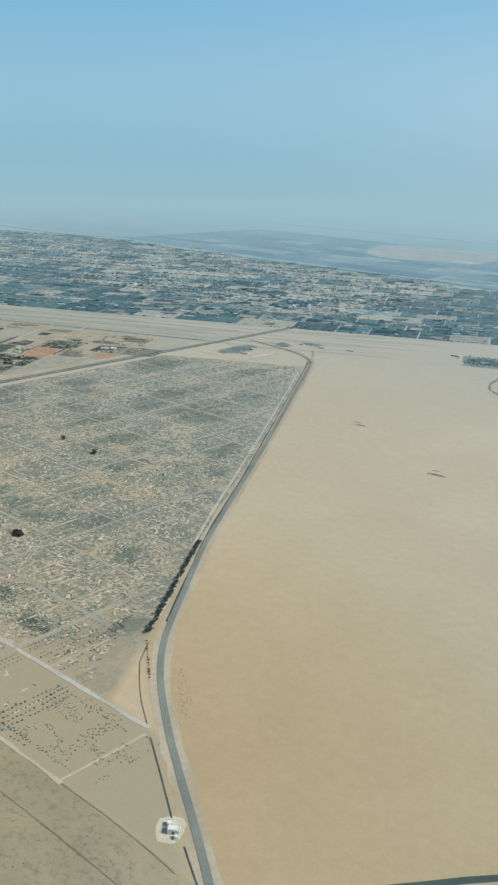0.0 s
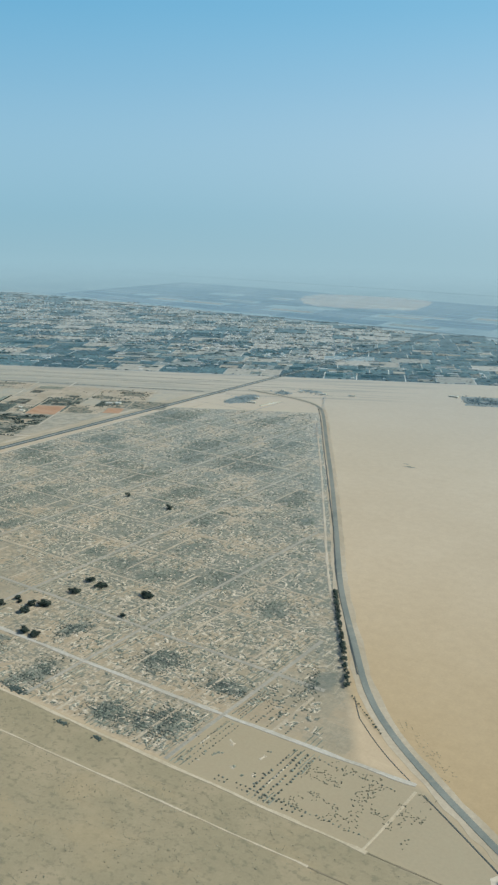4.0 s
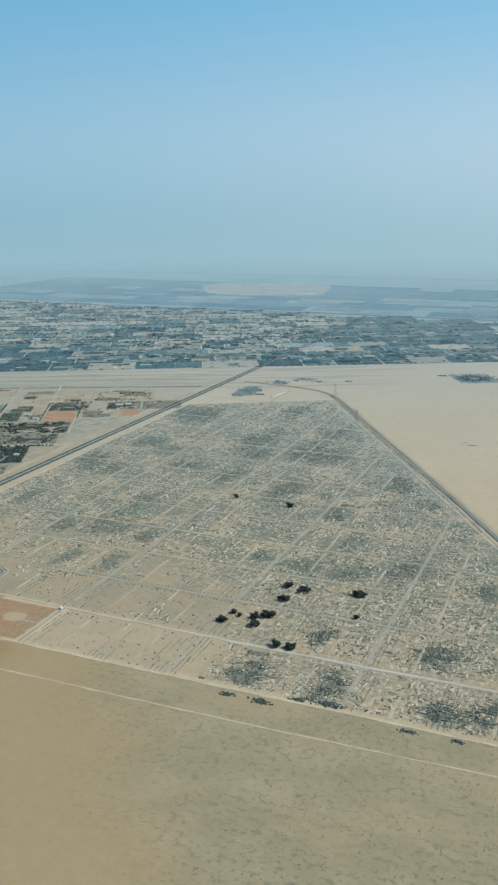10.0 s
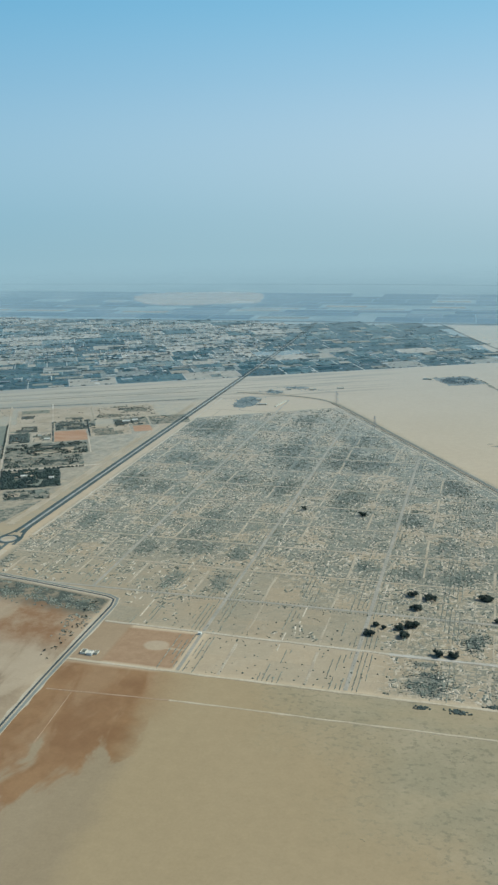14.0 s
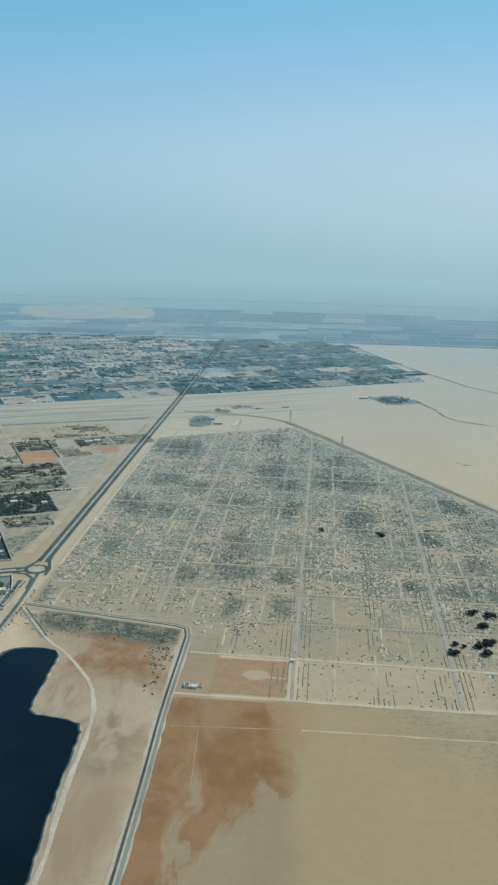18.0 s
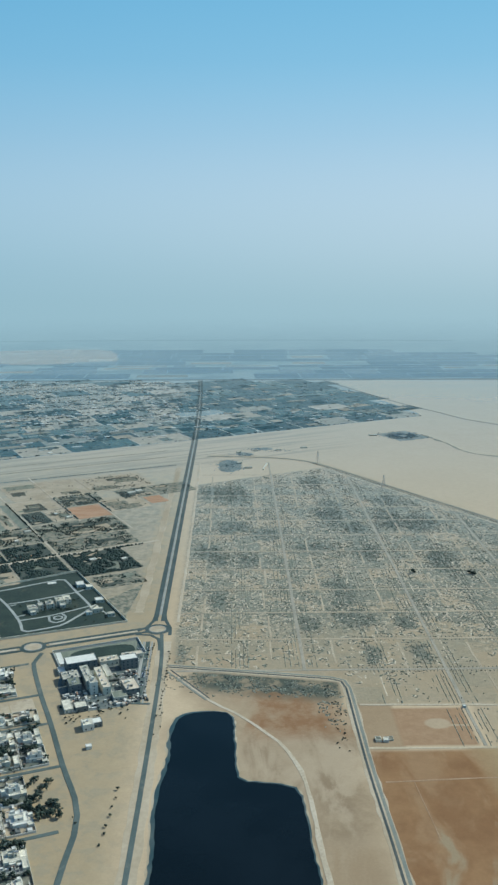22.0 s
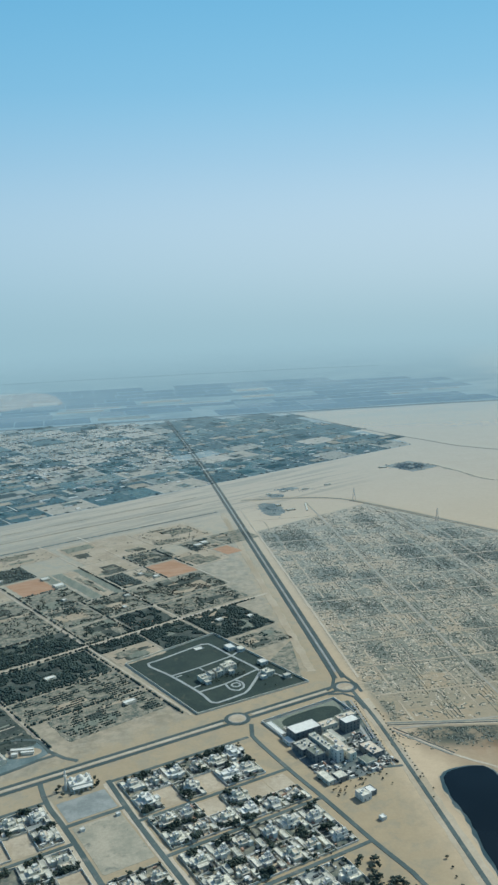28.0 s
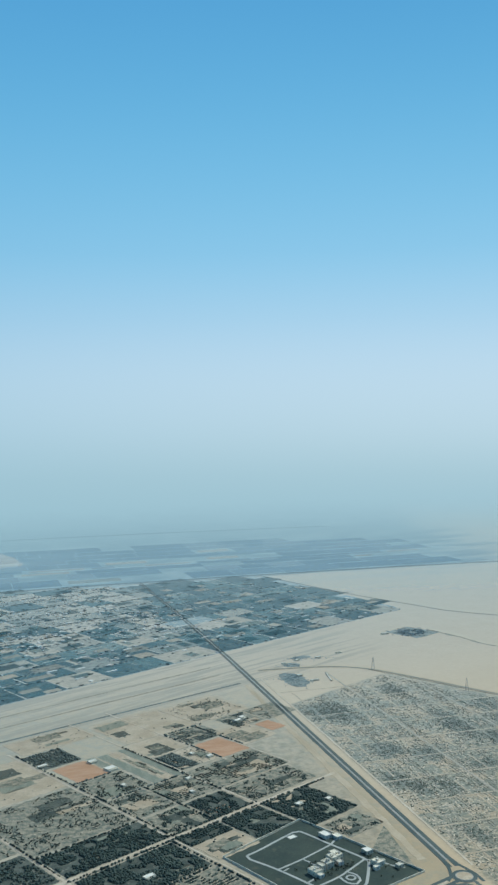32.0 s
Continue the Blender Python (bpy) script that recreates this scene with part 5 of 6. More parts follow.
dark_fields, pale_fields, lanes, hedges, far_houses = [], [], [], [], []
v = 397.0
while v < 1420:
    dv = rng.uniform(24, 62)
    u = -1000.0
    while u < 760:
        du = rng.uniform(26, 80)
        x, y = FARM(u + du / 2, v + dv / 2)
        if far_inside(x, y):
            town, east = far_town(x, y), x > 0
            fallow = 0.5 * wave(x, y, 130, 21.0) + rng.uniform(-0.35, 0.35)
            pale = fallow > (-0.04 if town else 0.26 if east else 0.2)
            if -118 < x < -14 and 960 < y < 1190 or 20 < x < 95 and 780 < y < 850 or -215 < x < -150 and v < 440:
                pale = True
            row_of = pale_fields if pale else dark_fields
            row_of.append((x, y, 0, du - 1.0, dv - 1.0, 0.1 + 0.02 * rng.random(), TILT))
            for _ in range(rng.randrange(0, 3)):
                h, w = rng.uniform(9, 24), du * rng.uniform(0.2, 0.6)
                q = FARM(u + rng.uniform(w / 2, du - w / 2), v + rng.uniform(min(h, dv) / 2, dv - min(h, dv) / 2))
                (dark_fields if pale or rng.random() < 0.5 else pale_fields).append((q[0], q[1], 0, w, min(h, dv - 1), 0.14 + 0.03 * rng.random(), TILT))
            if rng.random() < 0.3:
                w = du * rng.uniform(0.25, 1.0)
                q = FARM(u + rng.uniform(w / 2, du - w / 2), v + rng.uniform(1, dv - 1))
                lanes.append((q[0], q[1], 0, w, rng.uniform(1.2, 2.6), 0.17 + 0.02 * rng.random(), TILT))
            if rng.random() < 0.7:
                q = FARM(u, v + dv / 2)
                lanes.append((q[0], q[1], 0, 1.6, dv, 0.19, TILT))
            for _ in range(int(du * dv / (90 if town else 240))):
                q = FARM(u + rng.uniform(0, du), v + rng.choice((0.6, dv - 0.6, rng.uniform(1, dv - 1))))
                r = rng.uniform(0.7, 1.9)
                hedges.append((q[0], q[1], 0, r * rng.uniform(1, 2.4), r, r * 0.8, TILT))
            for _ in range(rng.randrange(3, 12) if town and wave(x, y, 90, 4.0) > -0.25 else int(rng.random() < 0.3)):
                q = FARM(u + rng.uniform(1, du - 1), v + rng.uniform(1, dv - 1))
                far_houses.append((q[0], q[1], 0, rng.uniform(2, 6), rng.uniform(2, 5), rng.uniform(0.8, 1.8), TILT + rng.choice((0, 0, 0.3))))
        u += du
    v += dv
# broken blocks of fields beyond the far highway, haze painted in as lighter blue
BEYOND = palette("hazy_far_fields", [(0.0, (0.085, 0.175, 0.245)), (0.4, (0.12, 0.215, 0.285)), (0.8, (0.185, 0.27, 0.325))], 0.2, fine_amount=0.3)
beyond = random.Random(77)
beyond_fields = []
v = 1262.0
while v < 1780:
    dv = beyond.uniform(34, 90)
    u = -1100.0
    while u < 640:
        du = beyond.uniform(50, 150)
        chance = beyond.random() + 0.25 * wave(u, v, 260, 5.0)
        w, d = du - 2.0, dv - beyond.uniform(2.0, 8.0)
        if chance < 0.8:
            beyond_fields.append((u + du / 2, v + dv / 2, 0, w, d, 0.12, 0.03))
        elif chance > 0.93:
            pale_fields.append((u + du / 2, v + dv / 2, 0, w * 0.8, d * 0.5, 0.12, 0.03))
        u += du
    v += dv
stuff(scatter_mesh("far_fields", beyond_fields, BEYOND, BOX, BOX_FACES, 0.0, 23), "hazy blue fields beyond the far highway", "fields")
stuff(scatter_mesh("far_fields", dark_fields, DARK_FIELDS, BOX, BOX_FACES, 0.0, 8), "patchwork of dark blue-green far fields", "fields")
stuff(scatter_mesh("far_fields", pale_fields, PALE_FIELDS, BOX, BOX_FACES, 0.0, 19), "pale bare far fields and empty lots", "fields")
stuff(scatter_mesh("far_lanes", lanes, FAR_LANE, BOX, BOX_FACES, 0.0, 18), "pale lanes and bare strips between far fields", "lanes")
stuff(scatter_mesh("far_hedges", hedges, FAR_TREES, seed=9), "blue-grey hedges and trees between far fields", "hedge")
for _ in range(160):
    u, v = rng.uniform(-900, 560), rng.uniform(398, 560)
    x, y = FARM(u, v)
    if far_inside(x, y):
        far_houses.append((x, y, 0, rng.uniform(4, 16), rng.uniform(2, 4), rng.uniform(0.8, 1.5), TILT))
stuff(scatter_mesh("far_houses", far_houses, PALE_BLOCKS, BOX, BOX_FACES, 0.0, 10), "pale low houses of a far town", "houses")
strip("race_track", [FARM(-96 + 15 * math.cos(k * math.pi / 8), 440 + 17 * math.sin(k * math.pi / 8)) for k in range(16)], 2.5, DARK_FIELDS, 0.3, "dark oval track in a pale far yard", "track", 4.0, True)
# asphalt turned bluer to put distance haze into the road
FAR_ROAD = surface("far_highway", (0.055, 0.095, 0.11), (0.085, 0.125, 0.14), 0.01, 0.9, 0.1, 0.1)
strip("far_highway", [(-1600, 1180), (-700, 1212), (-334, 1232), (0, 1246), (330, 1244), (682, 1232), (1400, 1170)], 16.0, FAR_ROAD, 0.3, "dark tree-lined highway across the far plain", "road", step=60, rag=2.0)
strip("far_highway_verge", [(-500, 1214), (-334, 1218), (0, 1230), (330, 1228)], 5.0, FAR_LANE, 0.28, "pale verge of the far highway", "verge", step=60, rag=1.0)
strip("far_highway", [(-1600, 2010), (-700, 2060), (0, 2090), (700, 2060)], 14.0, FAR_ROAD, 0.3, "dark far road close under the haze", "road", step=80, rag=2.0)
FAR_FLAT = surface("far_pale_flat", (0.52, 0.485, 0.41), (0.64, 0.60, 0.52), 0.02, 0.95, 0.05, 0.15)
patch("far_sand_flat", [(-408, 1500), (-520, 1560), (-580, 1700), (-556, 1800), (-309, 1835), (-240, 1700), (-222, 1575), (-290, 1560)], FAR_FLAT, 0.4, "pale bare far plateau", "ground", 30, 9)
# sand flats east: distant grove and a faint ridge
rows = []
# scrubby far soil, its colour shifted to blue-grey for haze
FAR_YARD = surface("far_grove_floor", (0.12, 0.17, 0.175), (0.2, 0.235, 0.225), 0.05, 0.95, 0.3, 0.3, c3=(0.36, 0.35, 0.31))
patch("far_grove_floor", poly([(256, 676), (300, 700), (330, 652), (282, 628)]), FAR_YARD, 0.1, "dark grey-green grove floor on the sand", "ground", 5.0, 2.0)
for _ in range(420):
    x, y = rng.gauss(292, 11), rng.gauss(664, 10)
    if abs(x - 292) + abs(y - 664) > 9:
        rows.append((x, y, 0, rng.uniform(0.8, 1.7), rng.uniform(0.8, 1.7), rng.uniform(0.5, 1.0), 0.0))
stuff(scatter_mesh("far_grove", rows, FAR_BUSH, seed=12), "blue-grey haze-tinted grove on the far sand", "grove")
strip("sand_ridge", [(322, 668), (340, 610), (352, 566), (372, 537), (450, 505)], 3.5, SCRUB_SOIL, 0.25, "low grey ridge line across the sand", "ridge", 10, rag=2.0)
strip("far_track", [(234, 1235), (285, 1090), (333, 960), (385, 850), (448, 746), (700, 540)], 4.0, OLD_ASPHALT, 0.22, "faint far road along the fields", "road", 40)
for x, y, w, d in ((464, 268, 9, 2.0), (458, 276, 4, 1.2), (343, 333, 7, 1.6), (336, 340, 3, 1.0)):
    patch("scraped_soil", [(x - w, y - d), (x, y - d * 1.3), (x + w, y), (x + w * 0.4, y + d), (x - w * 0.5, y + d * 0.7)], SCRUB_SOIL, 0.08, "low grey spoil heap on bare sand", "spoil", 2.0, 0.5, thick=0.08)

# ---- buildings ----
def block(bm, x0, x1, y0, y1, z0, z1, bevel=0.0, lip=0.0):
    """A box; with lip, its top becomes a parapet round a sunken roof."""
    vs = [bm.verts.new((x, y, z)) for z in (z0, z1) for x, y in ((x0, y0), (x1, y0), (x1, y1), (x0, y1))]
    for a, b, c, d in ((0, 1, 5, 4), (1, 2, 6, 5), (2, 3, 7, 6), (3, 0, 4, 7)):
        bm.faces.new((vs[a], vs[b], vs[c], vs[d]))
    bm.faces.new((vs[3], vs[2], vs[1], vs[0]))
    if not lip:
        bm.faces.new(vs[4:])
        return
    t = min(0.25, (x1 - x0) * 0.08)
    inner = [bm.verts.new((x, y, z)) for z in (z1, z1 - lip) for x, y in ((x0 + t, y0 + t), (x1 - t, y0 + t), (x1 - t, y1 - t), (x0 + t, y1 - t))]
    for k in range(4):
        n = (k + 1) % 4
        bm.faces.new((vs[4 + k], vs[4 + n], inner[n], inner[k]))
        bm.faces.new((inner[k], inner[n], inner[4 + n], inner[4 + k]))


def part(name, bm, material, parent, label=""):
    me = bpy.data.meshes.new(name)
    bm.to_mesh(me)
    bm.free()
    me.materials.append(material)
    ob = new(name, me)
    ob.parent = parent
    if label:
        ob["label"] = label
    return ob


def volume(name, parent, x0, x1, y0, y1, z0, z1, wall, roof, label=""):
    """A storey or wing: parapet walls with a sunken roof slab under it."""
    bm = bmesh.new()
    block(bm, x0, x1, y0, y1, z0, z1, lip=0.3)
    ob = part(name, bm, wall, parent, label)
    bm = bmesh.new()
    t = min(0.25, (x1 - x0) * 0.08) + 0.01
    block(bm, x0 + t, x1 - t, y0 + t, y1 - t, z1 - 0.3, z1 - 0.22)
    part("roof", bm, roof, ob)
    return ob


def windows(parent, x0, x1, y0, y1, z, h, n, sides="snew", w=0.7):
    """Dark panes set 3 cm proud in sunk frames on the named sides."""
    for side in sides:
        for k in range(n):
            t = (k + 0.5) / n
            bm = bmesh.new()
            if side in "sn":
                x, y = x0 + (x1 - x0) * t, (y0 if side == "s" else y1)
                block(bm, x - w / 2, x + w / 2, y - 0.04, y + 0.04, z, z + h)
            else:
                x, y = (x0 if side == "w" else x1), y0 + (y1 - y0) * t
                block(bm, x - 0.04, x + 0.04, y - w / 2, y + w / 2, z, z + h)
            part("window", bm, WINDOW, parent)


def villa(seed):
    """A house of stacked and stepped boxes with parapets, roof rooms, tanks and a porch."""
    r = random.Random(seed)
    root = new("villa")
    w, d = r.uniform(6.0, 7.8), r.uniform(5.4, 7.4)
    wall, roof = ((WHITE_WALL, ROOF), (WALL, ROOF), (WHITE_WALL, WHITE_ROOF), (WALL, TAN_ROOF))[seed % 4]
    main = volume("ground_floor", root, -w / 2, w / 2, -d / 2, d / 2, 0, 2.1, wall, roof)
    ux0, ux1 = -w / 2 + r.uniform(0.2, 1.4), w / 2 - r.uniform(0.3, 2.4)
    uy0, uy1 = -d / 2 + r.uniform(0.2, 1.2), d / 2 - r.uniform(0.3, 2.2)
    split = ux0 + (ux1 - ux0) * r.uniform(0.4, 0.6)
    upper = volume("upper_floor", root, ux0, split - 0.02, uy0, uy1, 1.9, 3.9, wall, roof)
    setback = volume("upper_room", root, split + 0.02, ux1, uy0 + r.uniform(0.8, 1.8), uy1 - r.uniform(0.0, 0.9), 1.9, 3.6, wall, r.choice((ROOF, TAN_ROOF, roof)))
    volume("stair_tower", root, ux0 + 0.4, ux0 + 1.9, uy0 + 0.5, uy0 + 2.2, 3.7, 5.0, WHITE_WALL, WHITE_ROOF)
    side = r.choice((-1, 1))
    volume("wing", root, *sorted((side * (w / 2 + 0.01), side * (w / 2 + r.uniform(1.6, 2.8)))), -d / 2 + r.uniform(0.5, 2), d / 2 - r.uniform(0.3, 1), 0, r.uniform(1.6, 2.3), wall, roof)
    back = r.uniform(-w / 2 + 0.5, 0)
    volume("rear_room", root, back, back + r.uniform(2.0, 3.2), d / 2 + 0.01, d / 2 + r.uniform(1.2, 2.4), 0, r.uniform(1.5, 3.2), wall, r.choice((ROOF, WHITE_ROOF)))
    volume("porch", root, -1.2, 1.2, -d / 2 - 1.3, -d / 2 - 0.01, 0, 1.9, WHITE_WALL, roof)
    windows(main, -w / 2, w / 2, -d / 2, d / 2, 0.6, 0.9, 2, "sw" if side > 0 else "se")
    windows(upper, ux0, split, uy0, uy1, 2.5, 0.9, 1, "snw")
    windows(setback, split, ux1, uy0 + 1.3, uy1 - 0.4, 2.4, 0.8, 1, "e")
    bm = bmesh.new()
    block(bm, -0.4, 0.4, -d / 2 - 1.36, -d / 2 - 1.28, 0, 1.3)
    part("door", bm, BARK, root, "brown wooden front door")
    for a in (0.3, 1.2):
        bm = bmesh.new()
        block(bm, split - 0.7 - a, split - 0.1 - a, uy1 - 1.2, uy1 - 0.6, 3.66, 4.3)
        part("roof_tank", bm, STEEL, root, "grey water tank on the roof")
    return tagged(root, ("white" if wall is WHITE_WALL else "cream") + " two-storey flat-roofed villa in a walled plot", "villa", "villas of the district")


def annex(seed):
    r = random.Random(seed)
    root = new("outbuilding")
    w = r.uniform(4, 8)
    body = volume("body", root, -w / 2, w / 2, -1.3, 1.3, 0, 1.7, WALL, ROOF)
    windows(body, -w / 2, w / 2, -1.3, 1.3, 0.5, 0.7, 2, "s", 0.6)
    return tagged(root, "low cream outbuilding along a plot wall", "outbuilding", "outbuildings of the villas")


def wall_ring(name, pts, height, thick, material, label, category="wall", gap=None):
    """A closed boundary wall with thickness, joined at the corners."""
    bm = bmesh.new()
    n = len(pts)
    c = Vector((sum(p[0] for p in pts) / n, sum(p[1] for p in pts) / n))
    out = [bm.verts.new((*p, z)) for z in (0, height) for p in pts]
    inn = [bm.verts.new((*(Vector(p) + (c - Vector(p)).normalized() * thick * 1.4), z)) for z in (0, height) for p in pts]
    for k in range(n):
        if gap == k:
            continue
        m = (k + 1) % n
        bm.faces.new((out[k], out[m], out[n + m], out[n + k]))
        bm.faces.new((out[n + k], out[n + m], inn[n + m], inn[n + k]))
        bm.faces.new((inn[n + k], inn[n + m], inn[m], inn[k]))
    bmesh.ops.recalc_face_normals(bm, faces=bm.faces)
    me = bpy.data.meshes.new(name)
    bm.to_mesh(me)
    bm.free()
    me.materials.append(material)
    return tagged(new(name, me), label, category)


def house(name, x, y, turn, volumes, label, category, panes=True):
    """A building of several volumes in its own frame: (name, x0, x1, y0, y1, height, wall, roof)."""
    root = new(name)
    for vn, x0, x1, y0, y1, h, wall, roof in volumes:
        ob = volume(vn, root, x0, x1, y0, y1, 0, h, wall, roof)
        if h > 3.3 and x1 - x0 > 4 and roof is not WHITE_ROOF:
            r = random.Random(int(x0 * 7 + y0))
            for _ in range(int((x1 - x0) * (y1 - y0) / 22) + 1):
                a, b = r.uniform(x0 + 0.6, x1 - 2.4), r.uniform(y0 + 0.6, y1 - 2.4)
                bm = bmesh.new()
                block(bm, a, a + r.uniform(0.7, 1.7), b, b + r.uniform(0.7, 1.7), h - 0.23, h + r.uniform(0.4, 1.3))
                part("roof_box", bm, r.choice((wall, WHITE_WALL, STEEL)), ob)
        if panes and h > 2:
            floors = max(1, int(h / 2.0))
            for f in range(floors):
                windows(ob, x0, x1, y0, y1, 0.7 + f * 2.0, 0.9, max(1, min(5, int((x1 - x0) / 2.5))), "sn")
                windows(ob, x0, x1, y0, y1, 0.7 + f * 2.0, 0.9, max(1, min(3, int((y1 - y0) / 3))), "ew")
    root.matrix_world = pose(x, y, 0.02, 0, 0, turn)
    return tagged(root, label, category)


# the villa district
villa_kinds, annex_kinds = [villa(k) for k in range(9)], [annex(k) for k in range(3)]
used_v, used_a = set(), set()


def stand(kinds, used, k, m):
    if k in used:
        copy_thing(kinds[k], m)
    else:
        kinds[k].matrix_basis = m
        used.add(k)


clutter = []


def villa_plot(p0, p1, q0, q1):
    """A walled plot: empty sand, trees, or a villa with outbuildings, trees and yard clutter."""
    roll = rng.random()
    pc, qc = (p0 + p1) / 2, (q0 + q1) / 2
    corners = [TOWN(p0 + 0.3, q0 + 0.3), TOWN(p1 - 0.3, q0 + 0.3), TOWN(p1 - 0.3, q1 - 0.3), TOWN(p0 + 0.3, q1 - 0.3)]
    empty = roll < 0.13
    patch("plot_ground", poly(corners), BARE_SOIL if empty else rng.choice((YARD, YARD, YARD, BARE_SOIL, SCRUB_SOIL, CONCRETE)), 0.06, "bare sandy empty villa plot" if empty else "walled villa plot of swept soil and paving", "plot", 5.0)
    if empty and rng.random() < 0.5:
        return
    wall_ring("plot_wall", [TOWN(p0 + 0.2, q0 + 0.2), TOWN(p1 - 0.2, q0 + 0.2), TOWN(p1 - 0.2, q1 - 0.2), TOWN(p0 + 0.2, q1 - 0.2)], 1.1, 0.22, rng.choice((WALL, WHITE_WALL)), "cream rendered wall round a villa plot")
    if empty:
        return
    # one corner of the plot grows thick with trees
    cx, cy = p0 + rng.uniform(2, p1 - p0 - 2), rng.choice((q0 + 2.5, q1 - 2.5))
    for _ in range(rng.choice((3, 7, 10, 14, 18))):
        plant(*TOWN(max(p0 + 0.8, min(p1 - 0.8, cx + rng.gauss(0, 2.3))), max(q0 + 0.8, min(q1 - 0.8, cy + rng.gauss(0, 1.5)))), rng.uniform(0.6, 1.0), label="dark garden tree beside a villa wall")
    for _ in range(rng.randrange(3, 9)):
        u, v = (rng.uniform(p0 + 1, p1 - 1), rng.choice((q0 + 1.0, q1 - 1.0))) if rng.random() < 0.6 else (rng.choice((p0 + 1.0, p1 - 1.0)), rng.uniform(q0 + 1, q1 - 1))
        plant(*TOWN(u, v), rng.uniform(0.4, 0.8), label="dark garden tree beside a villa wall")
    if roll < 0.17:
        return
    turn = 20 + rng.choice((0, 90, 180, 270))
    x, y = TOWN(pc + rng.uniform(-1, 1), qc + rng.uniform(-1.5, 1.5))
    s = min(rng.uniform(0.92, 1.14), (p1 - p0 - 1.0) / 8.8)
    stand(villa_kinds, used_v, rng.randrange(len(villa_kinds)), Matrix.Translation((x, y, 0.02)) @ Matrix.Rotation(radians(turn), 4, "Z") @ Matrix.Diagonal((s * rng.uniform(0.88, 1.1), s * rng.uniform(0.9, 1.05), rng.uniform(0.85, 1.1), 1)))
    for j in range(rng.choice((1, 2, 2, 3))):
        side = j % 2
        x, y = TOWN(p0 + 1.9 if side else p1 - 1.9, qc + (rng.uniform(-6, -1) if j < 1 else rng.uniform(2, 6)))
        stand(annex_kinds, used_a, rng.randrange(3), pose(x, y, 0.02, 0, 0, 110 + 180 * side))
    for _ in range(rng.randrange(14, 26)):
        u, v = rng.uniform(p0 + 0.8, p1 - 0.8), rng.uniform(q0 + 0.8, q1 - 0.8)
        if abs(u - pc) > 3.6 or abs(v - qc) > 3.6:
            low = rng.random() < 0.4
            clutter.append((*TOWN(u, v), 0.05, rng.uniform(2.0, 5.0) if low else rng.uniform(0.6, 3.2), 0.25 if low else rng.uniform(0.5, 2.0), rng.uniform(0.5, 1.0) if low else rng.uniform(0.4, 1.8), radians(20 + rng.choice((0, 90)))))


def villa_block(p0, p1, q0, q1, wide=13.5):
    n = max(1, round((p1 - p0) / wide))
    mid = (q0 + q1) / 2
    for k in range(n):
        a, b = p0 + (p1 - p0) * k / n, p0 + (p1 - p0) * (k + 1) / n
        villa_plot(a, b, mid, q1)
        villa_plot(a, b, q0, mid)


for p0, p1, q0, q1 in ((-94, -18, -65.5, -28), (-94, -10, -100.5, -70.5), (-94, -12, -145, -106), (-94, -26, -198, -151), (-90, -32, -244, -204), (-94, -40, -290, -248),
                       (-232, -137, -65, -27), (-232, -137, -109, -71), (-232, -138, -153, -115), (-232, -138, -197, -159), (-131, -103, -146, -106), (-131, -104, -196, -152)):
    villa_block(p0, p1, q0, q1)
for x, y in (TOWN(-16, -30), TOWN(-22, -31), TOWN(-26, -33), TOWN(-18, -36)):
    for _ in range(3):
        plant(x + rng.uniform(-2, 2), y + rng.uniform(-2, 2), 0.8, label="dark tree in a grove by the villas")
for _ in range(34):
    plant(*TOWN(rng.uniform(-26, -14), rng.uniform(-192, -156)), 0.85, label="dark palm-like tree in a planted lot")
LOT_SOIL = surface("stained_lot", (0.26, 0.25, 0.19), (0.38, 0.335, 0.25), 0.05, 0.95, 0.5, 0.15, c3=(0.17, 0.175, 0.14))
patch("open_lot", poly([TOWN(-130, -55), TOWN(-103, -55), TOWN(-103, -100), TOWN(-130, -100)]), LOT_SOIL, 0.07, "bare sandy open lot with faint dark stains", "lot", 4.0)
for x, y in (TOWN(-105, -57), TOWN(-126, -60)):
    house("hut", x, y, 20, [("body", -1.2, 1.2, -1, 1, 1.6, WHITE_WALL, WHITE_ROOF)], "small white hut at the edge of a lot", "hut", False)

CLUTTER = palette("yard_clutter", [(0.0, (0.60, 0.58, 0.52)), (0.35, (0.42, 0.39, 0.33)), (0.55, (0.14, 0.15, 0.14)), (0.75, (0.07, 0.08, 0.08)), (0.92, (0.38, 0.24, 0.17))], 0.5, fine_amount=0.1)
stuff(scatter_mesh("yard_clutter", clutter, CLUTTER, BOX, BOX_FACES, 0.0, 16), "sheds, canopies, tanks and low walls in villa yards", "clutter")
# mosque
root = new("mosque")
bm = bmesh.new()
block(bm, -6.5, 6.5, -4.5, 4.5, 0, 3.4, lip=0.3)
hall = part("prayer_hall", bm, WHITE_WALL, root)
windows(hall, -6.5, 6.5, -4.5, 4.5, 0.8, 1.6, 5, "sn", 0.7)
windows(hall, -6.5, 6.5, -4.5, 4.5, 0.8, 1.6, 3, "ew", 0.7)
bm = bmesh.new()
block(bm, -6.2, 6.2, -4.2, 4.2, 3.0, 3.15)
part("roof", bm, WHITE_ROOF, root)


def lathe(bm, profile, x=0.0, y=0.0, n=12):
    rings = [[bm.verts.new((x + r * math.cos(2 * math.pi * k / n), y + r * math.sin(2 * math.pi * k / n), z)) for k in range(n)] for r, z in profile]
    for a, b in zip(rings, rings[1:]):
        for k in range(n):
            bm.faces.new((a[k], a[(k + 1) % n], b[(k + 1) % n], b[k]))


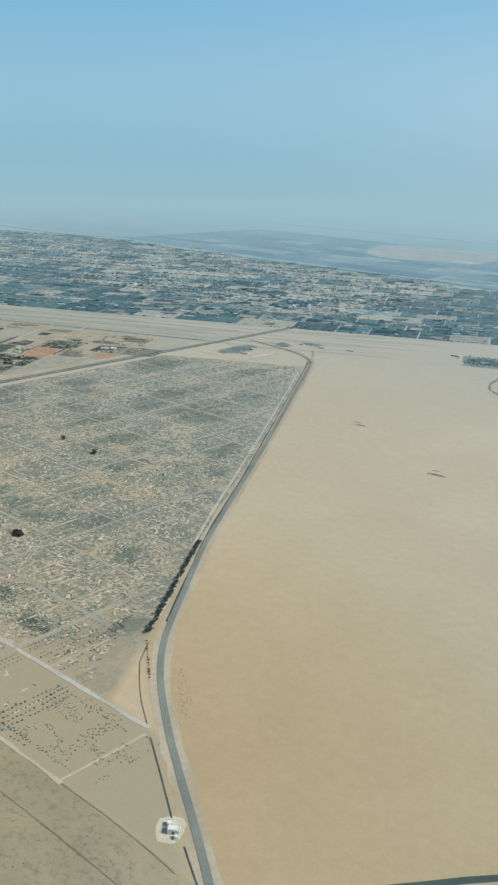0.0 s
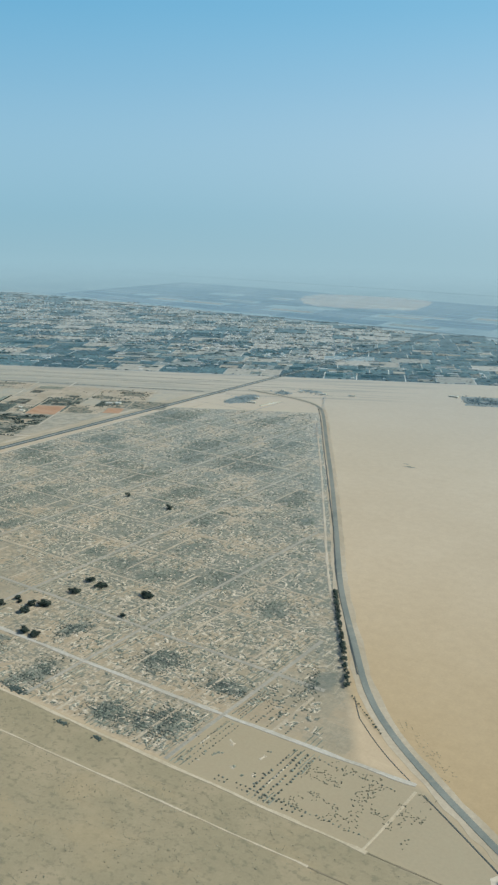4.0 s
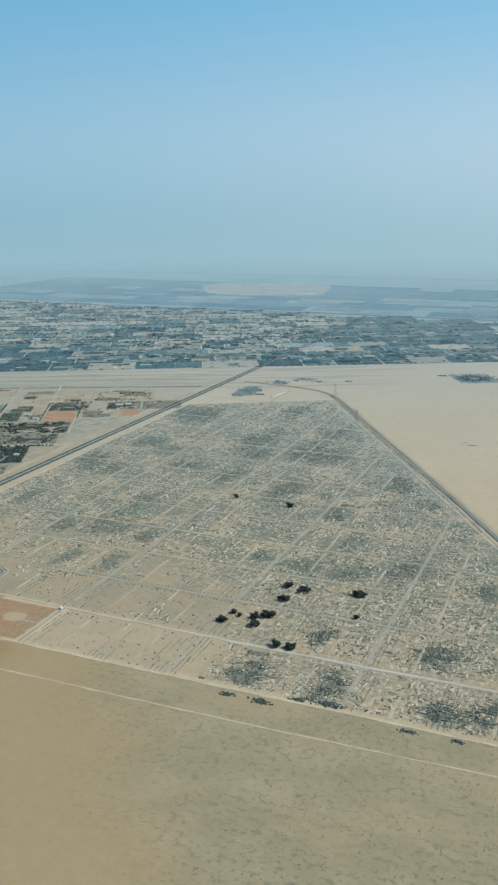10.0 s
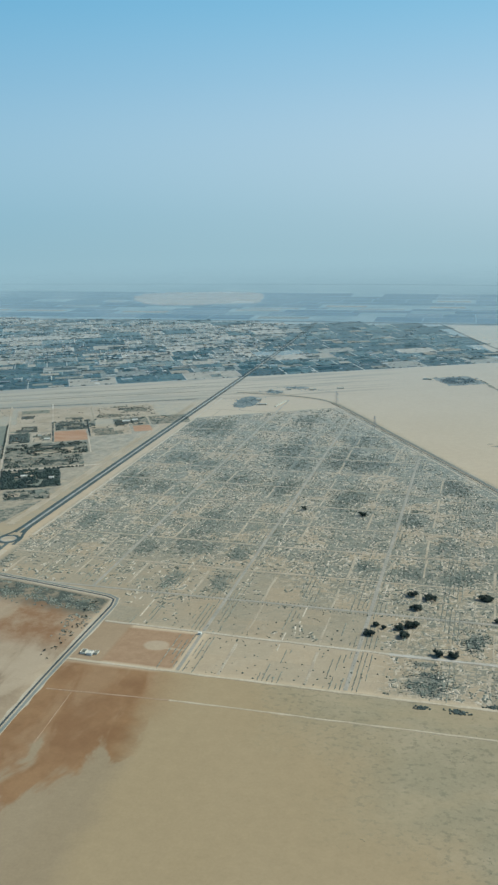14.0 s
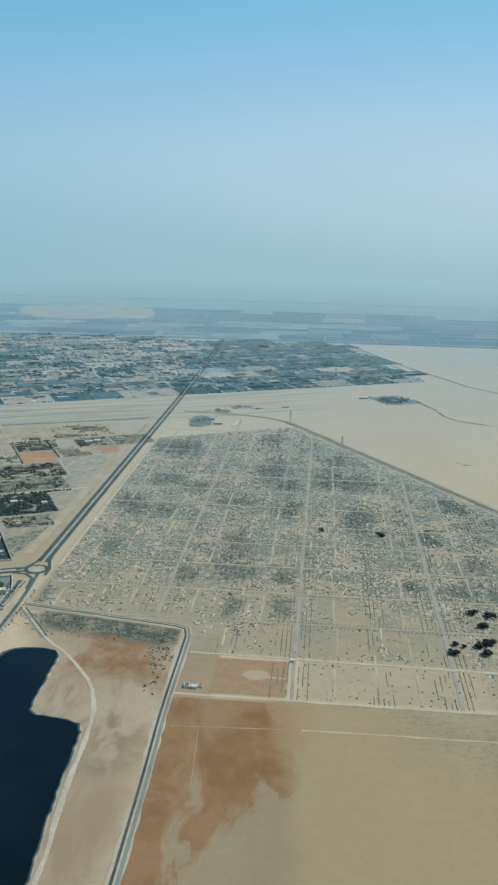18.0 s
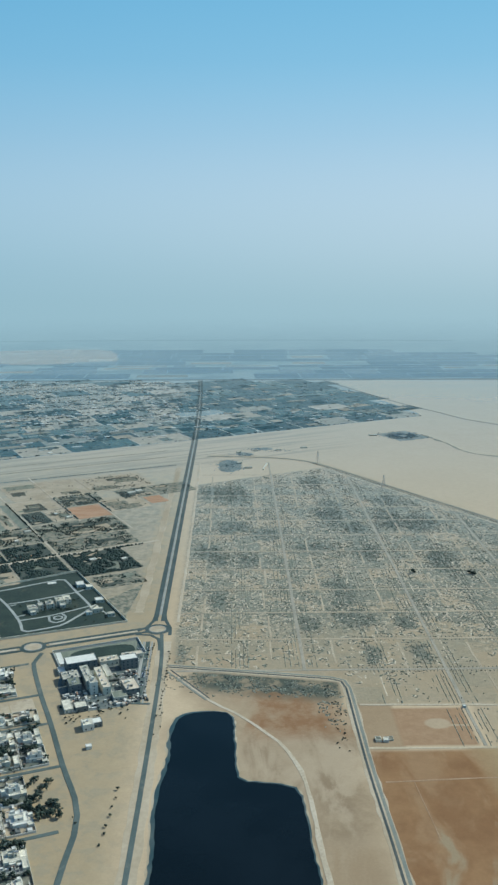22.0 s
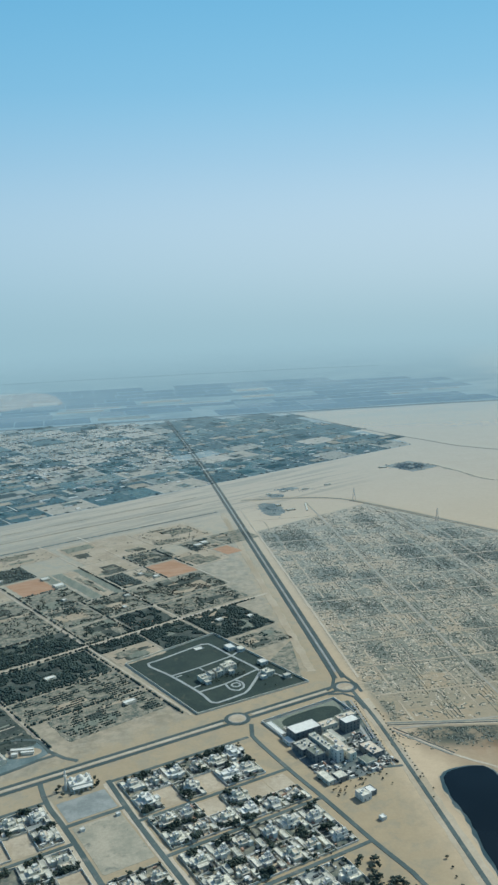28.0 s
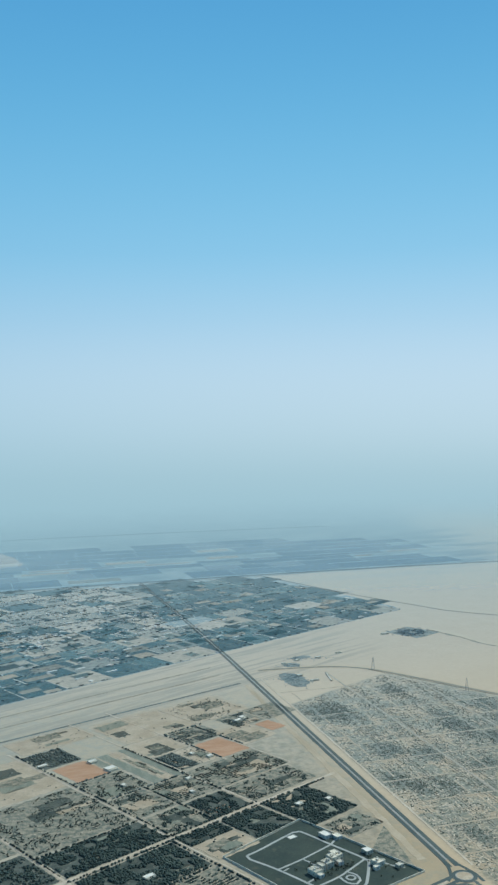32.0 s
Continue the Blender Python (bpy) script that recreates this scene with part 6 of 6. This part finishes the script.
for x, y, r in ((0, 0.5, 2.2), (-4.5, -2.5, 1.0), (4.5, -2.5, 1.0), (-4.5, 2.8, 1.0), (4.5, 2.8, 1.0)):
    bm = bmesh.new()
    lathe(bm, [(r, 3.1), (r, 3.7), (r * 1.05, 4.0 + r * 0.2), (r * 0.85, 4.0 + r * 0.6), (r * 0.45, 4.0 + r * 0.95), (0.05, 4.1 + r * 1.15), (0.02, 4.6 + r * 1.25)], x, y)
    part("dome", bm, WHITE_WALL, root)
bm = bmesh.new()
lathe(bm, [(0.75, 0), (0.75, 4.5), (0.6, 4.6), (0.6, 8.2), (1.0, 8.5), (1.0, 8.9), (0.45, 9.0), (0.45, 10.6), (0.6, 10.8), (0.05, 12.6)], -8.4, -1.0)
part("minaret", bm, WHITE_WALL, root)
bm = bmesh.new()
for x in (-5, -2.5, 0, 2.5, 5):
    block(bm, x - 0.25, x + 0.25, -7.2, -6.8, 0, 2.2)
block(bm, -5.6, 5.6, -7.4, -4.4, 2.2, 2.6)
part("arcade", bm, WHITE_WALL, root)
root.matrix_world = pose(*TOWN(-112, -18), 0.02, 0, 0, 14)
tagged(root, "white domed mosque with a slim minaret", "mosque")
for _ in range(26):
    a = rng.uniform(0, 6.28)
    plant(*TOWN(-114 + 12 * math.cos(a), -19 + 7.5 * math.sin(a)), 0.55, label="dark tree round the mosque")

# school beside the main road: pitch, hall and classroom blocks
SCHOOL_PAVING = surface("school_paving", (0.10, 0.125, 0.12), (0.18, 0.195, 0.18), 0.09, 0.9, 0.8, 0.2, c3=(0.33, 0.30, 0.235))
patch("school_yard", poly([TOWN(11, -13), TOWN(67, -12), TOWN(66, -36), TOWN(52, -92), TOWN(36, -99), TOWN(5, -96), TOWN(6, -60), TOWN(12, -38)]), SCHOOL_PAVING, 0.07, "grey paved school grounds", "yard", 4.0)
patch("sports_apron", poly([TOWN(13, -14.5), TOWN(66, -13.5), TOWN(64, -35), TOWN(15, -36)]), GREY_CROP, 0.10, "grey margin round a sports pitch", "ground", 4.0)
patch("sports_pitch", [TOWN(41 + 21 * math.copysign(abs(math.cos(a)) ** 0.6, math.cos(a)), -24.5 + 8.6 * math.copysign(abs(math.sin(a)) ** 0.75, math.sin(a))) for a in [k * math.pi / 12 for k in range(24)]], LAWN, 0.14, "dark oval sports pitch", "pitch", 2.0)
wall_ring("school_wall", [TOWN(10.5, -12.5), TOWN(67.5, -11.5), TOWN(66.8, -37), TOWN(11, -39)], 1.3, 0.3, WHITE_WALL, "white wall round the school pitch")
sx, sy = TOWN(0, 0)
# hall and gymnasium: shade of their sun-averted sides put into dark grey walls
SCHOOL = [
    ("school_hall", [("hall", 14, 33, -47, -36.5, 6.5, GREY_WALL, WHITE_ROOF)], "large dark hall with a white metal roof", "hall"),
    ("classroom_block", [("wing", 9, 20, -62, -51, 4.2, GREY_WALL, ROOF), ("wing", 11, 18, -73, -63, 5.2, GREY_WALL, GREY_CROP), ("link", 20, 22, -58, -54, 3, GREY_WALL, ROOF)], "dark grey classroom block with flat roofs", "school"),
    ("classroom_block", [("tower", 22, 26.5, -79, -72, 7.6, WHITE_WALL, ROOF), ("wing", 21, 26, -72, -50, 5.6, WALL, ROOF)], "long white classroom block with an end tower", "school"),
    ("classroom_block", [("wing", 29, 33.5, -82, -54, 5.0, WALL, TAN_ROOF), ("wing", 34.5, 38, -66, -50, 4.0, WALL, ROOF)], "long tan classroom block with flat roofs", "school"),
    ("sports_annex", [("body", 35, 47, -45, -38, 3.6, WALL, TAN_ROOF), ("body", 50, 63, -42, -37, 3.6, WALL, TAN_ROOF)], "low building with a tan flat roof", "school"),
    ("gymnasium", [("body", 46.5, 57, -54, -46.5, 6.8, GREY_WALL, WHITE_ROOF)], "tall dark box with a white roof", "gymnasium"),
    ("corner_building", [("body", 41, 49.5, -88, -74, 4.0, GREY_WALL, TAN_ROOF)], "low building with a tan roof", "school"),
    ("pavilion", [("body", 33, 41, -92, -84, 2.6, WALL, GREY_CROP)], "low pavilion with a grey roof", "pavilion"),
    ("store", [("body", 9, 13, -48, -40, 2.4, WHITE_WALL, WHITE_ROOF)], "white store beside the hall", "store"),
    ("workshop", [("body", 4, 9, -96, -84, 2.6, WALL, ROOF), ("wing", 10, 17, -97, -90, 3.2, GREY_WALL, ROOF)], "low grey workshop building", "workshop"),
    ("clinic", [("body", 10, 16, -119, -112, 3.8, WHITE_WALL, ROOF), ("wing", 16, 21, -117, -111, 3.0, GREY_WALL, WHITE_ROOF)], "grey and white building on open sand", "clinic"),
    ("kiosk", [("body", 8, 11, -138, -135, 2.0, WHITE_WALL, WHITE_ROOF)], "small white kiosk on open sand", "kiosk"),
    ("stand", [("body", 11.5, 15, -35, -17, 1.6, WHITE_WALL, WHITE_ROOF), ("body", 17, 19, -35, -28, 1.8, WALL, ROOF)], "low white stand beside the pitch", "stand"),
]
for name, volumes, label, category in SCHOOL:
    house(name, sx, sy, 20, volumes, label, category)
for _ in range(46):
    plant(*TOWN(rng.uniform(2, 40), rng.uniform(-108, -88)), 0.35, label="small dark tree near the school")
for _ in range(12):
    plant(*TOWN(rng.uniform(38, 52), rng.uniform(-72, -58)), 0.4, label="small dark tree in the school court")

school_bits = []
for _ in range(150):
    u, v = rng.choice(((rng.uniform(5, 34), rng.uniform(-96, -80)), (rng.uniform(37, 54), rng.uniform(-74, -56)), (rng.uniform(6, 20), rng.uniform(-82, -74)), (rng.uniform(34, 52), rng.uniform(-98, -88))))
    school_bits.append((*TOWN(u, v), 0.05, rng.uniform(0.6, 3.5), rng.uniform(0.5, 1.6), rng.uniform(0.4, 1.6), radians(20 + rng.choice((0, 90)))))
stuff(scatter_mesh("school_clutter", school_bits, CLUTTER, BOX, BOX_FACES, 0.0, 26), "low walls, shade roofs and stores in school yards", "clutter")


# parked cars beside the school
def car(paint):
    root = new("car")
    bm = bmesh.new()
    block(bm, -1.05, 1.05, -0.45, 0.45, 0.16, 0.42)
    bmesh.ops.bevel(bm, geom=bm.edges[:], offset=0.07, segments=1, affect="EDGES")
    part("body", bm, paint, root)
    bm = bmesh.new()
    block(bm, -0.6, 0.5, -0.4, 0.4, 0.4, 0.7)
    for v in bm.verts:
        if v.co.z > 0.6:
            v.co.x *= 0.7
    part("cabin", bm, WINDOW, root, "dark glazed cabin")
    for x in (-0.65, 0.65):
        for y in (-0.42, 0.42):
            bm = bmesh.new()
            bmesh.ops.create_cone(bm, cap_ends=True, segments=10, radius1=0.17, radius2=0.17, depth=0.12, matrix=Matrix.Translation((x, y, 0.17)) @ Matrix.Rotation(radians(90), 4, "X"))
            part("wheel", bm, BARK, root, "dark rubber wheel")
    return root


WHITE_PAINT = surface("white_car_paint", (0.66, 0.67, 0.66), (0.7, 0.71, 0.7), 0.5, 0.3, 2.0, 0.03, bump=0.0, specular=0.5)
DARK_PAINT = surface("dark_car_paint", (0.03, 0.04, 0.05), (0.05, 0.06, 0.07), 0.5, 0.3, 2.0, 0.03, bump=0.0, specular=0.5)
CARS = [tagged(car(WHITE_PAINT), "white parked car on a grey parking strip", "car", "cars parked by the school"), tagged(car(DARK_PAINT), "dark parked car on a grey parking strip", "car", "cars parked by the school")]
spots = [(x, -30 - 2.1 * k) for x in (-9.4, -3.6) for k in range(32) if rng.random() < 0.5]
for i, (x, y) in enumerate(spots):
    k = i if i < 2 else rng.choice((0, 0, 1))
    m = pose(x + 0.4, y, 0.2, 0, 0, rng.uniform(-4, 4))
    if i < 2:
        CARS[i].matrix_basis = m
    else:
        copy_thing(CARS[k], m)

# walled garden estate
ESTATE = [(-27, 119), (53, 133), (67, 19), (-18, 20)]
patch("estate_lawn", poly([TOWN(*p) for p in ESTATE]), LAWN, 0.09, "dark green lawn of a walled estate", "lawn", 5.0)
wall_ring("estate_wall", [TOWN(*p) for p in ((-27.6, 119.6), (53.6, 133.6), (67.6, 18.4), (-18.6, 19.4))], 1.4, 0.3, WALL, "pale wall round a garden estate")
PAVING = surface("pale_paving", (0.30, 0.32, 0.30), (0.37, 0.385, 0.355), 0.1, 0.9, 1.0, 0.1)
for i, (path, closed, w) in enumerate((([(-13, 111), (0, 113), (36, 120), (41, 118), (45, 88), (49, 58), (46, 50), (27, 32), (22, 29), (0, 27), (-3, 30), (-3, 48), (-8, 82), (-14, 106)], True, 2.2), ([(-8, 82), (15, 83.5), (45, 88)], False, 1.8), ([(15, 83), (17, 64)], False, 1.6),
                                       ([(-3, 48), (17, 49), (30, 52), (49, 57)], False, 1.8), ([(18, 48), (17, 40), (21, 35), (26, 37), (29, 44), (27, 50)], False, 1.8), ([(49, 56), (55, 45), (58, 36), (62, 31)], False, 1.6), ([(45, 88), (53, 92)], False, 1.8), ([(-3, 56), (3, 57)], False, 1.6), ([(-6, 78), (-1, 79)], False, 1.2))):
    strip("garden_path", [TOWN(*p) for p in path], w * 0.85, PAVING, 0.17 + 0.006 * i, "pale paved drive across the estate lawn", "path", 3.0, closed)
ring("garden_circle", *TOWN(23.5, 43.5), 3.0, 1.4, PAVING, 0.24, "small paved ring in front of the mansion", "path")
ESTATE_HOUSES = [
    ("mansion", [("wing", 5, 12, 58, 66, 3.6, WALL, ROOF), ("porch", 6, 10, 54.5, 58, 2.4, WHITE_WALL, ROOF), ("wing", 12.5, 16, 60, 66, 4.6, WALL, ROOF), ("hall", 18, 24, 61, 68, 4.2, WALL, ROOF), ("tower", 20, 22, 63, 65, 6.0, WHITE_WALL, ROOF), ("wing", 25.5, 31, 64, 71, 4.8, WALL, ROOF), ("wing", 31.5, 37, 66, 75, 4.0, WALL, ROOF), ("porch", 28, 32, 60, 64, 2.6, WHITE_WALL, ROOF), ("link", 10, 34, 65.5, 67, 2.2, WALL, ROOF)], "sprawling cream mansion on a dark lawn", "mansion"),
    ("guest_house", [("body", 47, 53, 42, 49, 3.4, WALL, ROOF), ("wing", 43, 47, 40, 43, 2.4, WHITE_WALL, ROOF), ("porch", 53, 56, 44, 47, 2.4, WALL, ROOF)], "cream guest house in the estate", "house"),
    ("staff_house", [("body", 47, 53, 96, 104, 2.8, WHITE_WALL, WHITE_ROOF), ("wing", 53, 58, 90, 96, 2.4, WHITE_WALL, ROOF)], "white staff house by the estate wall", "house"),
    ("garden_house", [("body", 54, 60, 60, 66, 2.6, WALL, WHITE_ROOF)], "small cream garden house", "house"),
    ("gate_house", [("body", 57, 62, 32, 36, 2.4, WALL, ROOF)], "small gate house by the estate wall", "house"),
    ("court", [("slab", 27, 34, 112, 117, 0.4, PAVING, WHITE_ROOF)], "pale concrete court on the lawn", "court"),
]
for name, volumes, label, category in ESTATE_HOUSES:
    house(name, sx, sy, 20, volumes, label, category, name != "court")
for _ in range(70):
    u, v = rng.choice(((rng.uniform(2, 40), rng.uniform(54, 60)), (rng.uniform(40, 62), rng.uniform(24, 70)), (rng.uniform(0, 44), rng.uniform(70, 76))))
    plant(*TOWN(u, v), 0.4, label="small dark garden tree on the estate lawn")

# depot, farm sheds, sheds at the road's end, pump house
SHEDS = [("depot", *TOWN(-146, 37), 118, 17, 5.5, 4.0), ("store", *TOWN(-129, 37.5), -4, 14, 3.0, 2.4), ("store", *TOWN(-127, 33), -4, 8, 2.6, 2.2), ("store", *TOWN(-134.5, 34.5), -4, 4, 3, 2.4), ("depot", *TOWN(-157, 35), 118, 12, 4, 3.2), ("depot", *TOWN(-165, 36), 118, 12, 4, 3.2), ("shed", *FARM(-64, 112), 27, 6, 4, 2), ("shed", *FARM(-72, 128), 27, 4, 4, 2), ("shed", *FARM(-148, 178), 27, 8, 5, 2.2), ("shed", *FARM(-146, 152), 27, 10, 7, 2.2),
         ("shed", *FARM(-186, 200), 27, 9, 4, 2.2), ("shed", *FARM(-160, 112), 27, 4, 4, 2), ("shed", *FARM(-128, 60), 27, 4, 4, 2), ("shed", *FARM(-112, 84), 27, 6, 3, 2), ("shed", *FARM(22, 168), 27, 9, 5, 2.4), ("shed", *FARM(32, 172), 27, 7, 6, 2.4), ("shed", *FARM(-60, -30), 27, 5, 4, 2), ("shed", *FARM(-84, -20), 27, 6, 4, 2), ("shed", *FARM(-240, -30), 27, 8, 4, 2), ("shed", *FARM(-215, -100), 27, 9, 4, 2),
         ("warehouse", 82, 571, 10, 6, 4, 1.5), ("warehouse", 112, 575, 10, 8, 3, 1.5), ("warehouse", 60, 560, 10, 6, 3, 1.5), ("warehouse", 91, 482, 80, 34, 1.6, 1.2), ("warehouse", 70, 474, 10, 11, 3, 2), ("warehouse", 60, 500, 10, 6, 4, 2), ("warehouse", 146, 588, 10, 9, 3, 1.6), ("warehouse", 250, 668, 0, 12, 4, 2)]
for name, x, y, turn, w, d, h in SHEDS:
    house(name, x, y, turn, [("body", -w / 2, w / 2, -d / 2, d / 2, h * 0.8, WALL, GREY_WALL if name == "depot" else WHITE_ROOF), ("lean_to", -w / 2 + 0.3, w / 2 - 0.3, -d / 2 - d * 0.3, -d / 2 + 0.02, h * 0.6, WALL, ROOF)], ("dark-roofed " if name == "depot" else "white flat-roofed ") + name + " on bare ground", name, w < 12)
patch("dug_apron", [(594, -146), (600, -151), (605, -148), (604, -141), (599, -136), (594, -138), (592, -142)], PALE_SAND, 0.07, "whitish disturbed sand round a pump house", "ground", 3.0, 0.35)
house("pump_house", 601, -143.5, 35, [("body", -2.2, 2.2, -1.6, 1.6, 2.4, WHITE_WALL, WHITE_ROOF), ("tank", -3.2, -0.6, 2.2, 4.4, 1.8, WHITE_WALL, WHITE_ROOF), ("kiosk", 1.0, 2.6, -4.0, -2.4, 1.6, WHITE_WALL, WHITE_ROOF)], "small white pump house beside the outer road", "pump house")
house("hut", 183, -112.5, 0, [("body", -0.9, 0.9, -0.9, 0.9, 1.4, WHITE_WALL, WHITE_ROOF)], "small white hut at a track crossing", "hut", False)
house("ruin", 131, -147, 0, [("body", -4, -1, -2, 2, 1.2, WALL, YARD), ("room", 0, 3, -2.5, 1, 1.4, WHITE_WALL, ROOF), ("room", 3.4, 5.5, -1, 2.4, 1.0, WALL, YARD)], "ruined low farm buildings", "ruin", False)


for x, y, w, d in ((48, 486, 15, 32), (66, 552, 11, 12), (90, 582, 14, 7)):
    patch("scrub_ground", [(x + w * math.cos(k * math.pi / 6), y + d * math.sin(k * math.pi / 6)) for k in range(12)], FAR_YARD, 0.05, "grey-green scrubby ground among pale sand", "scrub", 3.0, 3.0, thick=0.05)
end_scrub = []
for cx, cy, sx_, sy_, n in ((48, 486, 8, 14, 150), (65, 550, 6, 5, 60), (84, 580, 7, 4, 60), (112, 570, 9, 4, 40)):
    for _ in range(n):
        x, y = rng.gauss(cx, sx_), rng.gauss(cy, sy_)
        if x > 14:
            end_scrub.append((x, y, 0, rng.uniform(0.4, 0.9), rng.uniform(0.4, 0.9), rng.uniform(0.25, 0.5), 0.0))
stuff(scatter_mesh("scrub", end_scrub, FAR_BUSH, seed=33), "blue-grey haze-tinted scrub round far sheds", "scrub")


# lattice pylons along the outer road
def pylon(x, y, turn, h=15.0):
    root = new("pylon")

    def bar(name, a, b, w):
        a, b = Vector(a), Vector(b)
        bm = bmesh.new()
        q = (b - a).to_track_quat("Z", "Y").to_matrix()
        vs = [bm.verts.new(e + q @ Vector((sx_ * w, sy_ * w, 0))) for e in (a, b) for sx_, sy_ in ((-1, -1), (1, -1), (1, 1), (-1, 1))]
        for f in ((0, 1, 5, 4), (1, 2, 6, 5), (2, 3, 7, 6), (3, 0, 4, 7), (3, 2, 1, 0), (4, 5, 6, 7)):
            bm.faces.new([vs[k] for k in f])
        part(name, bm, STEEL, root)

    for sx_, sy_ in ((-1, -1), (1, -1), (1, 1), (-1, 1)):
        bar("leg", (sx_ * 1.8, sy_ * 1.8, 0), (sx_ * 0.3, sy_ * 0.3, h), 0.07)
    for k in range(6):
        z0, z1 = h * k / 6.5, h * (k + 1) / 6.5
        w0, w1 = 1.8 - 1.5 * z0 / h, 1.8 - 1.5 * z1 / h
        for a, b in (((-1, -1), (1, -1)), ((1, -1), (1, 1)), ((1, 1), (-1, 1)), ((-1, 1), (-1, -1))):
            bar("brace", (a[0] * w0, a[1] * w0, z0), (b[0] * w1, b[1] * w1, z1), 0.04)
    for z, w in ((h * 0.68, 3.4), (h * 0.8, 4.2), (h * 0.92, 3.0)):
        bar("cross_arm", (-w, 0, z), (w, 0, z), 0.08)
    root.matrix_world = pose(x, y, 0, 0, 0, turn)
    return tagged(root, "grey steel lattice pylon on the sand edge", "pylon", "pylons of the power line")


for x, y in ((217, 377), (156, 498)):
    pylon(x, y, 60)

# ---- all trees: the first three hundred singly, the gardens' rest as one mesh ----
first = {}
rest = []
singles = sorted(tree_places, key=lambda p: "garden tree beside" in p[2] or "roadside" in p[2] or "planted lot" in p[2])
for i, (k, m, label) in enumerate(singles):
    if i < 290:
        ob = copy_thing(TREES[k], m) if k in first else TREES[k]
        if k not in first:
            first[k] = True
            ob.matrix_basis = m
        if label:
            ob["label"] = label
        continue
    t, turn, size = m.decompose()
    c, s_ = math.cos(turn.to_euler().z), math.sin(turn.to_euler().z)
    for x, y, z, a, b, h, w in root_rows["tree" + str(20 + k)][:30]:
        rest.append((t.x + size.x * (x * c - y * s_), t.y + size.x * (x * s_ + y * c), z * size.z, a * size.x * 1.5, b * size.x * 1.5, h * size.z * 1.4, w))
    rest.append((t.x, t.y, 0, 0.2 * size.x, 0.2 * size.x, 2.0 * size.z, 0.0))
stuff(scatter_mesh("garden_trees", rest, LEAVES, jitter=0.22, seed=15), "dark leafy garden and roadside trees", "trees")
